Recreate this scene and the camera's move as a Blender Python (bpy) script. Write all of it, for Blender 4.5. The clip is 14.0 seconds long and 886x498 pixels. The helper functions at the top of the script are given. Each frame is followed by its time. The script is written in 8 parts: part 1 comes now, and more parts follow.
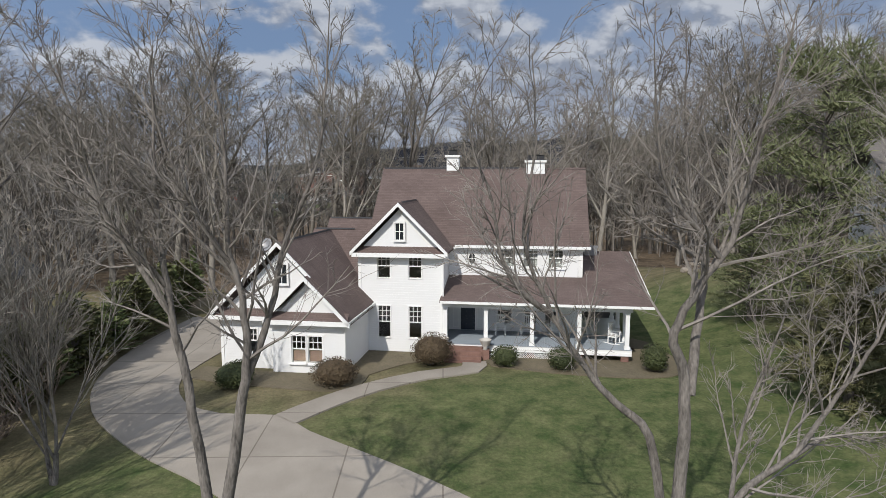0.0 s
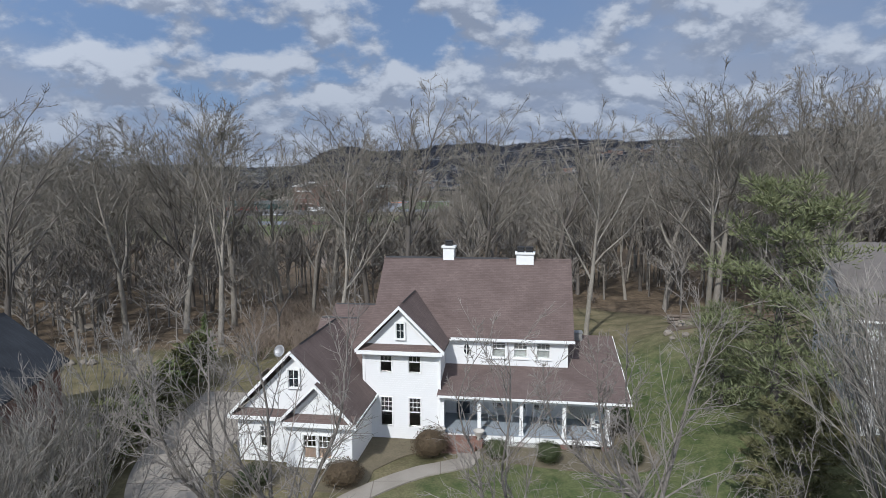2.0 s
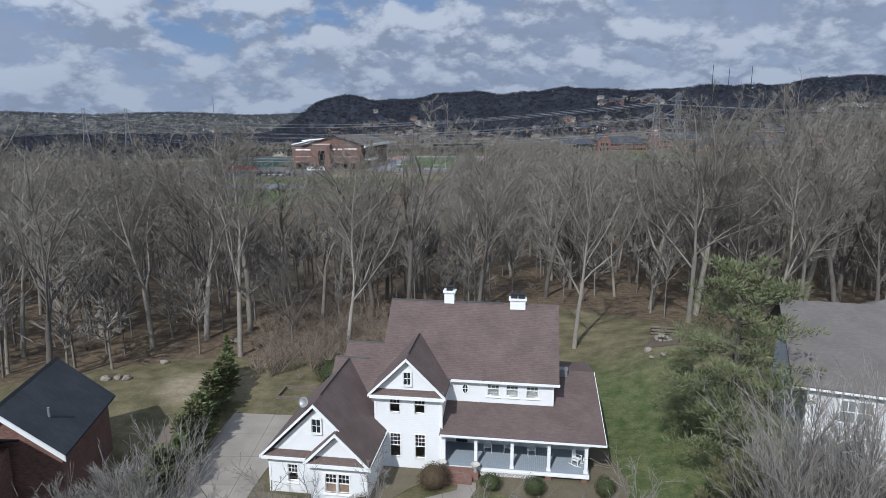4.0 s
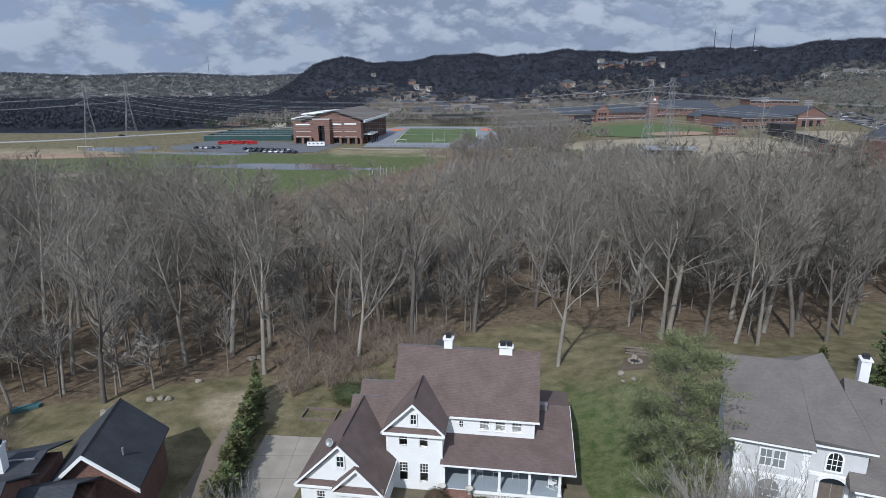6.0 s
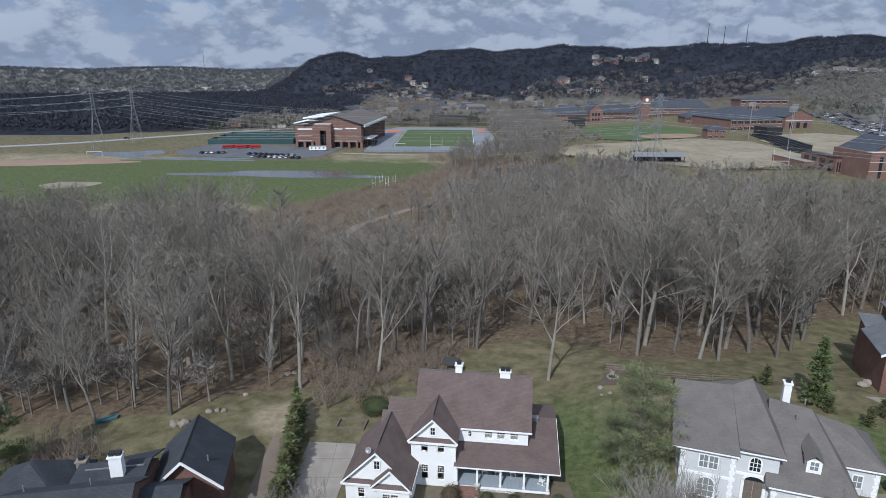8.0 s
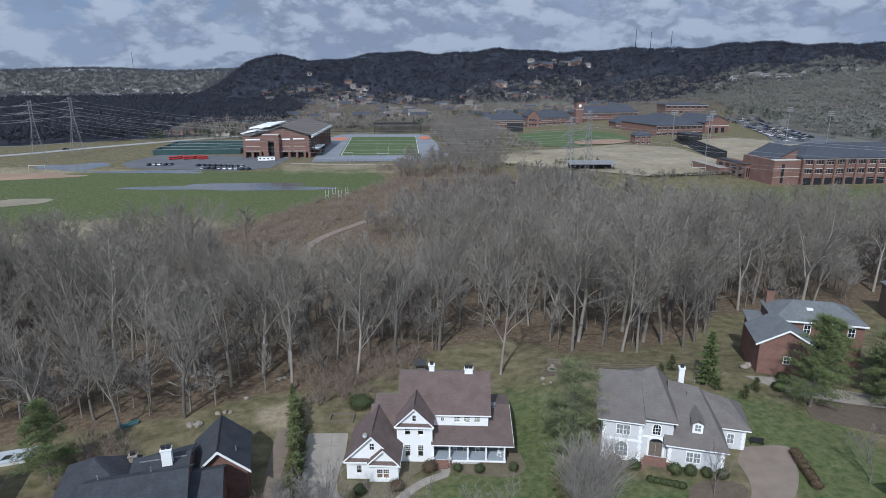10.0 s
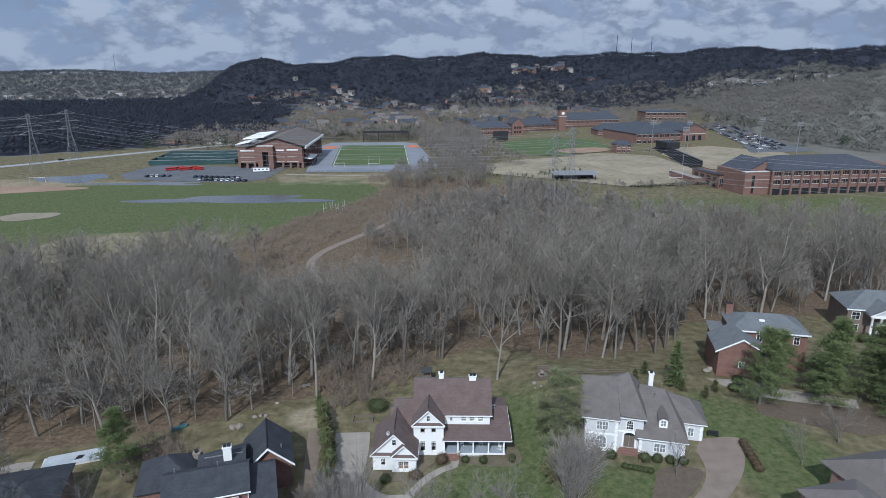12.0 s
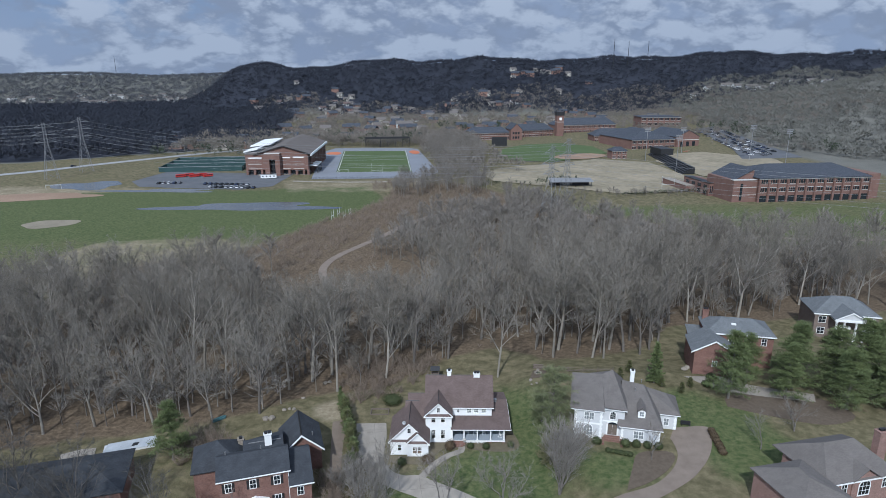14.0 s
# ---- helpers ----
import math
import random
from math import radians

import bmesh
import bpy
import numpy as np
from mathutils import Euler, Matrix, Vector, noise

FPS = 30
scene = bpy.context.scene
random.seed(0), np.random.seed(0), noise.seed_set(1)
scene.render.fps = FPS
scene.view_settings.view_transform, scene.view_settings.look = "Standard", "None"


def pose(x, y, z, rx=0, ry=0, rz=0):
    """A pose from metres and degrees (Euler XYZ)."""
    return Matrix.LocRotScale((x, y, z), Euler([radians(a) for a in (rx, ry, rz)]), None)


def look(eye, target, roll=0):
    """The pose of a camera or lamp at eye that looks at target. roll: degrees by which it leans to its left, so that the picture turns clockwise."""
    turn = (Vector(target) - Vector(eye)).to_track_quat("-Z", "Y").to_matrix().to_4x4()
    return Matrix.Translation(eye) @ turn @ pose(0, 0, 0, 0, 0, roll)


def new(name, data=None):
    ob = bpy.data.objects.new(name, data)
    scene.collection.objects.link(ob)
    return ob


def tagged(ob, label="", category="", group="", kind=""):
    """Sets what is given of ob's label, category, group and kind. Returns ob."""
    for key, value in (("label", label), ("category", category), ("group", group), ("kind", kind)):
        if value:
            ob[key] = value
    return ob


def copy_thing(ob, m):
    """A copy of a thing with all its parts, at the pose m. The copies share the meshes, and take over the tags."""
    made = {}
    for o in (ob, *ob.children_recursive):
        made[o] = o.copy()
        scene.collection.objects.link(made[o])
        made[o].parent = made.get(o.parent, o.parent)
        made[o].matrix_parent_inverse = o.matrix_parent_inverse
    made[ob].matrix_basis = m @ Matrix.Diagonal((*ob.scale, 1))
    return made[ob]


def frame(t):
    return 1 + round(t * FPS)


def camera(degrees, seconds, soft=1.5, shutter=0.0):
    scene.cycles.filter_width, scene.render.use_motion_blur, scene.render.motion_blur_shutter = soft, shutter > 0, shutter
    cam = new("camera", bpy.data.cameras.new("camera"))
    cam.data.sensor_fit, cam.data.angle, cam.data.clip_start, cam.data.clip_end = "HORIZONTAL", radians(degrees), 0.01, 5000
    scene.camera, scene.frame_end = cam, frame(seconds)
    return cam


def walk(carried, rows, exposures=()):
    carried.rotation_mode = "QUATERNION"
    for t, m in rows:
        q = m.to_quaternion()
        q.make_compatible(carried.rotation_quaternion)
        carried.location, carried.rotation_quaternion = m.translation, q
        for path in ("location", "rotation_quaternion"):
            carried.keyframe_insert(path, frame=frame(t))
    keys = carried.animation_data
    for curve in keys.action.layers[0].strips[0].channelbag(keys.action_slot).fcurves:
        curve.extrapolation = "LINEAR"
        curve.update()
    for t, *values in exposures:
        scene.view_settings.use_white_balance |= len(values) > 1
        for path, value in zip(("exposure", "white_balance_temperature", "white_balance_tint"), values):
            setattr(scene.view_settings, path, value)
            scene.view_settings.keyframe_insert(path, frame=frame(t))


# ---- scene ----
cam = camera(71.8, 14.0, soft=0.5)
METRES, EYE, TILT, LEAN, TURN = 95.0, 11.0, -6.5, 0.0, 0.0
ROWS = [
    (0.0, 0.0, 0.0, 0.0, -0.0, 0.0, 0.0),
    (0.5, 0.0003, -0.0076, 0.014, -0.08, -0.06, -0.01),
    (1.0, 0.0008, -0.016, 0.0307, -0.1, -0.27, 0.07),
    (1.5, 0.0008, -0.0248, 0.047, -0.21, -0.16, 0.3),
    (2.0, 0.0008, -0.0345, 0.0635, -0.22, -0.03, 0.29),
    (2.5, 0.0003, -0.0452, 0.0825, -0.25, -1.18, 0.31),
    (3.0, -0.001, -0.0557, 0.1011, -0.27, -2.54, 0.26),
    (5.5, -0.0014, -0.1367, 0.2207, -0.42, -7.91, 0.16),
    (6.0, -0.0027, -0.1597, 0.2445, -0.47, -8.61, 0.15),
    (6.5, -0.0058, -0.1874, 0.2674, -0.54, -9.19, 0.15),
    (7.0, -0.0102, -0.2195, 0.2895, -0.63, -9.35, 0.14),
    (9.5, -0.0579, -0.4266, 0.3828, -4.28, -9.44, 0.49),
    (10.0, -0.0734, -0.4731, 0.3983, -6.47, -9.48, 0.71),
    (10.5, -0.0904, -0.5195, 0.4139, -7.32, -9.5, 0.82),
    (11.0, -0.1075, -0.5633, 0.4327, -7.69, -9.49, 0.82),
    (11.5, -0.1209, -0.5976, 0.4533, -7.94, -9.46, 0.84),
    (12.0, -0.132, -0.6284, 0.473, -7.98, -9.45, 0.84),
    (12.5, -0.1423, -0.6613, 0.4885, -8.02, -9.44, 0.84),
    (13.0, -0.1522, -0.6975, 0.5014, -8.05, -9.44, 0.84),
    (13.5, -0.1615, -0.7368, 0.5144, -8.08, -9.42, 0.83),
    (14.0, -0.1714, -0.779, 0.5264, -8.11, -9.4, 0.84),
]
walk(cam, [(t, pose(0, 0, EYE, TILT, LEAN, TURN) @ pose(METRES * x, METRES * y, METRES * z, 90 + pitch, roll, yaw)) for t, x, y, z, yaw, pitch, roll in ROWS], exposures=[(0.0, -0.31, 6350, 10), (1.0, -0.29, 6150, 10), (3.0, -0.27, 5800, 9), (6.5, -0.29, 5720, 9), (14.0, -0.33, 5480, 8)])
# ---- light ----
SUN_AZ, SUN_EL = radians(203.0), radians(42.0)
world = bpy.data.worlds.new("sky")
scene.world = world
world.use_nodes = True
wn, wl = world.node_tree.nodes, world.node_tree.links
wn.clear()


CLOUD_AT = (0.0, 0.0, 0.0)
sky = wn.new("ShaderNodeTexSky")
sky.sky_type, sky.sun_disc = "NISHITA", False
sky.sun_elevation, sky.sun_rotation = SUN_EL, SUN_AZ
sky.air_density, sky.dust_density, sky.ozone_density = 1.0, 0.6, 1.5
tc = wn.new("ShaderNodeTexCoord")
sep = wn.new("ShaderNodeSeparateXYZ")
wl.new(tc.outputs["Generated"], sep.inputs[0])
zc = wn.new("ShaderNodeMath")
zc.operation = "MAXIMUM"
wl.new(sep.outputs["Z"], zc.inputs[0])
zc.inputs[1].default_value = 0.0
za = wn.new("ShaderNodeMath")
za.operation = "ADD"
wl.new(zc.outputs[0], za.inputs[0])
za.inputs[1].default_value = 0.5


def wmath(op, a, b):
    n = wn.new("ShaderNodeMath")
    n.operation = op
    for i, v in enumerate((a, b)):
        if isinstance(v, (int, float)):
            n.inputs[i].default_value = v
        else:
            wl.new(v, n.inputs[i])
    return n.outputs[0]


def layer(rise):
    """Place on a flat cloud layer overhead, looked at a little higher by rise."""
    high = wmath("ADD", za.outputs[0], rise)
    c = wn.new("ShaderNodeCombineXYZ")
    wl.new(wmath("DIVIDE", sep.outputs["X"], high), c.inputs[0])
    wl.new(wmath("DIVIDE", sep.outputs["Y"], high), c.inputs[1])
    return c.outputs[0]


def cloud_noise(where, offset, scale, detail, rough=0.54):
    add = wn.new("ShaderNodeVectorMath")
    add.operation = "ADD"
    wl.new(where, add.inputs[0])
    add.inputs[1].default_value = offset
    n = wn.new("ShaderNodeTexNoise")
    n.inputs["Scale"].default_value, n.inputs["Detail"].default_value = scale, detail
    n.inputs["Roughness"].default_value = rough
    wl.new(add.outputs[0], n.inputs["Vector"])
    return n.outputs["Fac"]


def wramp(sock, a, b, lo=0.0, hi=1.0):
    r = wn.new("ShaderNodeMapRange")
    r.interpolation_type = "SMOOTHSTEP"
    wl.new(sock, r.inputs["Value"])
    r.inputs["From Min"].default_value, r.inputs["From Max"].default_value = a, b
    r.inputs["To Min"].default_value, r.inputs["To Max"].default_value = lo, hi
    return r.outputs[0]


def wmix(fac, a, b):
    n = wn.new("ShaderNodeMix")
    n.data_type = "RGBA"
    for sock, v in (("Factor", fac), ("A", a), ("B", b)):
        if isinstance(v, float):
            n.inputs[sock].default_value = v
        elif isinstance(v, tuple):
            n.inputs[sock].default_value = (*v, 1)
        else:
            wl.new(v, n.inputs[sock])
    return n.outputs["Result"]


HERE, ABOVE = layer(0.0), layer(0.026)
# breaks of blue in a belt above the skyline, closed cloud overhead
gap = wmath("SUBTRACT", wramp(zc.outputs[0], 0.09, 0.22), wramp(zc.outputs[0], 0.36, 0.50))
VEIL = wramp(wmath("SUBTRACT", cloud_noise(HERE, (3.1, 7.7, 1.0), 0.9, 5), wmath("MULTIPLY", gap, 0.20)), 0.22, 0.46)
# heaped clouds: bright crowns where the cloud thins upwards, grey bases
heap, heap_up = cloud_noise(HERE, CLOUD_AT, 6.2, 9), cloud_noise(ABOVE, CLOUD_AT, 6.2, 9)
edge = wmath("MULTIPLY", gap, 0.055)
HEAP = wramp(wmath("SUBTRACT", heap, edge), 0.37, 0.52)
LIT = wramp(wmath("SUBTRACT", heap, heap_up), -0.05, 0.11)
small = wramp(wmath("SUBTRACT", cloud_noise(HERE, CLOUD_AT, 13.0, 8), cloud_noise(ABOVE, CLOUD_AT, 13.0, 8)), 0.0, 0.2)
LIT = wmath("MAXIMUM", wmath("MULTIPLY", LIT, 0.85), wmath("MULTIPLY", small, 0.8))
STREAK = wramp(cloud_noise(HERE, (1.4, 2.2, 3.0), 1.5, 8), 0.36, 0.66)
veil_tone = wmix(STREAK, (5.0, 5.8, 7.4), (4.4, 5.05, 6.5))
blue = wmix(0.72, sky.outputs[0], (3.3, 4.8, 7.8))
thin = wmix(VEIL, blue, veil_tone)
crown_tone = wmix(wramp(zc.outputs[0], 0.03, 0.17), (7.4, 8.0, 9.1), (9.3, 9.75, 10.6))
heap_tone = wmix(LIT, (4.35, 4.95, 6.2), crown_tone)
clouds = wmix(HEAP, thin, heap_tone)
# clouds stand brighter on the sunny side
dot = wn.new("ShaderNodeVectorMath")
dot.operation = "DOT_PRODUCT"
wl.new(tc.outputs["Generated"], dot.inputs[0])
dot.inputs[1].default_value = (math.sin(SUN_AZ) * math.cos(SUN_EL), math.cos(SUN_AZ) * math.cos(SUN_EL), math.sin(SUN_EL))
glow = wn.new("ShaderNodeMapRange")
wl.new(dot.outputs["Value"], glow.inputs["Value"])
glow.inputs["From Min"].default_value, glow.inputs["From Max"].default_value = -0.4, 0.9
glow.inputs["To Min"].default_value, glow.inputs["To Max"].default_value = 0.88, 1.8
lit_body = wn.new("ShaderNodeVectorMath")
lit_body.operation = "SCALE"
wl.new(clouds, lit_body.inputs[0])
wl.new(glow.outputs[0], lit_body.inputs["Scale"])
bg = wn.new("ShaderNodeBackground")
bg.inputs["Strength"].default_value = 0.082
wl.new(lit_body.outputs[0], bg.inputs["Color"])
wo = wn.new("ShaderNodeOutputWorld")
wl.new(bg.outputs[0], wo.inputs[0])

sun = new("sun", bpy.data.lights.new("sun", "SUN"))
sun.data.energy, sun.data.angle, sun.data.color = 4.5, radians(0.53), (1.0, 0.945, 0.865)
SUN_DIR = Vector((math.sin(SUN_AZ) * math.cos(SUN_EL), math.cos(SUN_AZ) * math.cos(SUN_EL), math.sin(SUN_EL)))
sun.matrix_world = look(SUN_DIR * 300, (0, 0, 0))
scene.view_settings.exposure = 0.0


# ---- materials ----
def mat(name, dark, light, rough=0.8, scale=6.0, fine=60.0, bump=0.3, metal=0.0, island=False, random_shift=0.0, coords="Object", spec=0.3, stretch=None):
    """A surface that varies between two colours at two scales, with fine relief."""
    m = bpy.data.materials.new(name)
    m.use_nodes = True
    n, l = m.node_tree.nodes, m.node_tree.links
    b = n["Principled BSDF"]
    co = n.new("ShaderNodeTexCoord")
    src = co.outputs[coords]
    if stretch:
        mp = n.new("ShaderNodeMapping")
        mp.inputs["Scale"].default_value = stretch
        l.new(src, mp.inputs[0])
        src = mp.outputs[0]
    n1 = n.new("ShaderNodeTexNoise")
    n1.inputs["Scale"].default_value, n1.inputs["Detail"].default_value = scale, 6
    n2 = n.new("ShaderNodeTexNoise")
    n2.inputs["Scale"].default_value, n2.inputs["Detail"].default_value = fine, 4
    l.new(src, n1.inputs["Vector"]), l.new(src, n2.inputs["Vector"])
    mixf = n.new("ShaderNodeMath")
    mixf.operation = "MULTIPLY_ADD"
    l.new(n2.outputs["Fac"], mixf.inputs[0])
    mixf.inputs[1].default_value = 0.9
    sub = n.new("ShaderNodeMath")
    sub.operation = "SUBTRACT"
    l.new(n1.outputs["Fac"], sub.inputs[0])
    sub.inputs[1].default_value = 0.45
    l.new(sub.outputs[0], mixf.inputs[2])
    fac = mixf.outputs[0]
    if island or random_shift:
        if island:
            src2 = n.new("ShaderNodeNewGeometry").outputs["Random Per Island"]
        else:
            src2 = n.new("ShaderNodeObjectInfo").outputs["Random"]
        sh = n.new("ShaderNodeMath")
        sh.operation = "MULTIPLY_ADD"
        l.new(src2, sh.inputs[0])
        amount = random_shift or 0.6
        sh.inputs[1].default_value = amount
        l.new(fac, sh.inputs[2])
        s2 = n.new("ShaderNodeMath")
        s2.operation = "SUBTRACT"
        l.new(sh.outputs[0], s2.inputs[0])
        s2.inputs[1].default_value = amount / 2
        fac = s2.outputs[0]
    mix = n.new("ShaderNodeMix")
    mix.data_type = "RGBA"
    mix.clamp_factor = True
    mix.inputs["A"].default_value, mix.inputs["B"].default_value = (*dark, 1), (*light, 1)
    l.new(fac, mix.inputs["Factor"])
    l.new(mix.outputs["Result"], b.inputs["Base Color"])
    b.inputs["Roughness"].default_value, b.inputs["Metallic"].default_value = rough, metal
    b.inputs["Specular IOR Level"].default_value = spec
    if bump:
        bp = n.new("ShaderNodeBump")
        bp.inputs["Strength"].default_value, bp.inputs["Distance"].default_value = bump, 0.03
        l.new(n2.outputs["Fac"], bp.inputs["Height"])
        l.new(bp.outputs[0], b.inputs["Normal"])
    return m


def coursed(name, a, b, joint, width, height, gap, rough=0.85, bump=0.5, offset=0.5, axes="XZ", tone=0.25):
    """Bricks or shingles in courses, for surfaces too far to pick the pieces apart."""
    m = mat(name, a, b, rough, 0.6, 40, 0)
    n, l = m.node_tree.nodes, m.node_tree.links
    p = n["Principled BSDF"]
    was = p.inputs["Base Color"].links[0].from_socket
    geo = n.new("ShaderNodeTexCoord")
    sp = n.new("ShaderNodeSeparateXYZ")
    l.new(geo.outputs["Object"], sp.inputs[0])
    cb = n.new("ShaderNodeCombineXYZ")
    ad = n.new("ShaderNodeMath")
    ad.operation = "ADD"
    l.new(sp.outputs["X"], ad.inputs[0]), l.new(sp.outputs["Y"], ad.inputs[1])
    l.new(ad.outputs[0] if axes == "XZ" else sp.outputs["X"], cb.inputs[0])
    l.new(sp.outputs["Z"] if axes == "XZ" else sp.outputs["Y"], cb.inputs[1])
    br = n.new("ShaderNodeTexBrick")
    br.offset = offset
    br.inputs["Scale"].default_value = 1.0
    br.inputs["Brick Width"].default_value, br.inputs["Row Height"].default_value = width, height
    br.inputs["Mortar Size"].default_value, br.inputs["Mortar Smooth"].default_value = gap, 0.2
    br.inputs["Color1"].default_value, br.inputs["Color2"].default_value = (1 - tone, 1 - tone, 1 - tone, 1), (1 + tone, 1 + tone, 1 + tone, 1)
    br.inputs["Mortar"].default_value = (*joint, 1)
    l.new(cb.outputs[0], br.inputs["Vector"])
    mu = n.new("ShaderNodeMix")
    mu.data_type, mu.blend_type = "RGBA", "MULTIPLY"
    mu.inputs["Factor"].default_value = 1.0
    l.new(was, mu.inputs["A"]), l.new(br.outputs["Color"], mu.inputs["B"])
    l.new(mu.outputs["Result"], p.inputs["Base Color"])
    bp = n.new("ShaderNodeBump")
    bp.inputs["Strength"].default_value, bp.inputs["Distance"].default_value, bp.invert = bump, 0.02, True
    l.new(br.outputs["Fac"], bp.inputs["Height"])
    l.new(bp.outputs[0], p.inputs["Normal"])
    return m


def glassy(name, tint=(0.02, 0.025, 0.03), rough=0.06):
    m = bpy.data.materials.new(name)
    m.use_nodes = True
    b = m.node_tree.nodes["Principled BSDF"]
    b.inputs["Base Color"].default_value = (*tint, 1)
    b.inputs["Roughness"].default_value = rough
    b.inputs["Specular IOR Level"].default_value = 0.5
    return m


def clear_glass(name):
    m = bpy.data.materials.new(name)
    m.use_nodes = True
    b = m.node_tree.nodes["Principled BSDF"]
    b.inputs["Base Color"].default_value = (0.9, 0.93, 0.92, 1)
    b.inputs["Roughness"].default_value = 0.02
    b.inputs["Transmission Weight"].default_value = 1.0
    b.inputs["IOR"].default_value = 1.45
    return m


def lapped(name, a, b, board):
    """Painted boards that overlap in level courses."""
    m = mat(name, a, b, 0.6, 0.8, 30, 0.0)
    n, l = m.node_tree.nodes, m.node_tree.links
    co = n.new("ShaderNodeTexCoord")
    wv = n.new("ShaderNodeTexWave")
    wv.wave_type, wv.bands_direction, wv.wave_profile = "BANDS", "Z", "SAW"
    wv.inputs["Scale"].default_value = 0.314 / board
    wv.inputs["Distortion"].default_value = 0.0
    l.new(co.outputs["Object"], wv.inputs["Vector"])
    bp = n.new("ShaderNodeBump")
    bp.inputs["Strength"].default_value, bp.inputs["Distance"].default_value = 0.5, 0.012
    l.new(wv.outputs["Fac"], bp.inputs["Height"])
    l.new(bp.outputs[0], n["Principled BSDF"].inputs["Normal"])
    return m


WHITE_SIDING = lapped("white_siding", (0.74, 0.74, 0.73), (0.82, 0.82, 0.81), 0.14)
WHITE_TRIM = mat("white_trim", (0.76, 0.76, 0.74), (0.84, 0.84, 0.82), 0.5, 3, 40, 0.05)
BROWN_SHINGLE = coursed("brown_shingle", (0.092, 0.067, 0.060), (0.165, 0.124, 0.112), (0.72, 0.7, 0.68), 0.32, 0.10, 0.008, 0.95, 0.15, axes="XY", tone=0.10)
GREY_SHINGLE = coursed("grey_shingle", (0.108, 0.096, 0.087), (0.176, 0.158, 0.145), (0.8, 0.8, 0.8), 0.32, 0.10, 0.008, 0.95, 0.12, axes="XY", tone=0.08)
DARK_SHINGLE = coursed("dark_shingle", (0.028, 0.031, 0.036), (0.068, 0.073, 0.082), (0.7, 0.7, 0.7), 0.32, 0.10, 0.010, 0.95, 0.2, axes="XY", tone=0.12)
BLUE_SHINGLE = coursed("blue_grey_shingle", (0.10, 0.107, 0.112), (0.185, 0.193, 0.198), (0.7, 0.7, 0.7), 0.32, 0.10, 0.010, 0.95, 0.2, axes="XY", tone=0.12)
SLATE_SHINGLE = coursed("slate_shingle", (0.035, 0.04, 0.05), (0.085, 0.093, 0.11), (0.7, 0.7, 0.7), 0.4, 0.2, 0.02, 0.85, 0.4, axes="XY")
RED_BRICK = coursed("red_brick", (0.13, 0.068, 0.052), (0.27, 0.15, 0.12), (0.95, 1.1, 1.15), 0.215, 0.075, 0.010, 0.9, 0.5)
PINK_BRICK = coursed("pink_brick", (0.19, 0.115, 0.092), (0.34, 0.215, 0.18), (0.95, 1.05, 1.1), 0.215, 0.075, 0.010, 0.9, 0.5)
SCHOOL_BRICK = mat("school_brick", (0.125, 0.072, 0.057), (0.225, 0.135, 0.11), 0.9, 0.25, 2.5, 0.1)
PALE_STONE = mat("pale_stone", (0.42, 0.40, 0.37), (0.6, 0.58, 0.54), 0.8, 2, 20, 0.2)
GREY_STUCCO = mat("grey_stucco", (0.50, 0.505, 0.51), (0.63, 0.63, 0.63), 0.85, 1.2, 50, 0.3)
PORCH_PAINT = mat("porch_paint", (0.26, 0.30, 0.34), (0.36, 0.40, 0.44), 0.5, 2, 30, 0.1, stretch=(0.4, 6, 1))
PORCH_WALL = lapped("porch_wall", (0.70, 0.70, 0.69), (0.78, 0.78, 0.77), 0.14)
DOOR_PAINT = mat("door_paint", (0.025, 0.035, 0.05), (0.05, 0.06, 0.08), 0.4, 3, 30, 0.05)
DARK_METAL = mat("dark_metal", (0.03, 0.03, 0.032), (0.07, 0.07, 0.072), 0.5, 5, 40, 0.05, metal=0.6)
GALVANISED = mat("galvanised_steel", (0.22, 0.22, 0.22), (0.36, 0.36, 0.36), 0.5, 2, 20, 0.05, metal=0.5)
CONCRETE = coursed("concrete", (0.195, 0.172, 0.144), (0.365, 0.328, 0.278), (0.62, 0.6, 0.58), 3.6, 3.6, 0.03, 0.9, 0.2, offset=0.0, axes="XY", tone=0.05)
AGGREGATE = mat("aggregate", (0.145, 0.113, 0.088), (0.265, 0.215, 0.172), 0.9, 0.5, 12, 0.25)
TAN_BRICK = coursed("tan_brick", (0.12, 0.09, 0.075), (0.24, 0.185, 0.155), (0.95, 1.05, 1.1), 0.215, 0.075, 0.010, 0.9, 0.4)
ASPHALT = mat("asphalt", (0.075, 0.078, 0.084), (0.15, 0.153, 0.16), 0.9, 0.12, 6, 0.1)
ROAD = mat("road_surface", (0.24, 0.24, 0.24), (0.36, 0.355, 0.345), 0.9, 0.1, 5, 0.1)
BARK = mat("bark", (0.13, 0.117, 0.097), (0.37, 0.338, 0.287), 0.95, 1.3, 14, 0.6, stretch=(1, 1, 0.25), random_shift=0.5)
DARK_BARK = mat("dark_bark", (0.075, 0.065, 0.055), (0.20, 0.18, 0.16), 0.95, 1.3, 14, 0.6, stretch=(1, 1, 0.25), random_shift=0.4)
TWIG = mat("twig", (0.110, 0.099, 0.081), (0.268, 0.243, 0.204), 0.95, 0.5, 9, 0.0, random_shift=0.5)
DARK_TWIG = mat("dark_twig", (0.035, 0.033, 0.030), (0.10, 0.094, 0.086), 0.95, 0.5, 9, 0.0, random_shift=0.4)
RED_TWIG = mat("reddish_twig", (0.12, 0.075, 0.065), (0.27, 0.18, 0.155), 0.95, 0.8, 9, 0.0)
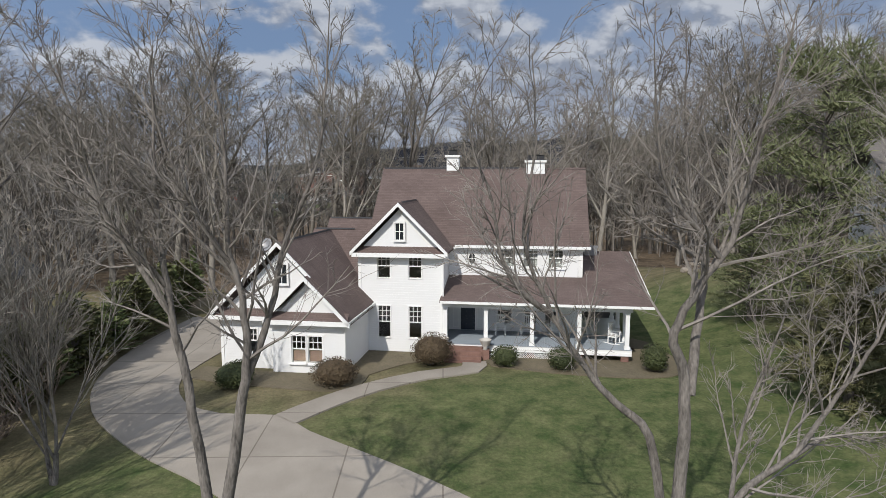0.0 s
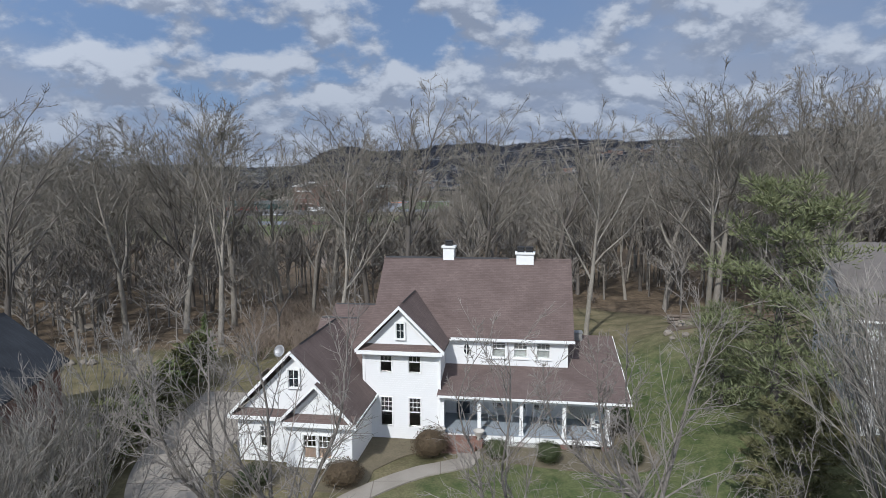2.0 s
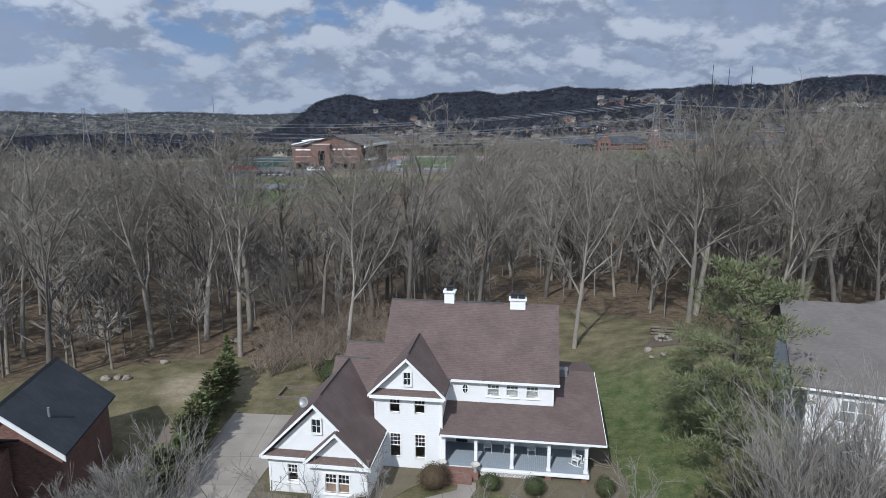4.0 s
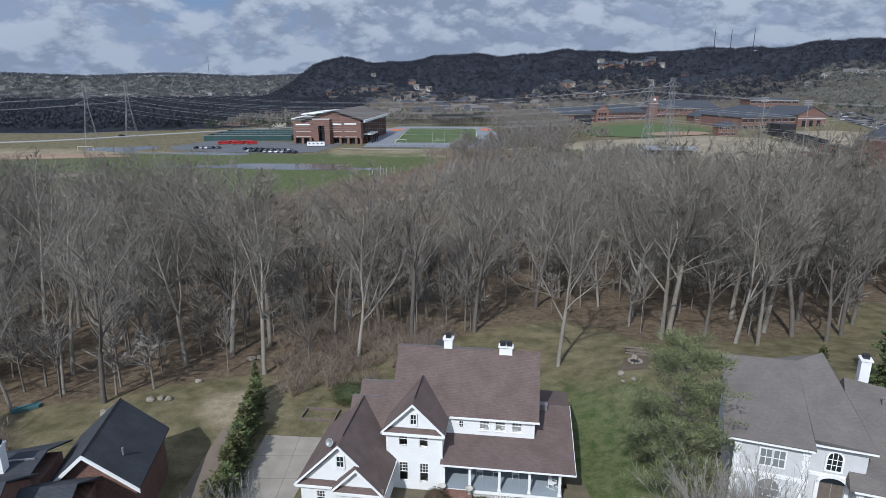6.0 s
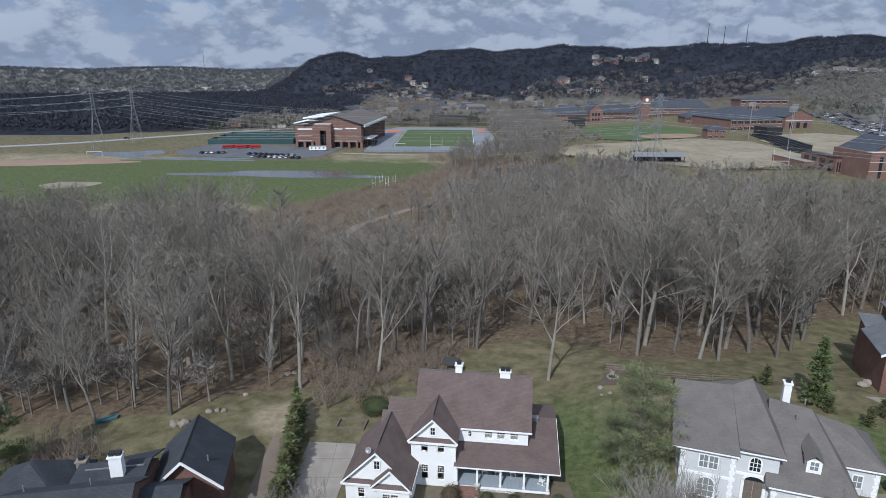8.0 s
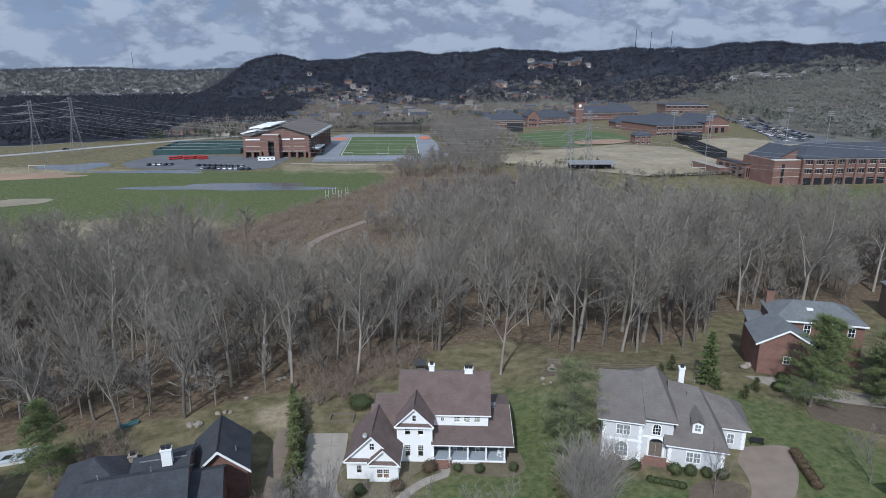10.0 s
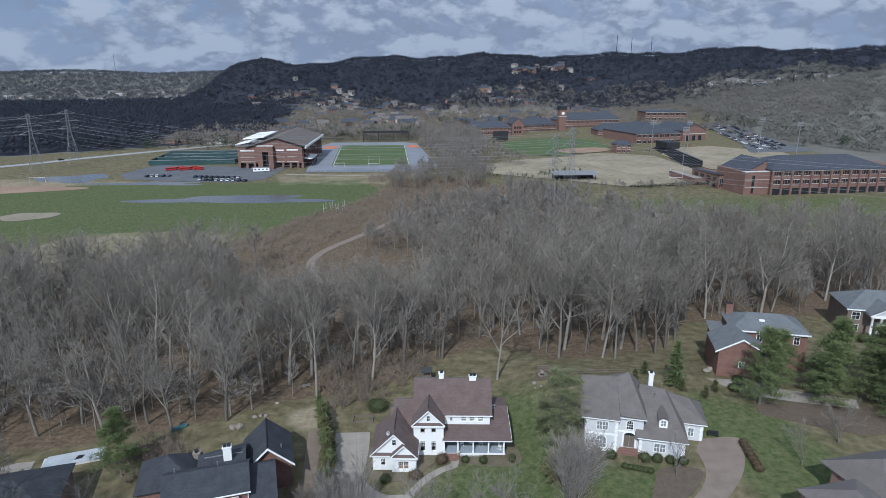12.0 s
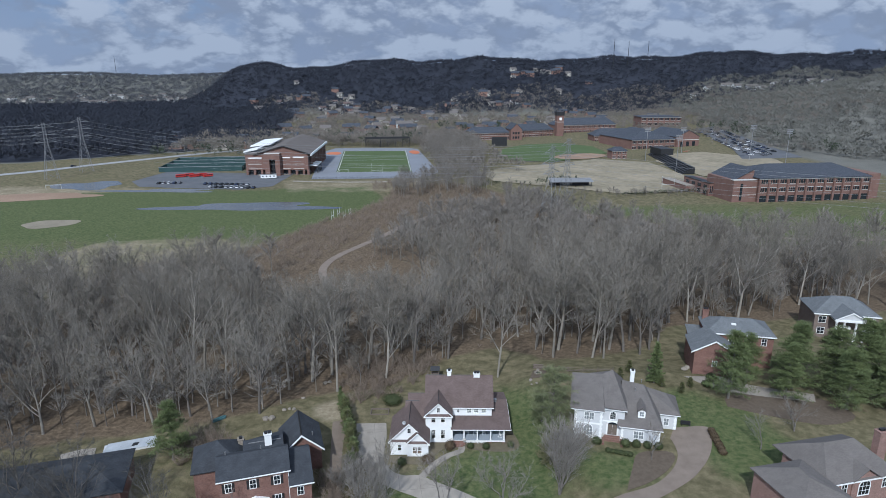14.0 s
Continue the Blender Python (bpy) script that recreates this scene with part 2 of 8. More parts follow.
BRUSH = mat("brush", (0.12, 0.092, 0.07), (0.26, 0.21, 0.165), 0.95, 0.15, 3, 0.0, island=True)
FAR_BARK = mat("far_trees", (0.125, 0.112, 0.097), (0.275, 0.25, 0.217), 0.95, 0.05, 2, 0.0, island=True)
LAWN_BARK = mat("lawn_bark", (0.018, 0.016, 0.014), (0.30, 0.27, 0.24), 0.95, 5.0, 22, 1.0, stretch=(1, 1, 0.3))
PALE_TWIG = mat("pale_twig", (0.085, 0.075, 0.064), (0.28, 0.255, 0.225), 0.95, 0.8, 9, 0.0)
# cloud shadow on the ridges is put into this dark blue tree colour
SHADED_HILL_TREES = mat("cloud_shaded_hill_trees", (0.030, 0.034, 0.046), (0.041, 0.045, 0.058), 0.95, 0.004, 0.02, 0.0, island=True, random_shift=0.15)
# distance haze over the farthest ridge is mixed into this blue-grey
HAZY_RIDGE = mat("hazy_ridge_trees", (0.070, 0.075, 0.084), (0.115, 0.117, 0.120), 0.95, 0.004, 0.05, 0.0, island=True, random_shift=0.3)
SUBURB_TREES = mat("suburb_trees", (0.11, 0.098, 0.084), (0.24, 0.213, 0.182), 0.95, 0.01, 0.1, 0.0, island=True, random_shift=0.4)
SLOPE_TREES = mat("slope_trees", (0.12, 0.117, 0.103), (0.18, 0.175, 0.153), 0.95, 0.008, 0.1, 0.0, island=True, random_shift=0.2)
HEDGE_NEEDLE = mat("hedge_needles", (0.045, 0.052, 0.020), (0.145, 0.150, 0.062), 0.8, 0.9, 8, 0.0, island=True)
FAR_NEEDLE = mat("far_needles", (0.03, 0.042, 0.026), (0.065, 0.08, 0.048), 0.9, 0.02, 0.3, 0.0, island=True)
NEEDLE = mat("needles", (0.062, 0.085, 0.032), (0.165, 0.195, 0.080), 0.8, 0.9, 8, 0.0, island=True)
PINE_NEEDLE = mat("pine_needles", (0.088, 0.102, 0.047), (0.205, 0.220, 0.110), 0.8, 0.9, 8, 0.0, island=True)
BOX_LEAF = mat("box_leaves", (0.027, 0.037, 0.015), (0.078, 0.090, 0.034), 0.7, 2, 15, 0.0, island=True)
RUSSET_LEAF = mat("russet_leaves", (0.05, 0.035, 0.022), (0.12, 0.088, 0.05), 0.8, 2, 15, 0.0, island=True)
STEP_BRICK = mat("step_brick", (0.15, 0.085, 0.065), (0.26, 0.155, 0.125), 0.9, 4, 30, 0.3, random_shift=0.5)
TERRACOTTA = mat("pale_urn", (0.42, 0.40, 0.36), (0.58, 0.55, 0.5), 0.8, 4, 30, 0.2)
GLASS = clear_glass("window_glass")
FAR_GLASS = glassy("far_glass")
CURTAINED = glassy("curtained_glass", (0.20, 0.215, 0.22), 0.12)
BLIND = mat("window_blind", (0.17, 0.18, 0.18), (0.25, 0.255, 0.25), 0.8, 3, 30, 0.05)
BROWN_BLIND = mat("brown_shutter", (0.14, 0.092, 0.07), (0.20, 0.14, 0.108), 0.7, 3, 30, 0.05)
DARK_ROOM = mat("dim_room_grey", (0.10, 0.10, 0.10), (0.16, 0.155, 0.15), 0.9, 1, 10, 0)
TURF = mat("turf", (0.055, 0.085, 0.028), (0.095, 0.125, 0.048), 0.95, 0.05, 1.2, 0)
CEDAR = mat("cedar_needles", (0.075, 0.078, 0.036), (0.20, 0.19, 0.095), 0.8, 0.9, 8, 0.0, island=True)
DRY_TURF = mat("dry_turf", (0.13, 0.117, 0.072), (0.37, 0.31, 0.22), 0.95, 0.035, 0.25, 0)
CLAY = mat("clay", (0.19, 0.125, 0.085), (0.34, 0.24, 0.165), 0.95, 0.06, 1.5, 0)
PALE_DIRT = mat("pale_dirt", (0.17, 0.145, 0.105), (0.30, 0.26, 0.19), 0.95, 0.15, 1.5, 0)
TRACK = mat("track_surface", (0.17, 0.18, 0.20), (0.24, 0.25, 0.275), 0.9, 0.05, 1, 0)
ORANGE_PAD = mat("orange_pad", (0.42, 0.13, 0.06), (0.52, 0.19, 0.10), 0.9, 0.1, 1, 0)
LIGHT_TWIG = mat("light_twig", (0.12, 0.107, 0.092), (0.36, 0.335, 0.30), 0.95, 0.8, 9, 0.0)
BUD_TWIG = mat("budding_twig", (0.085, 0.073, 0.064), (0.35, 0.318, 0.283), 0.95, 1.2, 9, 0.0)
POOL_COVER = mat("pool_cover", (0.30, 0.32, 0.34), (0.50, 0.52, 0.54), 0.6, 0.8, 8, 0.3)
LINE_PAINT = mat("line_paint", (0.42, 0.43, 0.40), (0.62, 0.62, 0.59), 0.8, 1, 8, 0)
DIRT = mat("drive_dirt", (0.125, 0.098, 0.075), (0.225, 0.18, 0.14), 0.95, 0.6, 12, 0.3)
STONE = mat("field_stone", (0.15, 0.13, 0.105), (0.33, 0.29, 0.24), 0.9, 2, 12, 0.5, random_shift=0.4)
OLD_WOOD = mat("old_wood", (0.095, 0.075, 0.06), (0.20, 0.165, 0.135), 0.9, 3, 20, 0.3)
BED_SOIL = mat("bed_soil", (0.085, 0.073, 0.046), (0.185, 0.155, 0.105), 0.95, 0.7, 10, 0.5)
MULCH = mat("mulch", (0.07, 0.053, 0.039), (0.155, 0.122, 0.088), 0.95, 1.5, 14, 0.5)
WATER = glassy("flood_water", (0.085, 0.08, 0.07), 0.12)
CAR_PAINT = [glassy("car_paint_" + n, c, 0.25) for n, c in (("black", (0.02, 0.02, 0.022)), ("silver", (0.4, 0.4, 0.41)), ("white", (0.7, 0.7, 0.7)), ("navy", (0.02, 0.03, 0.07)), ("grey", (0.12, 0.12, 0.13)))]
RED_PAINT = glassy("red_paint", (0.42, 0.03, 0.025), 0.3)
RUBBER = mat("rubber", (0.015, 0.015, 0.015), (0.03, 0.03, 0.03), 0.9, 5, 30, 0)
GREEN_SCREEN = mat("green_screen", (0.02, 0.05, 0.05), (0.045, 0.085, 0.085), 0.8, 0.2, 2, 0)
BLUE_TARP = mat("teal_tarp", (0.04, 0.10, 0.11), (0.09, 0.17, 0.18), 0.5, 1, 8, 0.2)


# ---- mesh helpers ----
class Geo:
    """Vertices and faces of one mesh."""

    def __init__(self):
        self.v, self.f = [], []

    def add(self, vs, fs):
        n = len(self.v)
        self.v.extend(tuple(p) for p in vs)
        self.f.extend([i + n for i in f] for f in fs)
        return self

    def box(self, x0, y0, z0, x1, y1, z1):
        vs = [(x, y, z) for z in (z0, z1) for y in (y0, y1) for x in (x0, x1)]
        return self.add(vs, [(0, 2, 3, 1), (4, 5, 7, 6), (0, 1, 5, 4), (2, 6, 7, 3), (0, 4, 6, 2), (1, 3, 7, 5)])

    def prism(self, poly, vec):
        """A flat polygon pushed along vec."""
        n = len(poly)
        a = [Vector(p) for p in poly]
        b = [p + Vector(vec) for p in a]
        self.add(a + b, [list(range(n))[::-1], list(range(n, 2 * n))] + [(i, (i + 1) % n, n + (i + 1) % n, n + i) for i in range(n)])
        return self

    def slab(self, poly, down=0.14):
        """A sloped sheet with thickness below it."""
        return self.prism(poly, (0, 0, -down))

    def tube(self, pts, radii, n=5, cap=False):
        rings = []
        side = None
        for i, p in enumerate(pts):
            p = Vector(p)
            d = Vector(pts[min(i + 1, len(pts) - 1)]) - Vector(pts[max(i - 1, 0)])
            d.normalize()
            ref = side if side is not None else (Vector((1, 0, 0)) if abs(d.x) < 0.8 else Vector((0, 1, 0)))
            a = (ref - d * ref.dot(d)).normalized()
            side = a
            b = d.cross(a)
            rings.append([p + (a * math.cos(k * math.tau / n) + b * math.sin(k * math.tau / n)) * radii[i] for k in range(n)])
        vs = [q for r in rings for q in r]
        fs = [(i * n + k, i * n + (k + 1) % n, (i + 1) * n + (k + 1) % n, (i + 1) * n + k) for i in range(len(pts) - 1) for k in range(n)]
        if cap:
            fs += [tuple(range(n))[::-1], tuple(range((len(pts) - 1) * n, len(pts) * n))]
        return self.add(vs, fs)

    def lathe(self, profile, cx=0, cy=0, cz=0, n=10):
        vs = [(cx + r * math.cos(k * math.tau / n), cy + r * math.sin(k * math.tau / n), cz + z) for r, z in profile for k in range(n)]
        fs = [(i * n + k, i * n + (k + 1) % n, (i + 1) * n + (k + 1) % n, (i + 1) * n + k) for i in range(len(profile) - 1) for k in range(n)]
        fs += [tuple(range(n))[::-1], tuple(range((len(profile) - 1) * n, len(profile) * n))]
        return self.add(vs, fs)

    def spike(self, p, q, r):
        """A twig: three sides that run to a point."""
        p, q = Vector(p), Vector(q)
        d = (q - p).normalized()
        a = d.orthogonal().normalized() * r
        b = d.cross(a)
        return self.add([p + a, p - a * 0.5 + b * 0.87, p - a * 0.5 - b * 0.87, q], [(0, 1, 3), (1, 2, 3), (2, 0, 3)])

    def sliver(self, p, q, r, rng):
        """The finest twigs: a narrow blade from p to q."""
        p, q = Vector(p), Vector(q)
        a = (q - p).cross(Vector((rng.uniform(-1, 1), rng.uniform(-1, 1), rng.uniform(-1, 1)))).normalized() * r
        return self.add([p + a, p - a, q], [(0, 1, 2)])

    def mesh(self, name, material, smooth=False):
        m = bpy.data.meshes.new(name)
        m.from_pydata(self.v, [], self.f)
        m.materials.append(material)
        if smooth:
            m.polygons.foreach_set("use_smooth", [True] * len(m.polygons))
        m.update()
        return m


def part(name, g, material, parent, label="", smooth=False, shadow=True):
    data = g if isinstance(g, bpy.types.Mesh) else g.mesh(name, material, smooth)
    ob = new(name, data)
    ob.parent = parent
    if label:
        ob["label"] = label
    if not shadow:
        ob.visible_shadow = False
    return ob


def thing(name, m, label, category, group="", kind=""):
    ob = new(name)
    ob.empty_display_size = 0.2
    ob.matrix_basis = m
    return tagged(ob, label, category, group, kind)


def solid(name, g, material, label, category, m=None, group="", kind="", smooth=False):
    """A thing of one mesh."""
    ob = new(name, g.mesh(name, material, smooth))
    if m is not None:
        ob.matrix_basis = m
    return tagged(ob, label, category, group, kind)


def joined(name, V, F, material, label, category, kind="stuff", parent=None):
    """One mesh from arrays of vertices and triangles."""
    m = bpy.data.meshes.new(name)
    V, F = np.ascontiguousarray(V, np.float32), np.ascontiguousarray(F, np.int32)
    m.vertices.add(len(V))
    m.vertices.foreach_set("co", V.ravel())
    m.loops.add(F.size)
    m.loops.foreach_set("vertex_index", F.ravel())
    m.polygons.add(len(F))
    m.polygons.foreach_set("loop_start", np.arange(0, F.size, 3, dtype=np.int32))
    m.materials.append(material)
    m.update(calc_edges=True)
    ob = new(name, m)
    if parent is not None:
        ob.parent = parent
        return ob
    return tagged(ob, label, category, "", kind)


def as_arrays(g):
    tris = []
    for f in g.f:
        tris += [(f[0], f[i], f[i + 1]) for i in range(1, len(f) - 1)]
    return np.array([tuple(v) for v in g.v], np.float32), np.array(tris, np.int32)


def scatter(templates, spots):
    """Join copies of templates: spots of (kind, x, y, z, turn, width, height)."""
    Vs, Fs, base = [], [], 0
    for k, x, y, z, a, w, h in spots:
        V, F = templates[k]
        c, s = math.cos(a), math.sin(a)
        P = np.empty_like(V)
        P[:, 0] = (V[:, 0] * c - V[:, 1] * s) * w + x
        P[:, 1] = (V[:, 0] * s + V[:, 1] * c) * w + y
        P[:, 2] = V[:, 2] * h + z
        Vs.append(P)
        Fs.append(F + base)
        base += len(V)
    return np.concatenate(Vs), np.concatenate(Fs)


def smooth_step(a, b, x):
    t = np.clip((x - a) / (b - a), 0, 1)
    return t * t * (3 - 2 * t)


# ---- the land ----
def land(x, y):
    """Height of the ground."""
    x, y = np.asarray(x, float), np.asarray(y, float)
    fall = smooth_step(72, 135, y)
    h = 1.1 * (1 - fall) - 3.0 * fall
    h = h + 3.1 * smooth_step(13, 25, x) * (1 - smooth_step(46, 75, y)) * (1 - 0.25 * smooth_step(5, -15, y))
    h = h - 0.6 * smooth_step(28, 17, y) * smooth_step(18, 8, x) - 0.5 * smooth_step(48, 60, y) * (1 - fall)
    h = h + 0.12 * np.sin(x * 0.11 + y * 0.05) * np.sin(y * 0.09 - x * 0.03) * smooth_step(165, 140, y) * (1 - smooth_step(20, 34, y) * (1 - smooth_step(44, 54, y)))
    cx, cy = x + 16, y + 71
    r, az = np.hypot(cx, cy), np.degrees(np.arctan2(cx, cy))
    ridge = 71 + 36 * smooth_step(-12, 7, az) + 9 * smooth_step(20, 28, az) + 16 * np.exp(-(((az + 8.0) / 2.6) ** 2))
    ridge = ridge + 4.5 * np.sin(az * 0.62 + 0.4) + 2.2 * np.sin(az * 1.7 + 1.0)
    wob = 90 * np.sin(az * 0.33) + 40 * np.sin(az * 0.9 + 2)
    near_ridge = ridge * smooth_step(1120 + wob, 1720 + wob * 0.4, r) * smooth_step(-15, -9, az)
    far_ridge = (68 + 5 * np.sin(az * 0.5)) * smooth_step(1900, 2900, r)
    h = h + np.maximum(near_ridge, far_ridge) * smooth_step(-200, 100, y) + 74 * np.exp(-((x - 830) ** 2 + (y - 700) ** 2) / (2 * 215.0**2))
    return h


def ground_z(x, y):
    return float(land(x, y))


def inside(px, py, poly):
    """Which points lie inside a polygon."""
    res = np.zeros(np.shape(px), bool)
    n = len(poly)
    for i in range(n):
        (x0, y0), (x1, y1) = poly[i], poly[(i + 1) % n]
        cross = ((y0 > py) != (y1 > py)) & (px < (x1 - x0) * (py - y0) / ((y1 - y0) or 1e-9) + x0)
        res ^= cross
    return res


WOODS = [(-260, 30), (-90, 42), (-66, 45), (-46, 48), (-29, 56), (-12, 58), (0, 67), (8, 72), (20, 76), (28, 66), (44, 66), (58, 70), (72, 84), (110, 84), (260, 90), (260, 150), (140, 165), (90, 190), (70, 225), (30, 240), (-10, 190), (-40, 172), (-60, 150), (-110, 140), (-260, 130)]
SCRUB = [(-120, 150), (-111, 177), (-71, 187), (-55, 208), (-37, 239), (-14, 270), (2, 300), (10, 345), (40, 352), (62, 348), (78, 300), (96, 256), (132, 224), (150, 190), (170, 150)]
FIELD = [(-420, 165), (-115, 172), (-72, 187), (-56, 208), (-38, 239), (-15, 270), (0, 300), (-10, 345), (-90, 338), (-160, 355), (-420, 345)]


def axis_steps(spans):
    out = []
    for a, b, s in spans:
        out += list(np.arange(a, b, s))
    return np.array(out + [spans[-1][1]])


gx = axis_steps([(-4200, -700, 70), (-700, -140, 14), (-140, 140, 2.0), (140, 700, 14), (700, 4200, 70)])
gy = axis_steps([(-900, -60, 60), (-60, 0, 6), (0, 150, 2.0), (150, 360, 5), (360, 760, 12), (760, 2000, 40), (2000, 4700, 90)])
GX, GY = np.meshgrid(gx, gy)
GZ = land(GX, GY)
nx, ny = len(gx), len(gy)
idx = np.arange(nx * ny).reshape(ny, nx)
quads = np.stack([idx[:-1, :-1], idx[:-1, 1:], idx[1:, 1:], idx[1:, :-1]], -1).reshape(-1, 4)
gm = bpy.data.meshes.new("ground")
gm.from_pydata(np.stack([GX, GY, GZ], -1).reshape(-1, 3).tolist(), [], quads.tolist())
gm.polygons.foreach_set("use_smooth", [True] * len(gm.polygons))
# cover: red = leaf litter, green = lush grass, blue = far woodland floor, cloud shade in its colour
litter = np.maximum(inside(GX, GY, WOODS), 0.8 * inside(GX, GY, SCRUB))
lush = np.zeros_like(GX)
lush += 0.9 * np.exp(-(((GX - 15) / 5.5) ** 2)) * smooth_step(14, 24, GY) * (1 - smooth_step(44, 60, GY))
lush += 0.62 * inside(GX, GY, [(-16, 2), (16, 2), (15, 31), (2, 31), (-5, 26), (-12, 24), (-18, 12)])
lush += 0.75 * inside(GX, GY, [(44, 12), (60, 8), (62, 32), (52, 44), (44, 40)]) + 0.75 * inside(GX, GY, [(22, 14), (34, 14), (33, 24), (22, 24)])
lush += 1.05 * inside(GX, GY, FIELD) * (0.35 + 0.65 * smooth_step(200, 250, GY)) * (1 - 0.75 * smooth_step(330, 350, GY - (GX + 150) * 0.02))
SLOPE = [(365, 250), (1200, 100), (1250, 1100), (560, 1000), (440, 700), (370, 430)]
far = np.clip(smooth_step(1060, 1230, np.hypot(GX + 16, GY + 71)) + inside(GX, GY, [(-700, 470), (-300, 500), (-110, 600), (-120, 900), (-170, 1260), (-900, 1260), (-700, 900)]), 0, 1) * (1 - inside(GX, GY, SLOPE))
# farthest ridge keeps the paler slope floor, without the cloud shade painted nearer
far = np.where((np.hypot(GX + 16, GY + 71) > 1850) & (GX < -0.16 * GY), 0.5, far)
dry = 0.9 * inside(GX, GY, [(-28, 46.5), (-25.5, 54), (-20, 53.5), (-19.6, 45)]) + 0.55 * inside(GX, GY, [(-420, 335), (-250, 320), (-170, 345), (-120, 345), (-190, 375), (-420, 372)])
dry += 0.45 * inside(GX, GY, [(-60, 330), (5, 320), (60, 350), (60, 376), (-70, 376)]) + 0.5 * inside(GX, GY, [(-150, 170), (-90, 170), (-60, 195), (-75, 215), (-130, 220)]) + 0.5 * inside(GX, GY, [(-13, 52), (-8, 56), (-4, 52), (-9, 47)])
lush += 0.5 * inside(GX, GY, [(90, 175), (330, 150), (330, 245), (100, 262)])


def blur(a, times=2):
    for _ in range(times):
        p = np.pad(a, 1, mode="edge")
        a = (p[:-2, 1:-1] + p[2:, 1:-1] + p[1:-1, :-2] + p[1:-1, 2:] + 2 * a) / 6
    return a


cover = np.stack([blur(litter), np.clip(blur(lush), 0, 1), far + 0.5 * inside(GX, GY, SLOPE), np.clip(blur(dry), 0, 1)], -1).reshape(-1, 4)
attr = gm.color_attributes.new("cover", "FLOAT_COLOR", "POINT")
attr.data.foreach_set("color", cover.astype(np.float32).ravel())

GROUND = bpy.data.materials.new("ground_cover")
GROUND.use_nodes = True
gn, gl = GROUND.node_tree.nodes, GROUND.node_tree.links
gb = gn["Principled BSDF"]
gb.inputs["Roughness"].default_value, gb.inputs["Specular IOR Level"].default_value = 0.95, 0.15
gco = gn.new("ShaderNodeTexCoord")


def gnoise(scale, detail=6, rough=0.6):
    n = gn.new("ShaderNodeTexNoise")
    n.inputs["Scale"].default_value, n.inputs["Detail"].default_value, n.inputs["Roughness"].default_value = scale, detail, rough
    gl.new(gco.outputs["Object"], n.inputs["Vector"])
    return n.outputs["Fac"]


def gmix(fac, a, b):
    n = gn.new("ShaderNodeMix")
    n.data_type, n.clamp_factor = "RGBA", True
    for sock, v in (("A", a), ("B", b)):
        if isinstance(v, tuple):
            n.inputs[sock].default_value = (*v, 1)
        else:
            gl.new(v, n.inputs[sock])
    gl.new(fac, n.inputs["Factor"])
    return n.outputs["Result"]


def gramp(sock, a, b):
    n = gn.new("ShaderNodeMapRange")
    gl.new(sock, n.inputs["Value"])
    n.inputs["From Min"].default_value, n.inputs["From Max"].default_value = a, b
    return n.outputs[0]


def gmath(op, a, b):
    n = gn.new("ShaderNodeMath")
    n.operation = op
    for i, v in enumerate((a, b)):
        if isinstance(v, float):
            n.inputs[i].default_value = v
        else:
            gl.new(v, n.inputs[i])
    return n.outputs[0]


ga = gn.new("ShaderNodeVertexColor")
ga.layer_name = "cover"
gs = gn.new("ShaderNodeSeparateColor")
gl.new(ga.outputs["Color"], gs.inputs[0])
broad, middle, fine_n = gnoise(0.05), gnoise(0.45), gnoise(7.0, 4)
tired = gmix(gramp(middle, 0.35, 0.68), (0.088, 0.080, 0.042), (0.19, 0.16, 0.094))
green = gmix(gramp(gnoise(0.9, 8, 0.7), 0.34, 0.68), (0.046, 0.070, 0.023), (0.135, 0.142, 0.064))
leaves = gmix(gramp(gnoise(1.1, 8, 0.7), 0.32, 0.70), (0.066, 0.049, 0.033), (0.195, 0.147, 0.098))
slope_floor = gmix(gramp(gnoise(0.02), 0.3, 0.7), (0.12, 0.116, 0.10), (0.175, 0.168, 0.143))
lushness = gramp(gmath("ADD", gmath("ADD", gmath("MULTIPLY", broad, 0.9), gmath("MULTIPLY", gnoise(0.6, 8, 0.72), 0.9)), gs.outputs["Green"]), 0.96, 1.56)
straw = gmix(gramp(gnoise(0.8), 0.3, 0.7), (0.19, 0.155, 0.10), (0.34, 0.29, 0.20))
grass = gmix(lushness, tired, green)
grass = gmix(gramp(gmath("ADD", gmath("MULTIPLY", gnoise(0.075, 9, 0.7), 1.05), ga.outputs["Alpha"]), 0.78, 1.2), grass, straw)
floor = gmix(gramp(gmath("ADD", gmath("MULTIPLY", gnoise(0.25), 0.8), gs.outputs["Red"]), 0.75, 1.15), grass, leaves)
woods_tone = gmix(gramp(gnoise(0.07, 8, 0.75), 0.3, 0.7), (0.85, 0.85, 0.85), (1.15, 1.15, 1.15))
# ridge floor coloured dark and bluish to match the painted cloud shadow
shaded_woods_base = gmix(gramp(gnoise(0.006, 4), 0.35, 0.65), (0.026, 0.029, 0.039), (0.036, 0.039, 0.050))
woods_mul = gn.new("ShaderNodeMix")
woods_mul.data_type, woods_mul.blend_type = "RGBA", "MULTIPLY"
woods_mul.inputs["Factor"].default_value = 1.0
gl.new(shaded_woods_base, woods_mul.inputs["A"]), gl.new(woods_tone, woods_mul.inputs["B"])
shaded_woods = woods_mul.outputs["Result"]
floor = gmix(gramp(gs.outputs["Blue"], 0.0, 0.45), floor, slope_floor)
floor = gmix(gramp(gs.outputs["Blue"], 0.55, 1.0), floor, shaded_woods)
grit = gmix(gramp(fine_n, 0.25, 0.75), (0.72, 0.72, 0.72), (1.28, 1.28, 1.28))
mul = gn.new("ShaderNodeMix")
mul.data_type, mul.blend_type = "RGBA", "MULTIPLY"
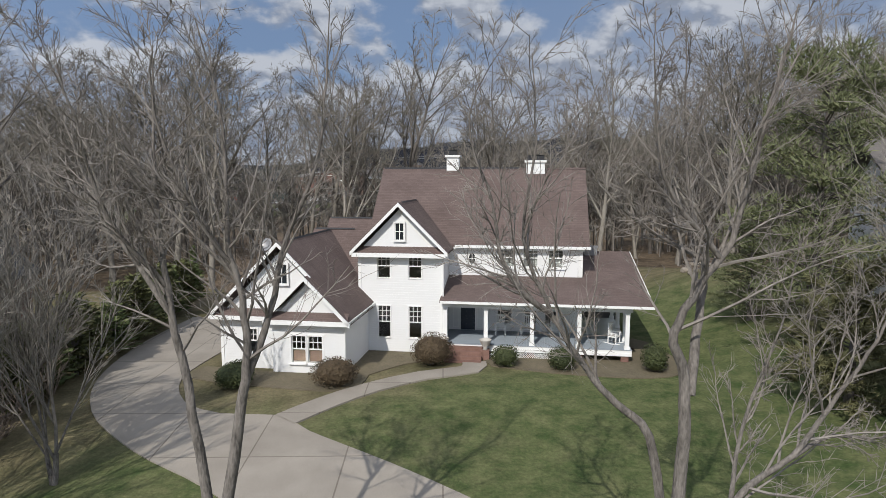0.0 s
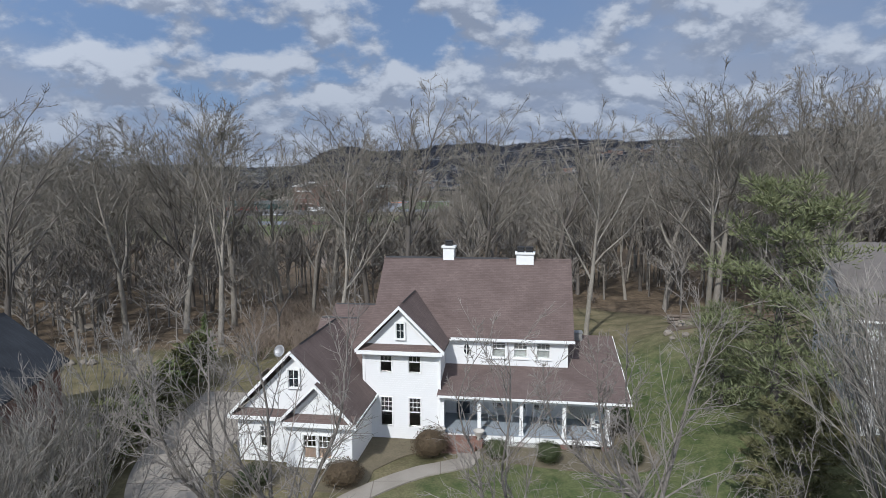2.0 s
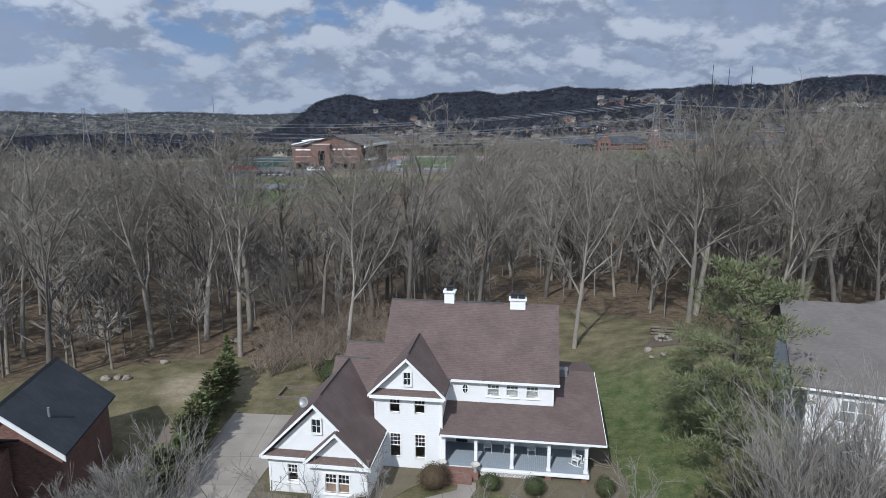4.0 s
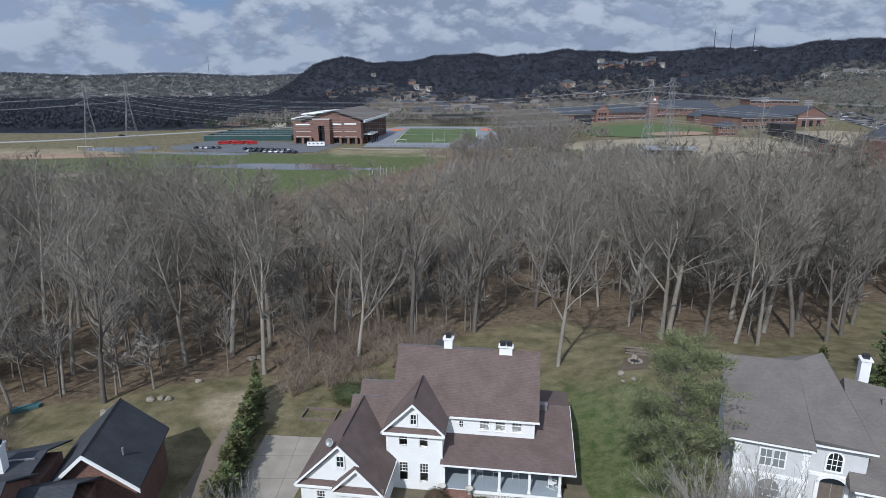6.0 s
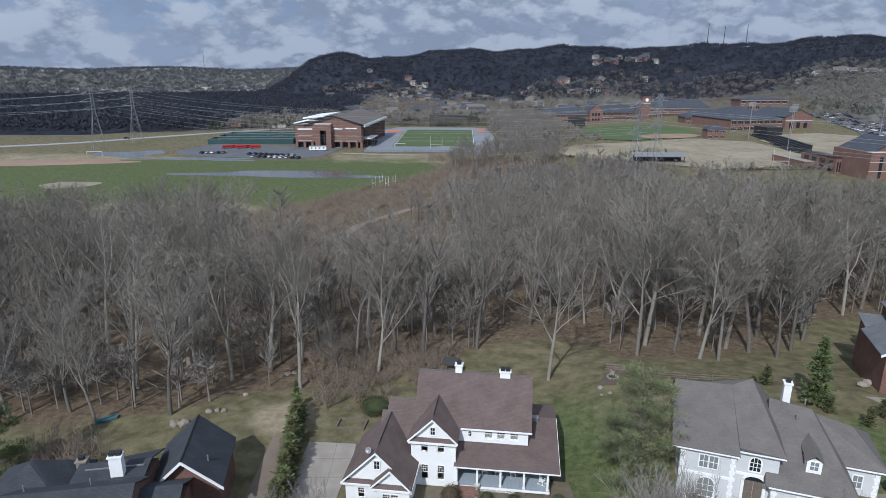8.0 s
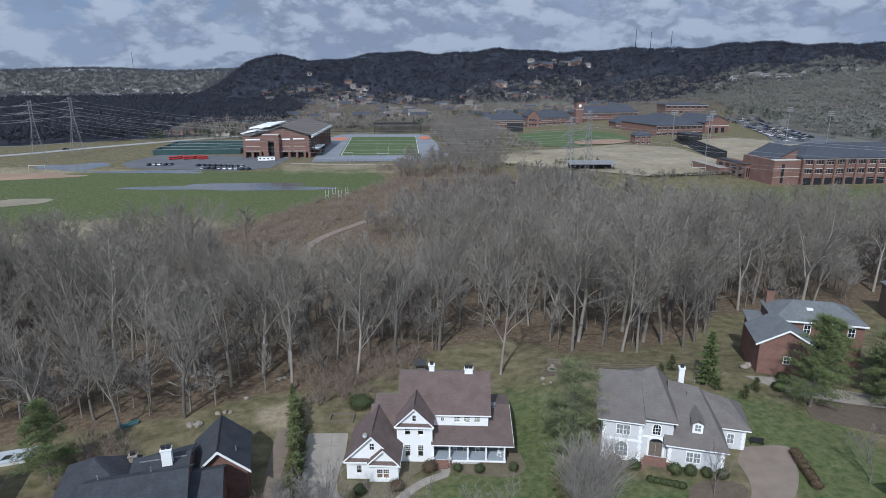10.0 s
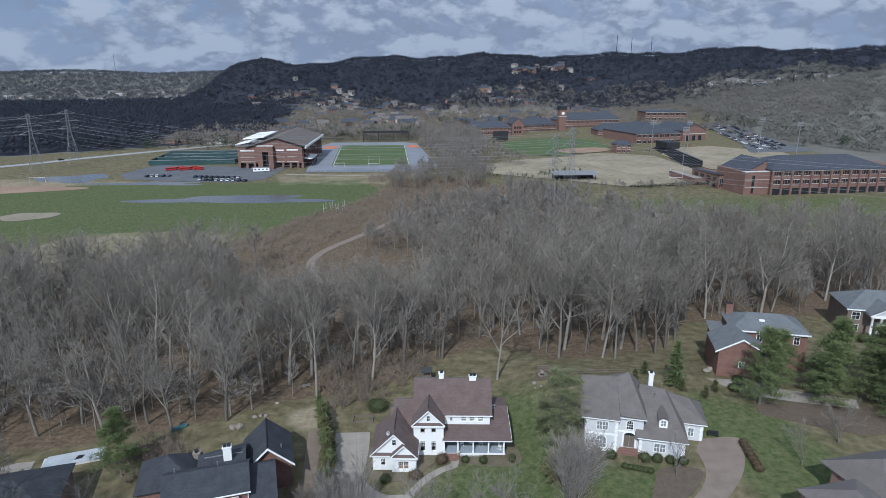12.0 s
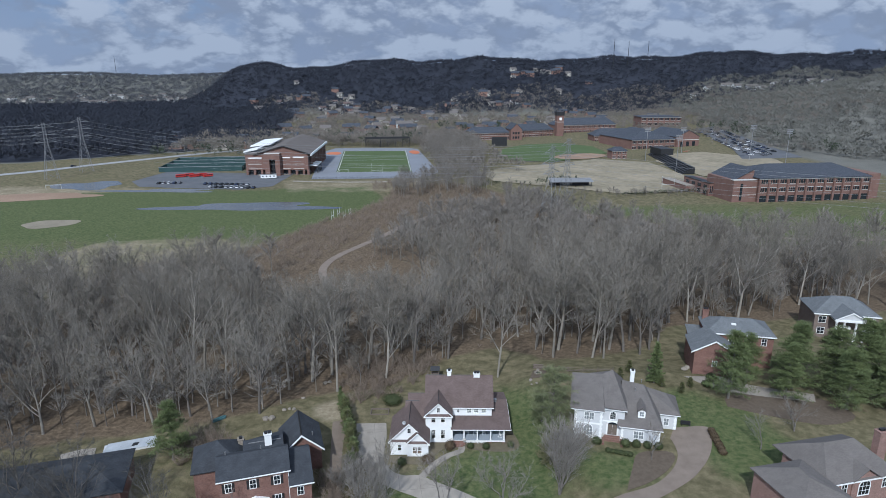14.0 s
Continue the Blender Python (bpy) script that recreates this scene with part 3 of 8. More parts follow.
mul.inputs["Factor"].default_value = 1.0
gl.new(floor, mul.inputs["A"]), gl.new(grit, mul.inputs["B"])
gl.new(mul.outputs["Result"], gb.inputs["Base Color"])
gbp = gn.new("ShaderNodeBump")
gbp.inputs["Strength"].default_value, gbp.inputs["Distance"].default_value = 0.5, 0.08
gl.new(fine_n, gbp.inputs["Height"])
gl.new(gbp.outputs[0], gb.inputs["Normal"])
gm.materials.append(GROUND)
ground = tagged(new("ground", gm), "patchy late-winter lawn, leaf litter and open fields", "ground", kind="structure")


def sheet(name, outline, material, label, category, lift=0.05, cuts=3, kind="structure"):
    """A flat area laid on the ground."""
    bm = bmesh.new()
    face = bm.faces.new([bm.verts.new((x, y, 0)) for x, y in outline])
    bmesh.ops.triangulate(bm, faces=[face])
    for _ in range(cuts):
        bmesh.ops.subdivide_edges(bm, edges=[e for e in bm.edges if e.calc_length() > 2.5], cuts=1, use_grid_fill=True)
    bmesh.ops.triangulate(bm, faces=bm.faces[:])
    for v in bm.verts:
        v.co.z = ground_z(v.co.x, v.co.y) + lift
    bmesh.ops.recalc_face_normals(bm, faces=bm.faces[:])
    if sum(f.normal.z for f in bm.faces) < 0:
        bmesh.ops.reverse_faces(bm, faces=bm.faces[:])
    rim = bmesh.ops.extrude_edge_only(bm, edges=[e for e in bm.edges if e.is_boundary])
    for v in rim["geom"]:
        if isinstance(v, bmesh.types.BMVert):
            v.co.z -= lift + 0.12
    m = bpy.data.meshes.new(name)
    bm.to_mesh(m)
    bm.free()
    m.materials.append(material)
    return tagged(new(name, m), label, category, kind=kind)


def smooth_line(pts, step=1.0):
    """A gentle curve through points of the plan."""
    out = []
    n = len(pts)
    for i in range(n - 1):
        p0, p1, p2, p3 = (Vector((*pts[max(0, min(n - 1, j))], 0)) for j in (i - 1, i, i + 1, i + 2))
        k = max(2, int((p2 - p1).length / step))
        for s in range(k):
            t = s / k
            q = 0.5 * ((2 * p1) + (p2 - p0) * t + (2 * p0 - 5 * p1 + 4 * p2 - p3) * t * t + (3 * p1 - p0 - 3 * p2 + p3) * t**3)
            out.append((q.x, q.y))
    return out + [tuple(pts[-1])]


def ribbon(name, pts, width, material, label, category, lift=0.06, step=1.0, kind="structure"):
    line = smooth_line(pts, step)
    g = Geo()
    vs = []
    for i, (x, y) in enumerate(line):
        x0, y0 = line[max(0, i - 1)]
        x1, y1 = line[min(len(line) - 1, i + 1)]
        d = Vector((x1 - x0, y1 - y0)).normalized()
        for s in (1, -1):
            px, py = x - d.y * width / 2 * s, y + d.x * width / 2 * s
            z = ground_z(px, py)
            vs += [(px, py, z + lift), (px, py, z - 0.12)]
    for i in range(len(line) - 1):
        a, b = 4 * i, 4 * i + 4
        g.f += [(a, a + 2, b + 2, b), (a + 1, a, b, b + 1), (a + 2, a + 3, b + 3, b + 2)]
    g.v += vs
    return solid(name, g, material, label, category, kind=kind)


sheet("driveway", smooth_line([(-18.0, 43.2), (-18.2, 36), (-17.3, 30), (-15.2, 25.5), (-11.8, 22.2), (-8, 19.6), (-4, 16.0), (2, 12), (8, 8.5)], 1.0) + smooth_line([(7, 13.5), (2.5, 17.5), (-1.2, 20.6), (-5.4, 23.6), (-6.9, 25.0), (-9.5, 25.2), (-11.6, 26.5), (-13, 29.5), (-12.9, 33), (-12.2, 38), (-12.0, 42.6)], 1.0), CONCRETE, "weathered pale concrete driveway with tree shadows", "driveway", cuts=3)
ribbon("garden_path", [(-6.6, 24.6), (-5.2, 26.3), (-3.4, 28.2), (-1.0, 30.0), (1.4, 31.0), (1.7, 32.4)], 1.3, CONCRETE, "curved pale concrete path leading to the steps", "path", 0.075)


# ---- building helpers ----
def wall(parent, material, u0, u1, v, w0, w1, thick=0.22, holes=(), along="u", name="wall", label=""):
    """An upright wall with openings; it runs along u at depth v (or along v at u). holes: (start, end, low, high)."""
    g = Geo()
    us = sorted({u0, u1, *[h[0] for h in holes], *[h[1] for h in holes]})
    ws = sorted({w0, w1, *[h[2] for h in holes], *[h[3] for h in holes]})
    nu, nw = len(us) - 1, len(ws) - 1
    full = lambda i, k: 0 <= i < nu and 0 <= k < nw and not any(h[0] < (us[i] + us[i + 1]) / 2 < h[1] and h[2] < (ws[k] + ws[k + 1]) / 2 < h[3] for h in holes)
    at = lambda i, k, back: (i * (nw + 1) + k) * 2 + back
    vs = [((u, v + thick * b, w) if along == "u" else (v + thick * b, u, w)) for u in us for w in ws for b in (0, 1)]
    fs = []
    for i in range(nu):
        for k in range(nw):
            if not full(i, k):
                continue
            fs += [(at(i, k, 0), at(i + 1, k, 0), at(i + 1, k + 1, 0), at(i, k + 1, 0)), (at(i, k + 1, 1), at(i + 1, k + 1, 1), at(i + 1, k, 1), at(i, k, 1))]
            if not full(i - 1, k):
                fs.append((at(i, k, 1), at(i, k, 0), at(i, k + 1, 0), at(i, k + 1, 1)))
            if not full(i + 1, k):
                fs.append((at(i + 1, k, 0), at(i + 1, k, 1), at(i + 1, k + 1, 1), at(i + 1, k + 1, 0)))
            if not full(i, k - 1):
                fs.append((at(i, k, 1), at(i + 1, k, 1), at(i + 1, k, 0), at(i, k, 0)))
            if not full(i, k + 1):
                fs.append((at(i, k + 1, 0), at(i + 1, k + 1, 0), at(i + 1, k + 1, 1), at(i, k + 1, 1)))
    used = sorted({q for f in fs for q in f})
    back_to = {q: n for n, q in enumerate(used)}
    flip = along != "u"
    g.add([vs[q] for q in used], [[back_to[q] for q in (f[::-1] if flip else f)] for f in fs])
    return part(name, g, material, parent, label)


def window(parent, u, v, w, width, height, grid=(3, 2), sash=True, trim=0.09, glass=None, face="front", blind=None, frame_mat=None, sill=True, name="window"):
    """A window whose low left corner is at u, w in a wall whose outer face is at v."""
    glass, frame_mat = glass or GLASS, frame_mat or WHITE_TRIM
    root = new(name)
    root.parent = parent
    turn = {"front": 0, "left": -90, "right": 90, "back": 180}[face]
    root.matrix_basis = pose(u, v, w, 0, 0, turn)
    g = Geo()
    g.box(-trim, -0.04, -trim, 0, 0.06, height + trim).box(width, -0.04, -trim, width + trim, 0.06, height + trim)
    g.box(0, -0.04, height, width, 0.06, height + trim).box(0, -0.04, -trim, width, 0.06, 0)
    part("frame", g, frame_mat, root)
    halves = [(0, height / 2), (height / 2, height)] if sash else [(0, height)]
    for lo, hi in halves:
        part("pane", Geo().box(0.03, 0.075, lo + 0.02, width - 0.03, 0.083, hi - 0.02), glass, root, shadow=False)
    b = Geo()
    bar = 0.032
    if sash:
        b.box(0, 0.03, height / 2 - 0.03, width, 0.07, height / 2 + 0.03)
    top0 = height / 2 + 0.03 if sash else 0
    for i in range(1, grid[0]):
        x = width * i / grid[0]
        b.box(x - bar / 2, 0.04, top0, x + bar / 2, 0.068, height)
    for j in range(1, grid[1]):
        z = top0 + (height - top0) * j / grid[1]
        b.box(0, 0.042, z - bar / 2, width, 0.066, z + bar / 2)
    b.box(0, 0.03, 0, 0.035, 0.07, height).box(width - 0.035, 0.03, 0, width, 0.07, height)
    part("sash", b, frame_mat, root)
    if blind is not None:
        hi = height if blind is BLIND else height / 2 - 0.02
        part("blind", Geo().box(0.04, 0.12, 0.02, width - 0.04, 0.14, hi), blind, root)
    if sill:
        part("sill", Geo().box(-trim - 0.03, -0.10, -trim - 0.05, width + trim + 0.03, 0.0, -trim), frame_mat, root)
    return root


def gable(parent, u0, u1, v, w, rise, thick, material, name="gable_wall"):
    """The upright triangle under a gable roof, facing front."""
    mid = (u0 + u1) / 2
    return part(name, Geo().prism([(u0, v, w), (u1, v, w), (mid, v, w + rise)], (0, thick, 0)), material, parent)


def rake(parent, a, b, size=0.22, deep=0.1, material=None, name="rake_board"):
    """A trim board from a to b under a roof edge."""
    a, b = Vector(a), Vector(b)
    return part(name, Geo().prism([a, b, b - Vector((0, 0, size)), a - Vector((0, 0, size))], (0, deep, 0)), material or WHITE_TRIM, parent)


def roof(parent, polys, material, name="roof", thick=0.14):
    g = Geo()
    for p in polys:
        g.slab(p, thick)
    return part(name, g, material, parent)


def pot_chimney(parent, u, v, w0, w1, wu, wv, material, cap=None, name="chimney"):
    c = new(name)
    c.parent = parent
    part("shaft", Geo().box(u - wu / 2, v - wv / 2, w0, u + wu / 2, v + wv / 2, w1), material, c)
    part("cap", Geo().box(u - wu / 2 - 0.1, v - wv / 2 - 0.1, w1, u + wu / 2 + 0.1, v + wv / 2 + 0.1, w1 + 0.14), cap or material, c)
    n = 2 if wu > 1.1 else 1
    for i in range(n):
        x = u + (i - (n - 1) / 2) * 0.6
        part("flue", Geo().box(x - 0.24, v - 0.24, w1 + 0.14, x + 0.24, v + 0.24, w1 + 0.44), DARK_METAL, c)
        part("rain_cover", Geo().box(x - 0.28, v - 0.29, w1 + 0.46, x + 0.28, v + 0.29, w1 + 0.5), DARK_METAL, c)
        part("cover_leg", Geo().box(x - 0.03, v - 0.03, w1 + 0.44, x + 0.03, v + 0.03, w1 + 0.46), DARK_METAL, c)
    return c


# ---- white house ----
HOUSE = pose(0, 33.7, 1.1, 0, 0, -8.5)
house = thing("house", HOUSE, "white two-storey farmhouse with brown shingle roof and wraparound porch", "house")


def build_house():
    H = house
    S = WHITE_SIDING
    # front gable block
    gw = [(-3.83, -3.08, 4.33, 5.68), (-2.02, -1.27, 4.33, 5.68), (-3.83, -3.08, 0.85, 2.7), (-2.02, -1.27, 0.85, 2.7)]
    wall(H, S, -4.9, -0.1, 0.3, -0.4, 5.9, holes=gw)
    for a, b, c, d in gw:
        window(H, a, 0.3, c, b - a, d - c, (3, 3 if d - c > 1.5 else 2), trim=0.055, sill=False)
    wall(H, S, 0.52, 3.2, -0.32, -0.4, 5.9, along="v")
    wall(H, S, 0.52, 3.2, -4.9, -0.4, 5.9, along="v")
    gable(H, -4.75, -0.25, 0.3, 6.0, 2.25, 0.2, S)
    window(H, -2.77, 0.2, 6.5, 0.52, 0.95, (2, 2), sash=False, sill=False, glass=FAR_GLASS)
    e, rw = 5.85, 8.6
    roof(H, [[(-5.25, -0.15, e), (-2.5, -0.15, rw), (-2.5, 5.45, rw), (-5.25, 2.75, e)], [(-2.5, -0.15, rw), (0.22, -0.15, e), (0.22, 2.75, e), (-2.5, 5.45, rw)]], BROWN_SHINGLE)
    part("ridge_cap", Geo().prism([(-2.62, -0.14, rw - 0.1), (-2.5, -0.14, rw + 0.02), (-2.38, -0.14, rw - 0.1)], (0, 5.5, 0)), BROWN_SHINGLE, H)
    part("ridge_vent_or_shadow", Geo().prism([(-2.57, 0.9, rw - 0.03), (-2.5, 0.9, rw + 0.06), (-2.43, 0.9, rw - 0.03)], (0, 4.2, 0)), DARK_METAL, H)
    rake(H, (-5.3, -0.22, e - 0.01), (-2.5, -0.22, rw + 0.02))
    rake(H, (0.28, -0.22, e - 0.01), (-2.5, -0.22, rw + 0.02))
    part("pent_roof", Geo().prism([(-5.1, -0.1, 5.78), (-5.1, 0.3, 6.12), (-5.1, 0.3, 5.78)], (5.2, 0, 0)), BROWN_SHINGLE, H)
    part("cornice", Geo().box(-5.2, -0.2, 5.55, 0.17, 0.3, 5.78), WHITE_TRIM, H)
    part("corner_board", Geo().box(-4.95, 0.26, 0, -4.78, 0.3, 5.55), WHITE_TRIM, H)
    part("corner_board", Geo().box(-0.22, 0.26, 0, -0.05, 0.3, 5.55), WHITE_TRIM, H)
    part("downpipe", Geo().tube([(-0.02, 0.2, 0.1), (-0.02, 0.2, 5.4)], [0.045, 0.045], 6), WHITE_TRIM, H)
    # main block
    uw = [(2.98, 3.83, 4.72, 5.75), (4.38, 5.23, 4.72, 5.75), (5.85, 6.7, 4.72, 5.75)]
    lw = [(0.62, 1.5, 0.75, 2.83), (2.85, 3.7, 1.25, 2.85), (4.5, 5.2, 1.25, 2.85), (5.7, 6.45, 1.25, 2.85)]
    wall(H, S, -0.1, 7.8, 3.2, 3.6, 6.0, holes=uw)
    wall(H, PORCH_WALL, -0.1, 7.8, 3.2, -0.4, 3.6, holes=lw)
    for a, b, c, d in uw:
        window(H, a, 3.2, c, b - a, d - c, (3, 2), blind=BLIND)
    for a, b, c, d in lw[1:]:
        window(H, a, 3.2, c, b - a, d - c, (3, 3))
    wall(H, S, 3.2, 11.8, 7.58, -0.4, 6.0, along="v")
    wall(H, S, 3.2, 11.8, -4.9, -0.4, 6.0, along="v")
    wall(H, S, -4.68, 7.58, 11.58, -0.4, 6.0)
    for u in (-4.9, 7.58):
        part("gable_wall", Geo().prism([(u, 3.2, 6.0), (u, 11.8, 6.0), (u, 7.5, 10.3)], (0.22, 0, 0)), S, H)
    re, rr = 6.03, 10.62
    roof(H, [[(-5.17, 2.84, re), (8.2, 2.84, re), (8.2, 7.5, rr), (-5.17, 7.5, rr)], [(-5.17, 7.5, rr), (8.2, 7.5, rr), (8.2, 12.16, re), (-5.17, 12.16, re)]], BROWN_SHINGLE)
    part("ridge_cap", Geo().prism([(-5.19, 7.36, rr - 0.09), (-5.19, 7.5, rr + 0.03), (-5.19, 7.64, rr - 0.09)], (13.4, 0, 0)), BROWN_SHINGLE, H)
    part("gutter", Geo().box(0.3, 2.74, re - 0.2, 8.25, 2.86, re - 0.04), WHITE_TRIM, H)
    part("frieze", Geo().box(0.1, 2.88, 5.72, 7.9, 3.2, 5.86), WHITE_TRIM, H)
    part("corner_board", Geo().box(7.64, 3.16, 4.15, 7.84, 3.2, 5.72), WHITE_TRIM, H)
    # oval window
    oval = new("oval_window")
    oval.parent = H
    oval.matrix_basis = pose(1.3, 3.2, 5.15)
    ring, disc = Geo(), Geo()
    n = 20
    outer = [(0.27 * math.cos(k * math.tau / n), 0, 0.44 * math.sin(k * math.tau / n)) for k in range(n)]
    inner = [(0.19 * math.cos(k * math.tau / n), 0, 0.35 * math.sin(k * math.tau / n)) for k in range(n)]
    for k in range(n):
        j = (k + 1) % n
        ring.prism([outer[k], outer[j], inner[j], inner[k]], (0, -0.06, 0))
    part("frame", ring, WHITE_TRIM, oval)
    part("pane", disc.prism(inner, (0, -0.02, 0)), FAR_GLASS, oval)
    part("sash", Geo().box(-0.02, -0.045, -0.35, 0.02, -0.02, 0.35).box(-0.19, -0.043, -0.02, 0.19, -0.022, 0.02), WHITE_TRIM, oval)
    # front door
    door = new("front_door")
    door.parent = H
    door.matrix_basis = pose(1.06, 3.2, 0.75)
    leaf = Geo().box(-0.44, 0.04, 0, 0.44, 0.09, 2.08)
    part("leaf", leaf, DOOR_PAINT, door, "dark blue panelled front door")
    for pu in (-0.2, 0.2):
        for p0, p1 in ((0.2, 0.85), (1.0, 1.85)):
            part("panel", Geo().box(pu - 0.14, 0.025, p0, pu + 0.14, 0.04, p1), DOOR_PAINT, door)
    part("frame", Geo().box(-0.52, -0.03, 0, -0.44, 0.12, 2.16).box(0.44, -0.03, 0, 0.52, 0.12, 2.16).box(-0.44, -0.03, 2.08, 0.44, 0.12, 2.16), WHITE_TRIM, door)
    part("handle", Geo().lathe([(0.03, 0), (0.035, 0.04), (0.02, 0.07)], 0.36, 0.02, 1.0, 8), DARK_METAL, door)
    for su in (0.2, 1.66):
        window(H, su, 3.19, 0.95, 0.28, 1.85, (1, 4), sash=False, trim=0.05, glass=FAR_GLASS, sill=False, name="sidelight")
    # porch
    pe, pk = 3.22, 0.257
    pz = lambda v: pe + pk * (v + 0.35)
    roof(H, [[(-0.15, -0.35, pz(-0.35)), (11.3, -0.35, pz(-0.35)), (11.3, 3.2, pz(3.2)), (-0.15, 3.2, pz(3.2))], [(7.82, 3.2, pz(3.2)), (11.3, 3.2, pz(3.2)), (11.1, 7.5, pz(7.5)), (7.82, 7.5, pz(7.5))], [(7.82, 7.5, pz(7.5)), (11.1, 7.5, pz(7.5)), (11.1, 13.0, pz(2.0)), (7.82, 13.0, pz(2.0))]], BROWN_SHINGLE, "porch_roof")
    part("porch_fascia", Geo().box(-0.1, -0.42, pe - 0.15, 11.34, -0.34, pe - 0.02), WHITE_TRIM, H)
    part("porch_beam", Geo().box(-0.05, 0.02, 2.78, 10.3, 0.3, 3.08), WHITE_TRIM, H)
    part("porch_beam", Geo().box(10.02, 0.3, 2.78, 10.3, 8.0, 3.08), WHITE_TRIM, H)
    part("porch_ceiling", Geo().box(-0.05, 0.0, 3.08, 10.9, 3.2, 3.12), WHITE_TRIM, H)
    part("porch_ceiling", Geo().box(7.82, 3.2, 3.08, 10.9, 12.6, 3.12), WHITE_TRIM, H)
    part("rake_board", Geo().prism([(11.31, -0.36, pz(-0.35)), (11.11, 7.5, pz(7.5)), (11.11, 7.5, pz(7.5) - 0.12), (11.31, -0.36, pz(-0.35) - 0.12)], (0.04, 0, 0)), WHITE_TRIM, H)
    # end wall coloured dark in place of the dim porch interior
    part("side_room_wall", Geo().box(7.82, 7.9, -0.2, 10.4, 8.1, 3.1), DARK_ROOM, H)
    part("side_room_wall", Geo().prism([(10.9, 3.2, 3.12), (10.9, 12.4, 3.12), (10.9, 7.5, pz(7.5) - 0.2)], (-0.15, 0, 0)), S, H)
    # porch floor boards
    part("porch_deck", Geo().box(-0.1, 0.0, 0.55, 10.3, 3.2, 0.71), WHITE_TRIM, H)
    part("porch_deck", Geo().box(7.82, 3.2, 0.55, 10.3, 8.0, 0.71), WHITE_TRIM, H)
    for i in range(72):
        u0 = -0.1 + i * 0.1445
        part("porch_board", Geo().box(u0, -0.03, 0.714, u0 + 0.139, 3.2, 0.745), PORCH_PAINT, H)
    part("porch_skirt", Geo().box(2.4, -0.02, 0.38, 10.3, 0.0, 0.55), WHITE_TRIM, H)
    # lattice below the deck
    lat = Geo()
    for i in range(34):
        u = 2.5 + i * 0.115
        lat.prism([(u, 0.03, 0.0), (u + 0.03, 0.03, 0.0), (u + 0.43, 0.03, 0.4), (u + 0.4, 0.03, 0.4)], (0, 0.012, 0))
        lat.prism([(u + 0.4, 0.045, 0.0), (u + 0.43, 0.045, 0.0), (u + 0.03, 0.045, 0.4), (u, 0.045, 0.4)], (0, 0.012, 0))
    part("lattice", lat, WHITE_TRIM, H)
    for u in (2.5, 4.9, 7.5, 9.95):
        part("pier", Geo().box(u - 0.2, 0.05, -0.3, u + 0.2, 0.45, 0.55), RED_BRICK, H)
    for u, v in ((0.12, 0.16), (2.4, 0.16), (4.95, 0.16), (7.5, 0.16), (10.05, 0.16), (10.17, 1.9), (10.17, 5.0), (10.17, 7.9)):
        c = new("porch_column")
        c.parent = H
        c.matrix_basis = pose(u, v, 0.745)
        part("shaft", Geo().box(-0.11, -0.11, 0.14, 0.11, 0.11, 1.93), WHITE_TRIM, c)
        part("base", Geo().box(-0.15, -0.15, 0, 0.15, 0.15, 0.14), WHITE_TRIM, c)
        part("capital", Geo().box(-0.14, -0.14, 1.93, 0.14, 0.14, 2.035), WHITE_TRIM, c)
    # brick steps
    steps = new("front_steps")
    steps.parent = H
    for s in range(4):
        top = 0.70 - s * 0.175
        v1 = -0.04 - s * 0.32
        part("tread_core", Geo().box(0.25, v1 - 0.31, -0.25, 2.25, v1, top - 0.07), STEP_BRICK, steps)
    # garage wing
    lowh = [(-10.0, -9.32, 0.85, 2.1)]
    wall(H, S, -11.3, -8.2, -3.7, -0.5, 3.0, holes=lowh)
    window(H, -10.0, -3.7, 0.85, 0.68, 1.25, (3, 2))
    dbl = [(-7.18, -6.42, 0.62, 1.98), (-6.3, -5.54, 0.62, 1.98)]
    wall(H, S, -8.2, -4.4, -4.3, -0.5, 3.0, holes=dbl)
    for a, b, c, d in dbl:
        window(H, a, -4.3, c, b - a, d - c, (3, 2), blind=BROWN_BLIND)
    wall(H, S, -4.08, 2.0, -4.62, -0.5, 3.0, along="v")
    wall(H, S, -4.08, -3.7, -8.2, -0.5, 3.0, along="v")
    wall(H, S, -3.48, 4.6, -11.3, -0.5, 3.0, along="v", holes=[(-2.6, 0.0, -0.5, 2.1), (0.6, 3.2, -0.5, 2.1)])
    for v in (-2.6, 0.6):
        gd = new("garage_door")
        gd.parent = H
        for k in range(4):
            part("door_panel", Geo().box(-11.24, v + 0.02, -0.2 + k * 0.575, -11.18, v + 2.58, 0.36 + k * 0.575), WHITE_TRIM, gd)
    wall(H, S, -11.08, -8.6, 4.38, -0.5, 3.0)
    gable(H, -11.1, -4.75, -3.7, 3.05, 3.15, 0.2, S)
    window(H, -8.15, -3.8, 4.55, 0.62, 1.0, (2, 2), sash=False, sill=False, glass=FAR_GLASS)
    gable(H, -7.95, -4.55, -4.3, 3.05, 1.68, 0.2, S)
    part("gable_cheek", Geo().prism([(-7.9, -4.12, 3.1), (-4.6, -4.12, 3.1), (-6.25, -4.12, 4.7)], (0, 0.5, 0)), S, H)
    ge, gr = 2.92, 6.72
    roof(H, [[(-11.68, -4.12, ge), (-7.88, -4.12, gr), (-7.88, 4.3, gr), (-11.68, 4.7, ge)], [(-7.88, -4.12, gr), (-4.08, -4.12, ge), (-4.08, 0.3, ge), (-4.9, 1.12, ge + 0.82), (-4.9, 4.3, ge + 0.82), (-7.88, 4.3, gr)]], BROWN_SHINGLE)
    se, sr = 2.95, 5.08
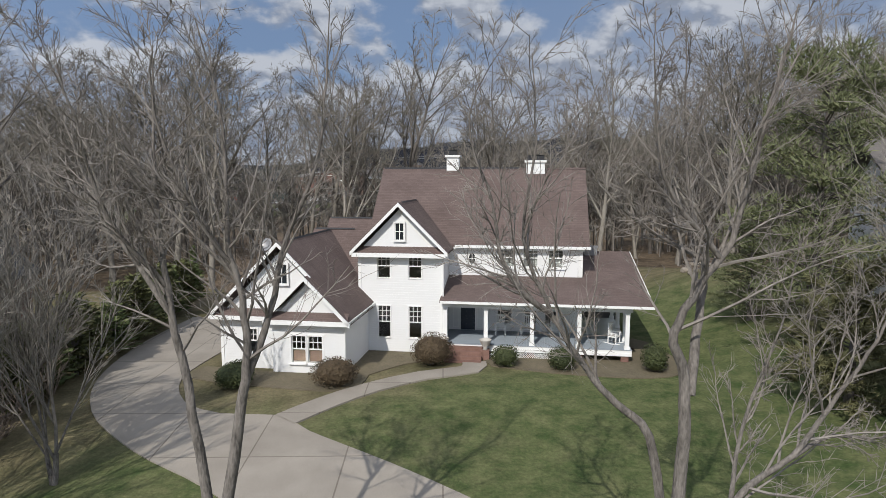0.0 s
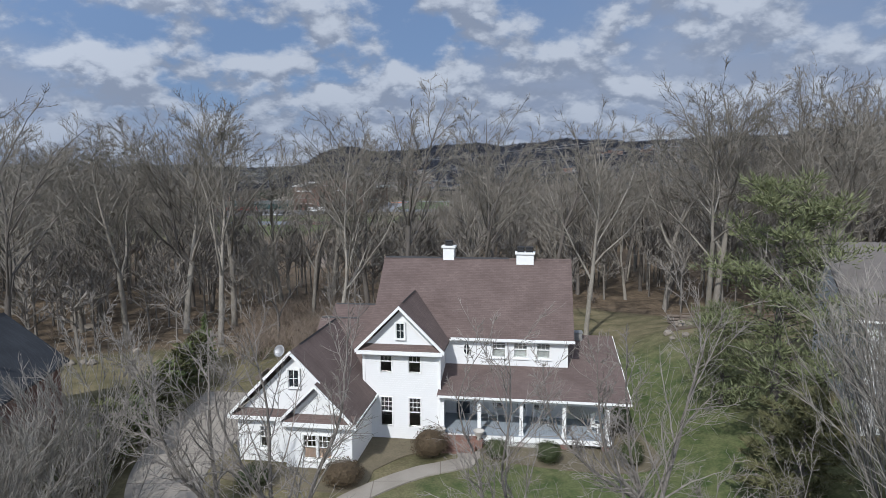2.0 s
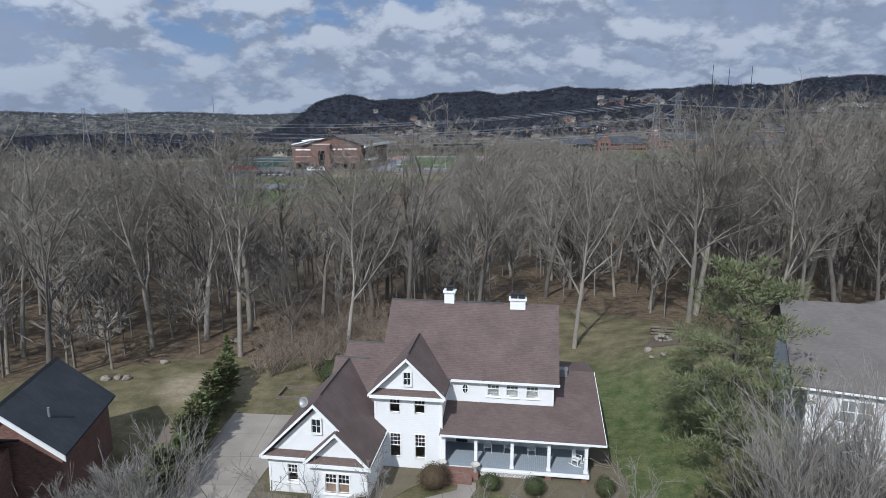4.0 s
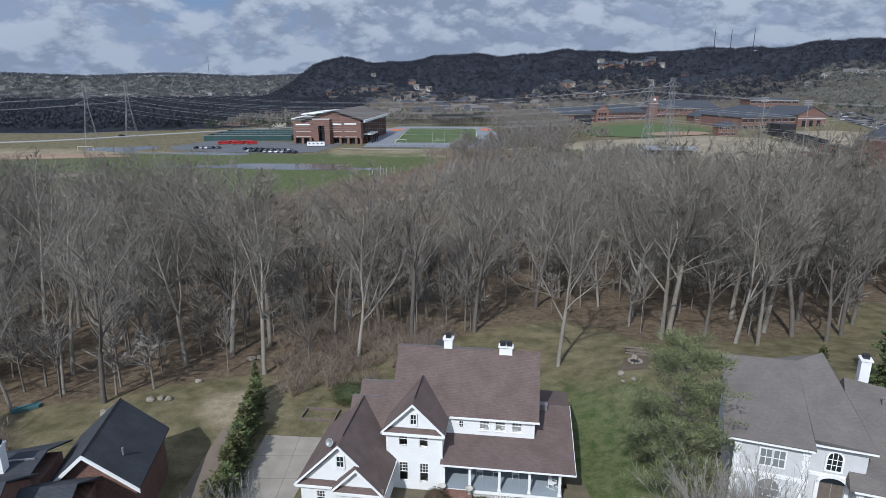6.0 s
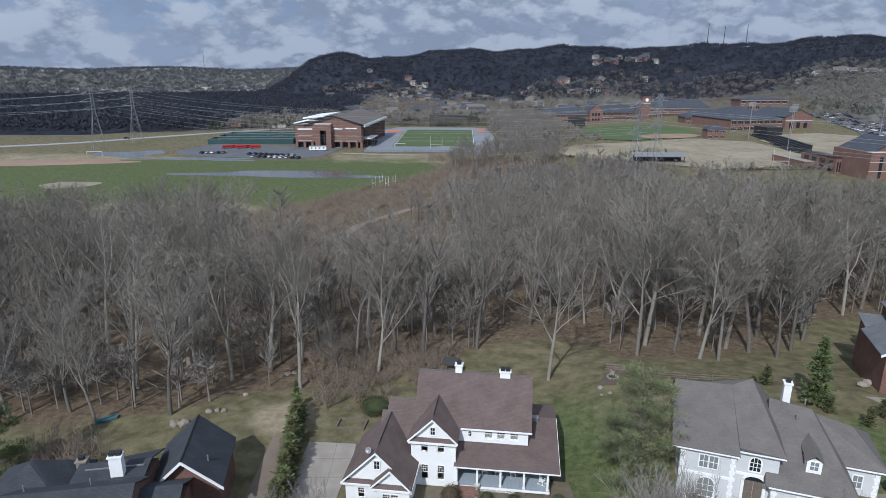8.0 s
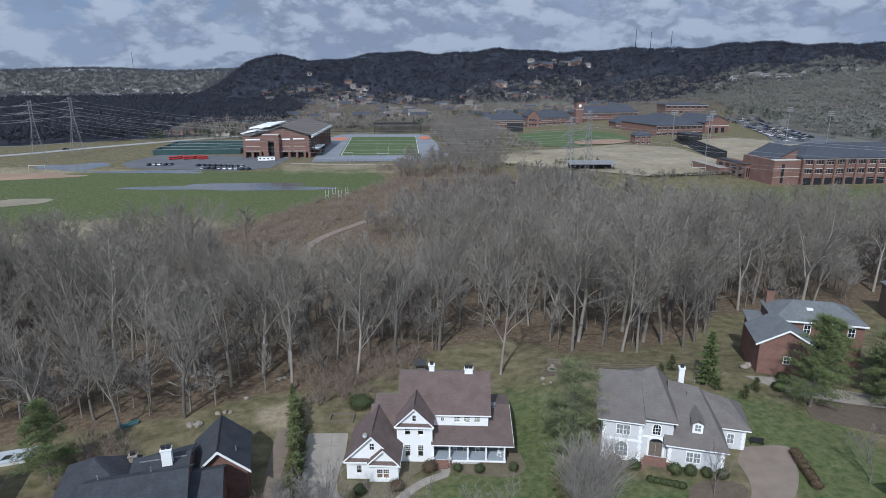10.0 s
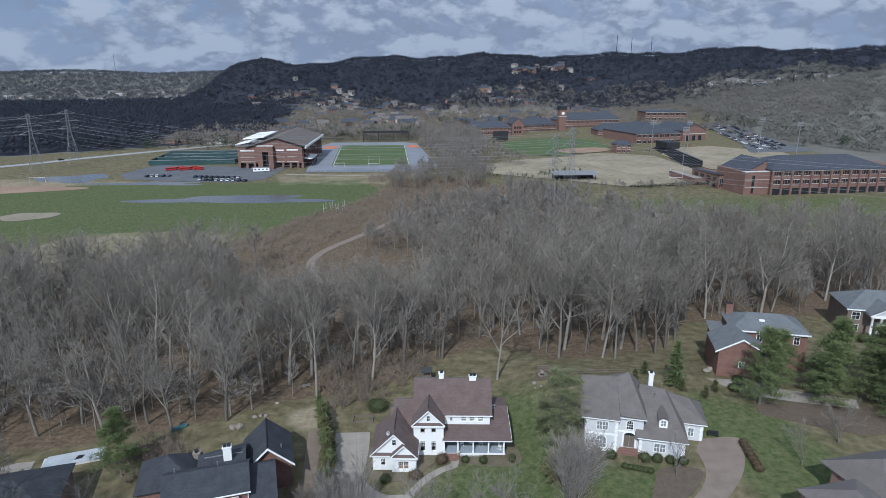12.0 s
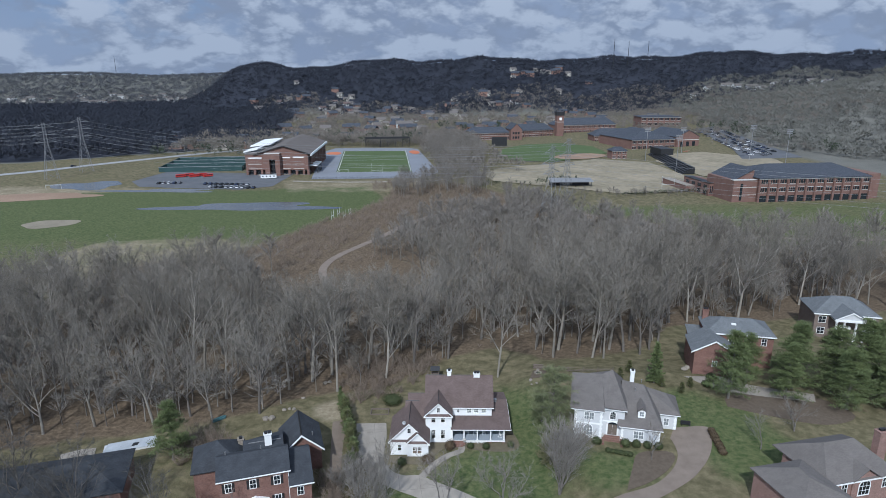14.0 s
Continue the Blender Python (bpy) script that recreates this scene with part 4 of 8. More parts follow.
    roof(H, [[(-8.42, -4.72, se), (-6.28, -4.72, sr), (-6.28, -2.3, sr), (-8.42, -4.0, se + 0.1)], [(-6.28, -4.72, sr), (-3.98, -4.72, se - 0.14), (-3.98, -0.2, se - 0.14), (-6.28, -2.3, sr)]], BROWN_SHINGLE)
    part("ridge_cap", Geo().prism([(-8.0, -4.1, gr - 0.1), (-7.88, -4.1, gr + 0.02), (-7.76, -4.1, gr - 0.1)], (0, 8.4, 0)), BROWN_SHINGLE, H)
    part("ridge_vent_or_shadow", Geo().prism([(-7.95, -2.6, gr - 0.03), (-7.88, -2.6, gr + 0.06), (-7.81, -2.6, gr - 0.03)], (0, 6.6, 0)), DARK_METAL, H)
    rake(H, (-11.75, -4.2, ge - 0.02), (-7.88, -4.2, gr + 0.03))
    rake(H, (-6.15, -4.2, 5.0), (-7.88, -4.2, gr + 0.03))
    rake(H, (-8.5, -4.8, se - 0.06), (-6.28, -4.8, sr + 0.03))
    rake(H, (-3.95, -4.8, se - 0.18), (-6.28, -4.8, sr + 0.03))
    part("pent_roof", Geo().prism([(-11.5, -4.1, 2.86), (-11.5, -3.7, 3.2), (-11.5, -3.7, 2.86)], (3.2, 0, 0)), BROWN_SHINGLE, H)
    part("pent_roof", Geo().prism([(-8.35, -4.7, 2.86), (-8.35, -4.3, 3.22), (-8.35, -4.3, 2.86)], (4.25, 0, 0)), BROWN_SHINGLE, H)
    part("cornice", Geo().box(-11.65, -4.2, 2.66, -8.4, -3.7, 2.86), WHITE_TRIM, H)
    part("cornice", Geo().box(-8.42, -4.8, 2.64, -4.0, -4.3, 2.86), WHITE_TRIM, H)
    part("gutter", Geo().box(-4.1, -4.7, 2.72, -3.98, 0.3, 2.86), WHITE_TRIM, H)
    part("downpipe", Geo().tube([(-4.33, -4.36, 0.1), (-4.33, -4.36, 2.7)], [0.045, 0.045], 6), WHITE_TRIM, H)
    part("corner_board", Geo().box(-11.34, -3.74, 0, -11.18, -3.7, 2.66), WHITE_TRIM, H)
    # link between garage and main block
    wall(H, S, 2.0, 8.0, -8.8, -0.4, 3.0, along="v")
    wall(H, S, -8.6, -4.9, 7.9, -0.4, 3.0)
    wall(H, S, -4.62, -4.9 + 0.02, 0.52, -0.4, 3.0)
    roof(H, [[(-9.0, 4.25, 6.78), (-4.92, 4.25, 6.78), (-4.92, 0.3, 2.85), (-4.08, 0.3, 2.85), (-7.9, 4.2, 6.7)], [(-9.0, 4.25, 6.78), (-9.0, 3.0, 5.54), (-7.86, 4.2, 6.73)], [(-9.0, 4.25, 6.78), (-9.0, 8.3, 2.85), (-4.92, 8.3, 2.85), (-4.92, 4.25, 6.78)]], BROWN_SHINGLE)
    roof(H, [[(-8.6, 5.0, 6.1), (-4.92, 5.0, 6.1), (-4.92, 6.2, 7.35), (-8.6, 6.2, 7.35)], [(-8.6, 6.2, 7.35), (-4.92, 6.2, 7.35), (-4.92, 9.6, 3.9), (-8.6, 9.6, 3.9)]], BROWN_SHINGLE)
    part("gable_wall", Geo().prism([(-8.8, 2.6, 4.4), (-8.8, 8.0, 2.8), (-8.8, 4.3, 6.45)], (0.2, 0, 0)), S, H)
    # two dark strips stand in for the shadow lines along the link ridges
    part("ridge_vent_or_shadow", Geo().prism([(-8.9, 4.17, 6.74), (-8.9, 4.25, 6.83), (-8.9, 4.33, 6.74)], (2.6, 0, 0)), DARK_METAL, H)
    part("ridge_vent_or_shadow", Geo().prism([(-8.5, 6.12, 7.31), (-8.5, 6.2, 7.40), (-8.5, 6.28, 7.31)], (3.2, 0, 0)), DARK_METAL, H)
    part("ridge_vent_or_shadow", Geo().prism([(-5.1, 7.41, rr - 0.03), (-5.1, 7.5, rr + 0.07), (-5.1, 7.59, rr - 0.03)], (9.0, 0, 0)), DARK_METAL, H)
    # inside: unseen floors and dark grey walls added to keep the rooms dim
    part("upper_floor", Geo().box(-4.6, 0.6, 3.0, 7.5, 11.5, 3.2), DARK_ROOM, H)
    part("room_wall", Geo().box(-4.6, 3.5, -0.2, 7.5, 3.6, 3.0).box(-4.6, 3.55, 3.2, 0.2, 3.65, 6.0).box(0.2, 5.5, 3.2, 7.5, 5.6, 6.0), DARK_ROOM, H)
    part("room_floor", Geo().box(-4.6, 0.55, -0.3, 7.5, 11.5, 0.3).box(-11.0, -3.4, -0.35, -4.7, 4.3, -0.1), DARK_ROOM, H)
    pot_chimney(H, -0.45, 7.7, 9.6, 11.35, 0.8, 0.7, WHITE_TRIM)
    pot_chimney(H, 5.0, 7.42, 9.5, 10.98, 1.2, 0.6, WHITE_TRIM)
    part("roof_vent", Geo().lathe([(0.06, 0), (0.06, 0.4)], 1.2, 8.0, 10.0, 8), GALVANISED, H)


build_house()

# satellite dish by the garage eave
dish = thing("satellite_dish", HOUSE @ pose(-8.75, -3.3, 5.75, 0, 0, 0), "grey satellite dish on a bent pole above the garage roof", "dish")
prof = [(0.02, 0.0), (0.15, 0.012), (0.26, 0.05), (0.36, 0.1)]
dg = Geo().lathe(prof + [(0.36, 0.085), (0.26, 0.035), (0.02, -0.015)], n=16)
dsh = part("reflector", dg, GALVANISED, dish, smooth=True)
dsh.matrix_basis = pose(0, -0.1, 0.75, 65, 0, -15)
part("mast", Geo().tube([(0.35, 0.1, 0.05), (0.05, 0.1, 0.15), (0, 0, 0.72)], [0.03, 0.03, 0.03], 6), GALVANISED, dish)
part("feed_arm", Geo().tube([(0, -0.1, 0.6), (-0.05, -0.5, 0.72)], [0.015, 0.015], 5), GALVANISED, dish)


# ---- bare trees ----
def bend(rng, d, amount, lift):
    return (d + Vector((rng.uniform(-1, 1), rng.uniform(-1, 1), rng.uniform(-1, 1))) * amount + Vector((0, 0, lift))).normalized()


def limb(rng, g, p, d, length, r0, r1, segs, sides, wander, lift):
    pts, rad = [p.copy()], [r0]
    for i in range(segs):
        d = bend(rng, d, wander, lift)
        p = p + d * (length / segs)
        pts.append(p.copy())
        rad.append(r0 + (r1 - r0) * (i + 1) / segs)
    g.tube(pts, rad, sides)
    return pts, rad, d


def side_way(rng, d, angle):
    a = d.orthogonal().normalized()
    a.rotate(Matrix.Rotation(rng.uniform(0, math.tau), 3, d))
    return (d * math.cos(angle) + a * math.sin(angle)).normalized()


def bare_tree(seed, height, radius, stems=None, fork=0.34, scaffolds=7, subs=7, twigs=12, spread=0.62, rise=0.10, twig_r=0.014, fine=0, twig_w=None, sub_way=(0.45, 1.1), twig_way=(0.25, 1.0), wander=0.15, reach=1.0, slim=False, twig_len=(0.25, 0.65)):
    """Trunk and crown of a leafless tree. stems: (direction, share of height) of several trunks."""
    rng = random.Random(seed)
    twig_w = twig_w or twig_r * 0.8
    trunk, crown = Geo(), Geo()
    for way, share in stems or [((rng.uniform(-0.06, 0.06), rng.uniform(-0.06, 0.06), 1), 1.0)]:
        d = Vector(way).normalized()
        h = height * share
        low, lrad, d2 = limb(rng, trunk, Vector((0, 0, -0.3)), d, h * fork + 0.3, radius * share, radius * share * 0.74, 5, 8, 0.05, 0.02)
        up, urad, _ = limb(rng, trunk, low[-1], bend(rng, d2, 0.14, 0.02), h * (1 - fork) * 0.88, lrad[-1] * 0.80, twig_r, 9, 6, 0.10, 0.03)
        arms = [(up, urad, 2)]
        for k in range(scaffolds):
            t = (k + rng.random()) / scaffolds
            if t < 0.12:
                p, r, dd = low[4], lrad[4], d2
            else:
                j = min(7, int((t - 0.12) * 8.2))
                p, r, dd = up[j], urad[j], (up[j + 1] - up[j]).normalized()
            way2 = side_way(rng, dd, rng.uniform(0.75, 1.25) * spread)
            L = h * (1 - fork) * rng.uniform(0.62, 0.92) * (1 - 0.58 * t)
            pts, rd, _ = limb(rng, trunk, p, way2, L, min(r * 0.68, radius * 0.5), twig_r * 1.2, 7, 5, wander, rise)
            arms.append((pts, rd, 1))
        for pts, rd, first in arms:
            n = len(pts) - 1
            whole = sum((pts[i + 1] - pts[i]).length for i in range(n))
            for s in range(subs):
                t = 0.22 + 0.76 * (s + rng.random()) / subs
                j = min(n - 1, int(t * n))
                base = pts[j].lerp(pts[j + 1], t * n - j)
                sd = side_way(rng, (pts[j + 1] - pts[j]).normalized(), rng.uniform(*sub_way))
                sl = reach * whole * rng.uniform(0.24, 0.42) * (1.15 - 0.6 * t)
                sp, srr, _ = limb(rng, crown, base, sd, sl, max(rd[j] * 0.45, twig_r), twig_r * 0.6, 3, 3, wander, rise * 0.8)
                for q in range(twigs):
                    u = rng.uniform(0.15, 2.98)
                    k = int(u)
                    b0 = sp[k].lerp(sp[k + 1], u - k)
                    td = side_way(rng, (sp[k + 1] - sp[k]).normalized(), rng.uniform(*twig_way))
                    td = (td + Vector((0, 0, rise * 2))).normalized()
                    tl = sl * rng.uniform(*twig_len)
                    tip = b0 + td * tl
                    if slim:
                        crown.sliver(b0, tip, twig_w, rng)
                    else:
                        crown.spike(b0, tip, twig_w)
                    for _ in range(fine):
                        b2 = b0.lerp(tip, rng.uniform(0.2, 0.85))
                        crown.sliver(b2, b2 + side_way(rng, td, rng.uniform(0.3, 0.7)) * tl * rng.uniform(0.4, 0.8), twig_w * 0.8, rng)
    return trunk, crown


KINDS = []
for s in range(7):
    tg, cg = bare_tree(100 + s, 24, 0.25, fork=(0.26, 0.32, 0.38, 0.24, 0.22, 0.34, 0.42)[s], scaffolds=(10, 9, 10, 11, 10, 9, 9)[s], subs=12, twigs=12, fine=2, slim=True, reach=0.88, wander=0.17, spread=(0.60, 0.52, 0.68, 0.56, 0.64, 0.5, 0.55)[s], rise=0.065, twig_r=0.016, twig_w=0.019, twig_len=(0.2, 0.5), sub_way=(0.4, 0.95), twig_way=(0.3, 0.9))
    KINDS.append((tg.mesh("trunk", BARK if s % 3 else DARK_BARK, True), cg.mesh("crown", TWIG)))


DARK_KINDS = []
for t0, c0 in KINDS[:4]:
    t1, c1 = t0.copy(), c0.copy()
    t1.materials[0], c1.materials[0] = DARK_BARK, DARK_TWIG
    DARK_KINDS.append((t1, c1))


def wood_tree(kind, x, y, height, turn, label="tall bare grey-barked tree standing in leaf litter", wide=1.0, dark=False):
    t, c = DARK_KINDS[kind % 4] if dark else KINDS[kind]
    k = height / 24
    ob = new("bare_tree")
    ob.matrix_basis = pose(x, y, ground_z(x, y), 0, 0, turn) @ Matrix.Diagonal((k * wide, k * wide, k, 1))
    tagged(ob, label, "tree", "woodland trees")
    part("trunk", t, None, ob)
    part("crown", c, None, ob)
    return ob


rng = random.Random(5)
EDGE = [(-38, 50, 24), (-33, 60.5, 23), (-28, 63.5, 26), (-30, 68, 25), (-11, 63, 22), (-15, 68, 23), (-4, 67, 28), (5, 71, 26), (15, 59.2, 24), (31, 67, 24), (38, 69, 25), (40.5, 65, 27), (43, 64, 24), (50, 68, 27), (53, 65, 25), (47, 70, 28), (-47, 48, 15), (-52, 51, 20), (-79, 48, 20), (-70, 49.5, 20), (-64, 53, 22), (-71, 55, 23), (-44, 52.5, 18), (84, 90, 27), (-17, 60, 12), (26, 82, 20), (41, 89, 24), (57, 68, 24), (62, 73, 26), (-57, 57, 22), (-14, 76, 24), (-8, 81, 23), (-20, 74, 24), (-24, 82, 22), (-2, 77, 24), (-33, 78, 23), (34, 72, 30), (45, 76, 31), (55, 75, 30), (65, 79, 31), (29, 75, 28), (72, 86, 30), (50, 81, 31), (38, 79, 30), (60, 86, 31)]
placed = []
for i, (x, y, h) in enumerate(EDGE):
    wood_tree(i % 7, x, y, h, rng.uniform(0, 360), wide=rng.uniform(1.05, 1.35))
    placed.append((x, y))
tries = 0
while len(placed) < 300 and tries < 14000:
    tries += 1
    x = rng.uniform(-135, 165)
    y = rng.uniform(46, 150)
    if not inside(np.array(x), np.array(y), WOODS) or x > 58 and y < 84:
        continue
    if 8 < x < 30 and y < 80:
        continue
    if min((x - a) ** 2 + (y - b) ** 2 for a, b in placed) < 5.0**2:
        continue
    high = rng.uniform(20, 28) * (1.0 if y < 110 else 0.9)
    if -46 < x < 6 and high > 0.29 * (152 - y) + 3:
        high = 0.29 * (152 - y) + rng.uniform(0, 3)
        if high < 8:
            continue
    placed.append((x, y))
    wood_tree(rng.randrange(7), x, y, high, rng.uniform(0, 360), wide=rng.uniform(1.0, 1.4))


# ---- foreground trees on the front lawn ----
def lawn_tree(name, seed, x, y, height, radius, stems, label, twig=None, **kw):
    tg, cg = bare_tree(seed, height, radius, stems, **kw)
    ob = thing(name, pose(x, y, ground_z(x, y)), label, "tree")
    part("trunk", tg, LAWN_BARK, ob, smooth=True)
    part("crown", cg, twig or PALE_TWIG, ob)
    return ob


def stem_tree(name, seed, x, y, stems, label, twig, subs=22, twigs=11):
    """A bare tree whose stems and boughs follow chosen lines: (thickness at the foot, points of height and offset)."""
    rg3 = random.Random(seed)
    trunk, crown = Geo(), Geo()
    for r0, way in stems:
        pts = [Vector(p) for p in way]
        line = []
        for i in range(len(pts) - 1):
            p0, p1, p2, p3 = (pts[max(0, min(len(pts) - 1, j))] for j in (i - 1, i, i + 1, i + 2))
            for k in range(4):
                t = k / 4
                q = 0.5 * ((2 * p1) + (p2 - p0) * t + (2 * p0 - 5 * p1 + 4 * p2 - p3) * t * t + (3 * p1 - p0 - 3 * p2 + p3) * t**3)
                line.append(q + Vector((rg3.uniform(-1, 1), rg3.uniform(-1, 1), 0)) * 0.025)
        line.append(pts[-1])
        n = len(line) - 1
        rad = [r0 * (1 - 0.93 * (i / n) ** 0.8) for i in range(n + 1)]
        trunk.tube(line, rad, 8)
        whole = sum((line[i + 1] - line[i]).length for i in range(n))
        low = 0.42 if r0 > 0.1 else 0.15
        for k in range(subs):
            t = low + (0.98 - low) * (k + rg3.random()) / subs
            j = min(n - 1, int(t * n))
            base = line[j].lerp(line[j + 1], t * n - j)
            d = side_way(rg3, (line[j + 1] - line[j]).normalized(), rg3.uniform(0.45, 1.05))
            L = whole * rg3.uniform(0.14, 0.34) * (1.2 - 0.75 * t)
            sp, sr, _ = limb(rg3, crown, base, d, L, min(rad[j] * 0.5, 0.035), 0.006, 6, 4, 0.2, 0.05)
            for q in range(twigs):
                u = rg3.uniform(0.8, 5.98)
                m = int(u)
                b0 = sp[m].lerp(sp[m + 1], u - m)
                tl = L * rg3.uniform(0.16, 0.42)
                td = side_way(rg3, (sp[m + 1] - sp[m]).normalized(), rg3.uniform(0.4, 0.95))
                tp, _, _ = limb(rg3, crown, b0, td, tl, 0.008, 0.004, 3, 3, 0.22, 0.04)
                for f in range(4):
                    b2 = tp[1 + f % 2].lerp(tp[2 + f % 2], rg3.random())
                    crown.spike(b2, b2 + side_way(rg3, td, rg3.uniform(0.4, 1.0)) * tl * rg3.uniform(0.25, 0.6), 0.0055)
    ob = thing(name, pose(x, y, ground_z(x, y)), label, "tree")
    part("trunk", trunk, LAWN_BARK, ob, smooth=True)
    part("crown", crown, twig, ob)
    return ob


FAN = dict(fork=0.10, scaffolds=10, subs=10, twigs=7, fine=1, twig_r=0.011, twig_w=0.015, spread=0.42, rise=0.06, sub_way=(0.25, 0.6), twig_way=(0.2, 0.55), wander=0.07, reach=1.25)
stem_tree("lawn_tree", 21, -4.8, 12.1, [
    (0.17, [(0.0, 0.1, -0.3), (-0.1, 0.3, 2.4), (-0.5, 0.4, 5.5), (-0.9, 0.5, 7.8), (-1.0, 0.4, 9.4), (-1.1, 0.5, 11.2), (-1.1, 0.7, 13.2)]),
    (0.17, [(0.05, -0.1, -0.3), (0.2, -0.3, 2.4), (0.7, -0.3, 5.6), (0.9, -0.3, 6.8), (0.9, -0.4, 8.2), (0.7, -0.5, 9.4), (0.7, -0.5, 11.4), (0.3, -0.6, 13.4)]),
    (0.09, [(0.9, -0.25, 6.6), (1.3, 0.0, 7.8), (1.7, 0.1, 9.4), (2.3, 0.1, 10.8), (2.5, 0.2, 12.4), (2.6, 0.2, 14.0)]),
    (0.08, [(-0.9, 0.5, 7.7), (-1.9, 0.8, 9.0), (-2.7, 0.9, 10.4), (-3.2, 1.0, 11.8), (-4.1, 1.1, 13.4)]),
    (0.06, [(-0.95, 0.45, 8.3), (-1.7, -0.3, 9.8), (-2.0, -0.6, 11.6), (-2.5, -0.8, 13.2)]),
    (0.06, [(0.85, -0.4, 8.6), (0.2, -0.8, 10.0), (-0.3, -1.1, 11.6), (-0.2, -1.2, 13.0)]),
], "young twin-stemmed bare tree on the lawn beside the driveway", BUD_TWIG)
stem_tree("lawn_tree", 22, 4.4, 11.3, [
    (0.17, [(0.0, 0.0, -0.3), (0.05, -0.2, 3.0), (0.1, -0.3, 5.6), (0.05, -0.3, 6.8), (-0.15, -0.3, 7.6), (0.3, -0.3, 8.5), (0.8, -0.3, 9.3), (1.2, -0.3, 10.9), (1.45, -0.3, 12.1), (1.7, -0.4, 13.4)]),
    (0.12, [(0.2, -0.2, 6.4), (0.5, 0.2, 7.8), (0.6, 0.3, 8.9), (0.2, 0.3, 10.4), (0.1, 0.4, 13.0)]),
    (0.13, [(0.1, 0.4, -0.3), (0.1, 0.6, 3.2), (-0.2, 0.7, 5.2), (-0.9, 0.7, 5.9), (-1.5, 0.7, 6.6), (-2.2, 0.7, 7.7), (-2.8, 0.7, 9.3), (-2.6, 0.7, 11.1), (-2.7, 0.7, 12.8)]),
    (0.07, [(-2.3, 0.6, 7.8), (-2.9, 0.2, 8.3), (-3.3, 0.2, 9.0), (-3.5, 0.2, 10.0), (-3.9, 0.2, 11.6), (-3.1, 0.3, 13.2)]),
    (0.06, [(0.65, -0.3, 9.0), (-0.4, -0.5, 10.2), (-0.8, -0.8, 11.6), (-0.9, -0.9, 13.0)]),
    (0.05, [(0.55, 0.3, 8.9), (-0.6, 0.6, 9.6), (-1.5, 0.8, 10.6), (-1.8, 1.0, 12.2)]),
], "young bare tree with leaning stems on the front lawn", BUD_TWIG)
stem_tree("lawn_tree", 23, 5.2, 11.0, [
    (0.10, [(0.0, 0.0, -0.3), (0.0, -0.1, 2.4), (0.3, -0.1, 4.4), (1.3, -0.1, 5.3), (2.1, -0.1, 6.5), (2.7, -0.1, 7.5), (3.2, 0.0, 8.5), (3.6, 0.1, 10.0)]),
    (0.06, [(1.3, -0.1, 5.3), (2.3, 0.3, 5.5), (3.4, 0.5, 5.4), (4.2, 0.6, 5.9)]),
    (0.06, [(0.2, -0.1, 3.9), (0.6, 0.4, 5.6), (1.4, 0.7, 7.6), (1.8, 0.8, 9.6)]),
], "bare tree with long leaning limbs on the lawn", BUD_TWIG)
lawn_tree("vase_tree", 24, 15.6, 16.0, 14.2, 0.19, [((0.24, 0.1, 1), 0.95), ((-0.16, 0.08, 1), 0.97), ((0.05, -0.2, 1), 1.0), ((0.0, 0.22, 1), 0.95), ((0.1, 0.0, 1), 1.0)], "broad vase-shaped bare tree between the two houses", LIGHT_TWIG, **FAN)
lawn_tree("vase_tree", 25, -13.4, 20.0, 11.0, 0.11, [((-0.2, 0.1, 1), 0.9), ((0.15, 0.0, 1), 1.0)], "small bare tree beside the driveway", LIGHT_TWIG, **FAN)
lawn_tree("vase_tree", 26, -18.0, 19.5, 9.5, 0.10, [((-0.35, 0.1, 1), 0.9), ((0.25, 0.1, 1), 1.0), ((0, -0.3, 1), 0.9)], "spreading bare shrub-like tree by the drive", LIGHT_TWIG, **FAN)
lawn_tree("vase_tree", 29, -15.5, 15.0, 10.0, 0.10, [((-0.3, 0.15, 1), 0.9), ((0.2, 0.1, 1), 1.0), ((0, 0.3, 1), 0.9)], "spreading bare tree at the lawn edge", LIGHT_TWIG, **FAN)
lawn_tree("vase_tree", 30, 18.8, 20.0, 9.5, 0.10, [((-0.3, 0.15, 1), 0.9), ((0.25, 0.1, 1), 1.0), ((0, -0.3, 1), 0.9)], "fan-shaped bare tree before the grey house", **FAN)
lawn_tree("vase_tree", 32, -20.5, 22.5, 6.5, 0.08, [((-0.4, 0.1, 1), 0.9), ((0.4, 0.1, 1), 1.0), ((0, -0.4, 1), 0.9)], "low spreading bare shrub beside the drive", **FAN)
lawn_tree("vase_tree", 33, -18.8, 26.0, 5.5, 0.07, [((-0.5, 0.1, 1), 0.9), ((0.5, -0.1, 1), 1.0), ((0.1, 0.5, 1), 0.9)], "low spreading bare shrub beside the drive", **FAN)
lawn_tree("garden_tree", 34, 33.3, 19.3, 7.5, 0.09, None, "slim bare ornamental tree in the mulch bed", fork=0.2, scaffolds=8, subs=7, twigs=8, twig_r=0.012, rise=0.12)
lawn_tree("garden_tree", 35, 54.2, 19.4, 8.5, 0.11, None, "bare pale garden tree on the lawn", fork=0.18, scaffolds=10, subs=7, twigs=8, twig_r=0.012, spread=0.8)
lawn_tree("garden_tree", 36, 64.2, 23.9, 8.5, 0.12, [((0.1, 0, 1), 1.0), ((-0.15, 0, 1), 0.9)], "bare twin-stemmed garden tree beside evergreens", fork=0.18, scaffolds=8, subs=7, twigs=8, twig_r=0.012, spread=0.8)
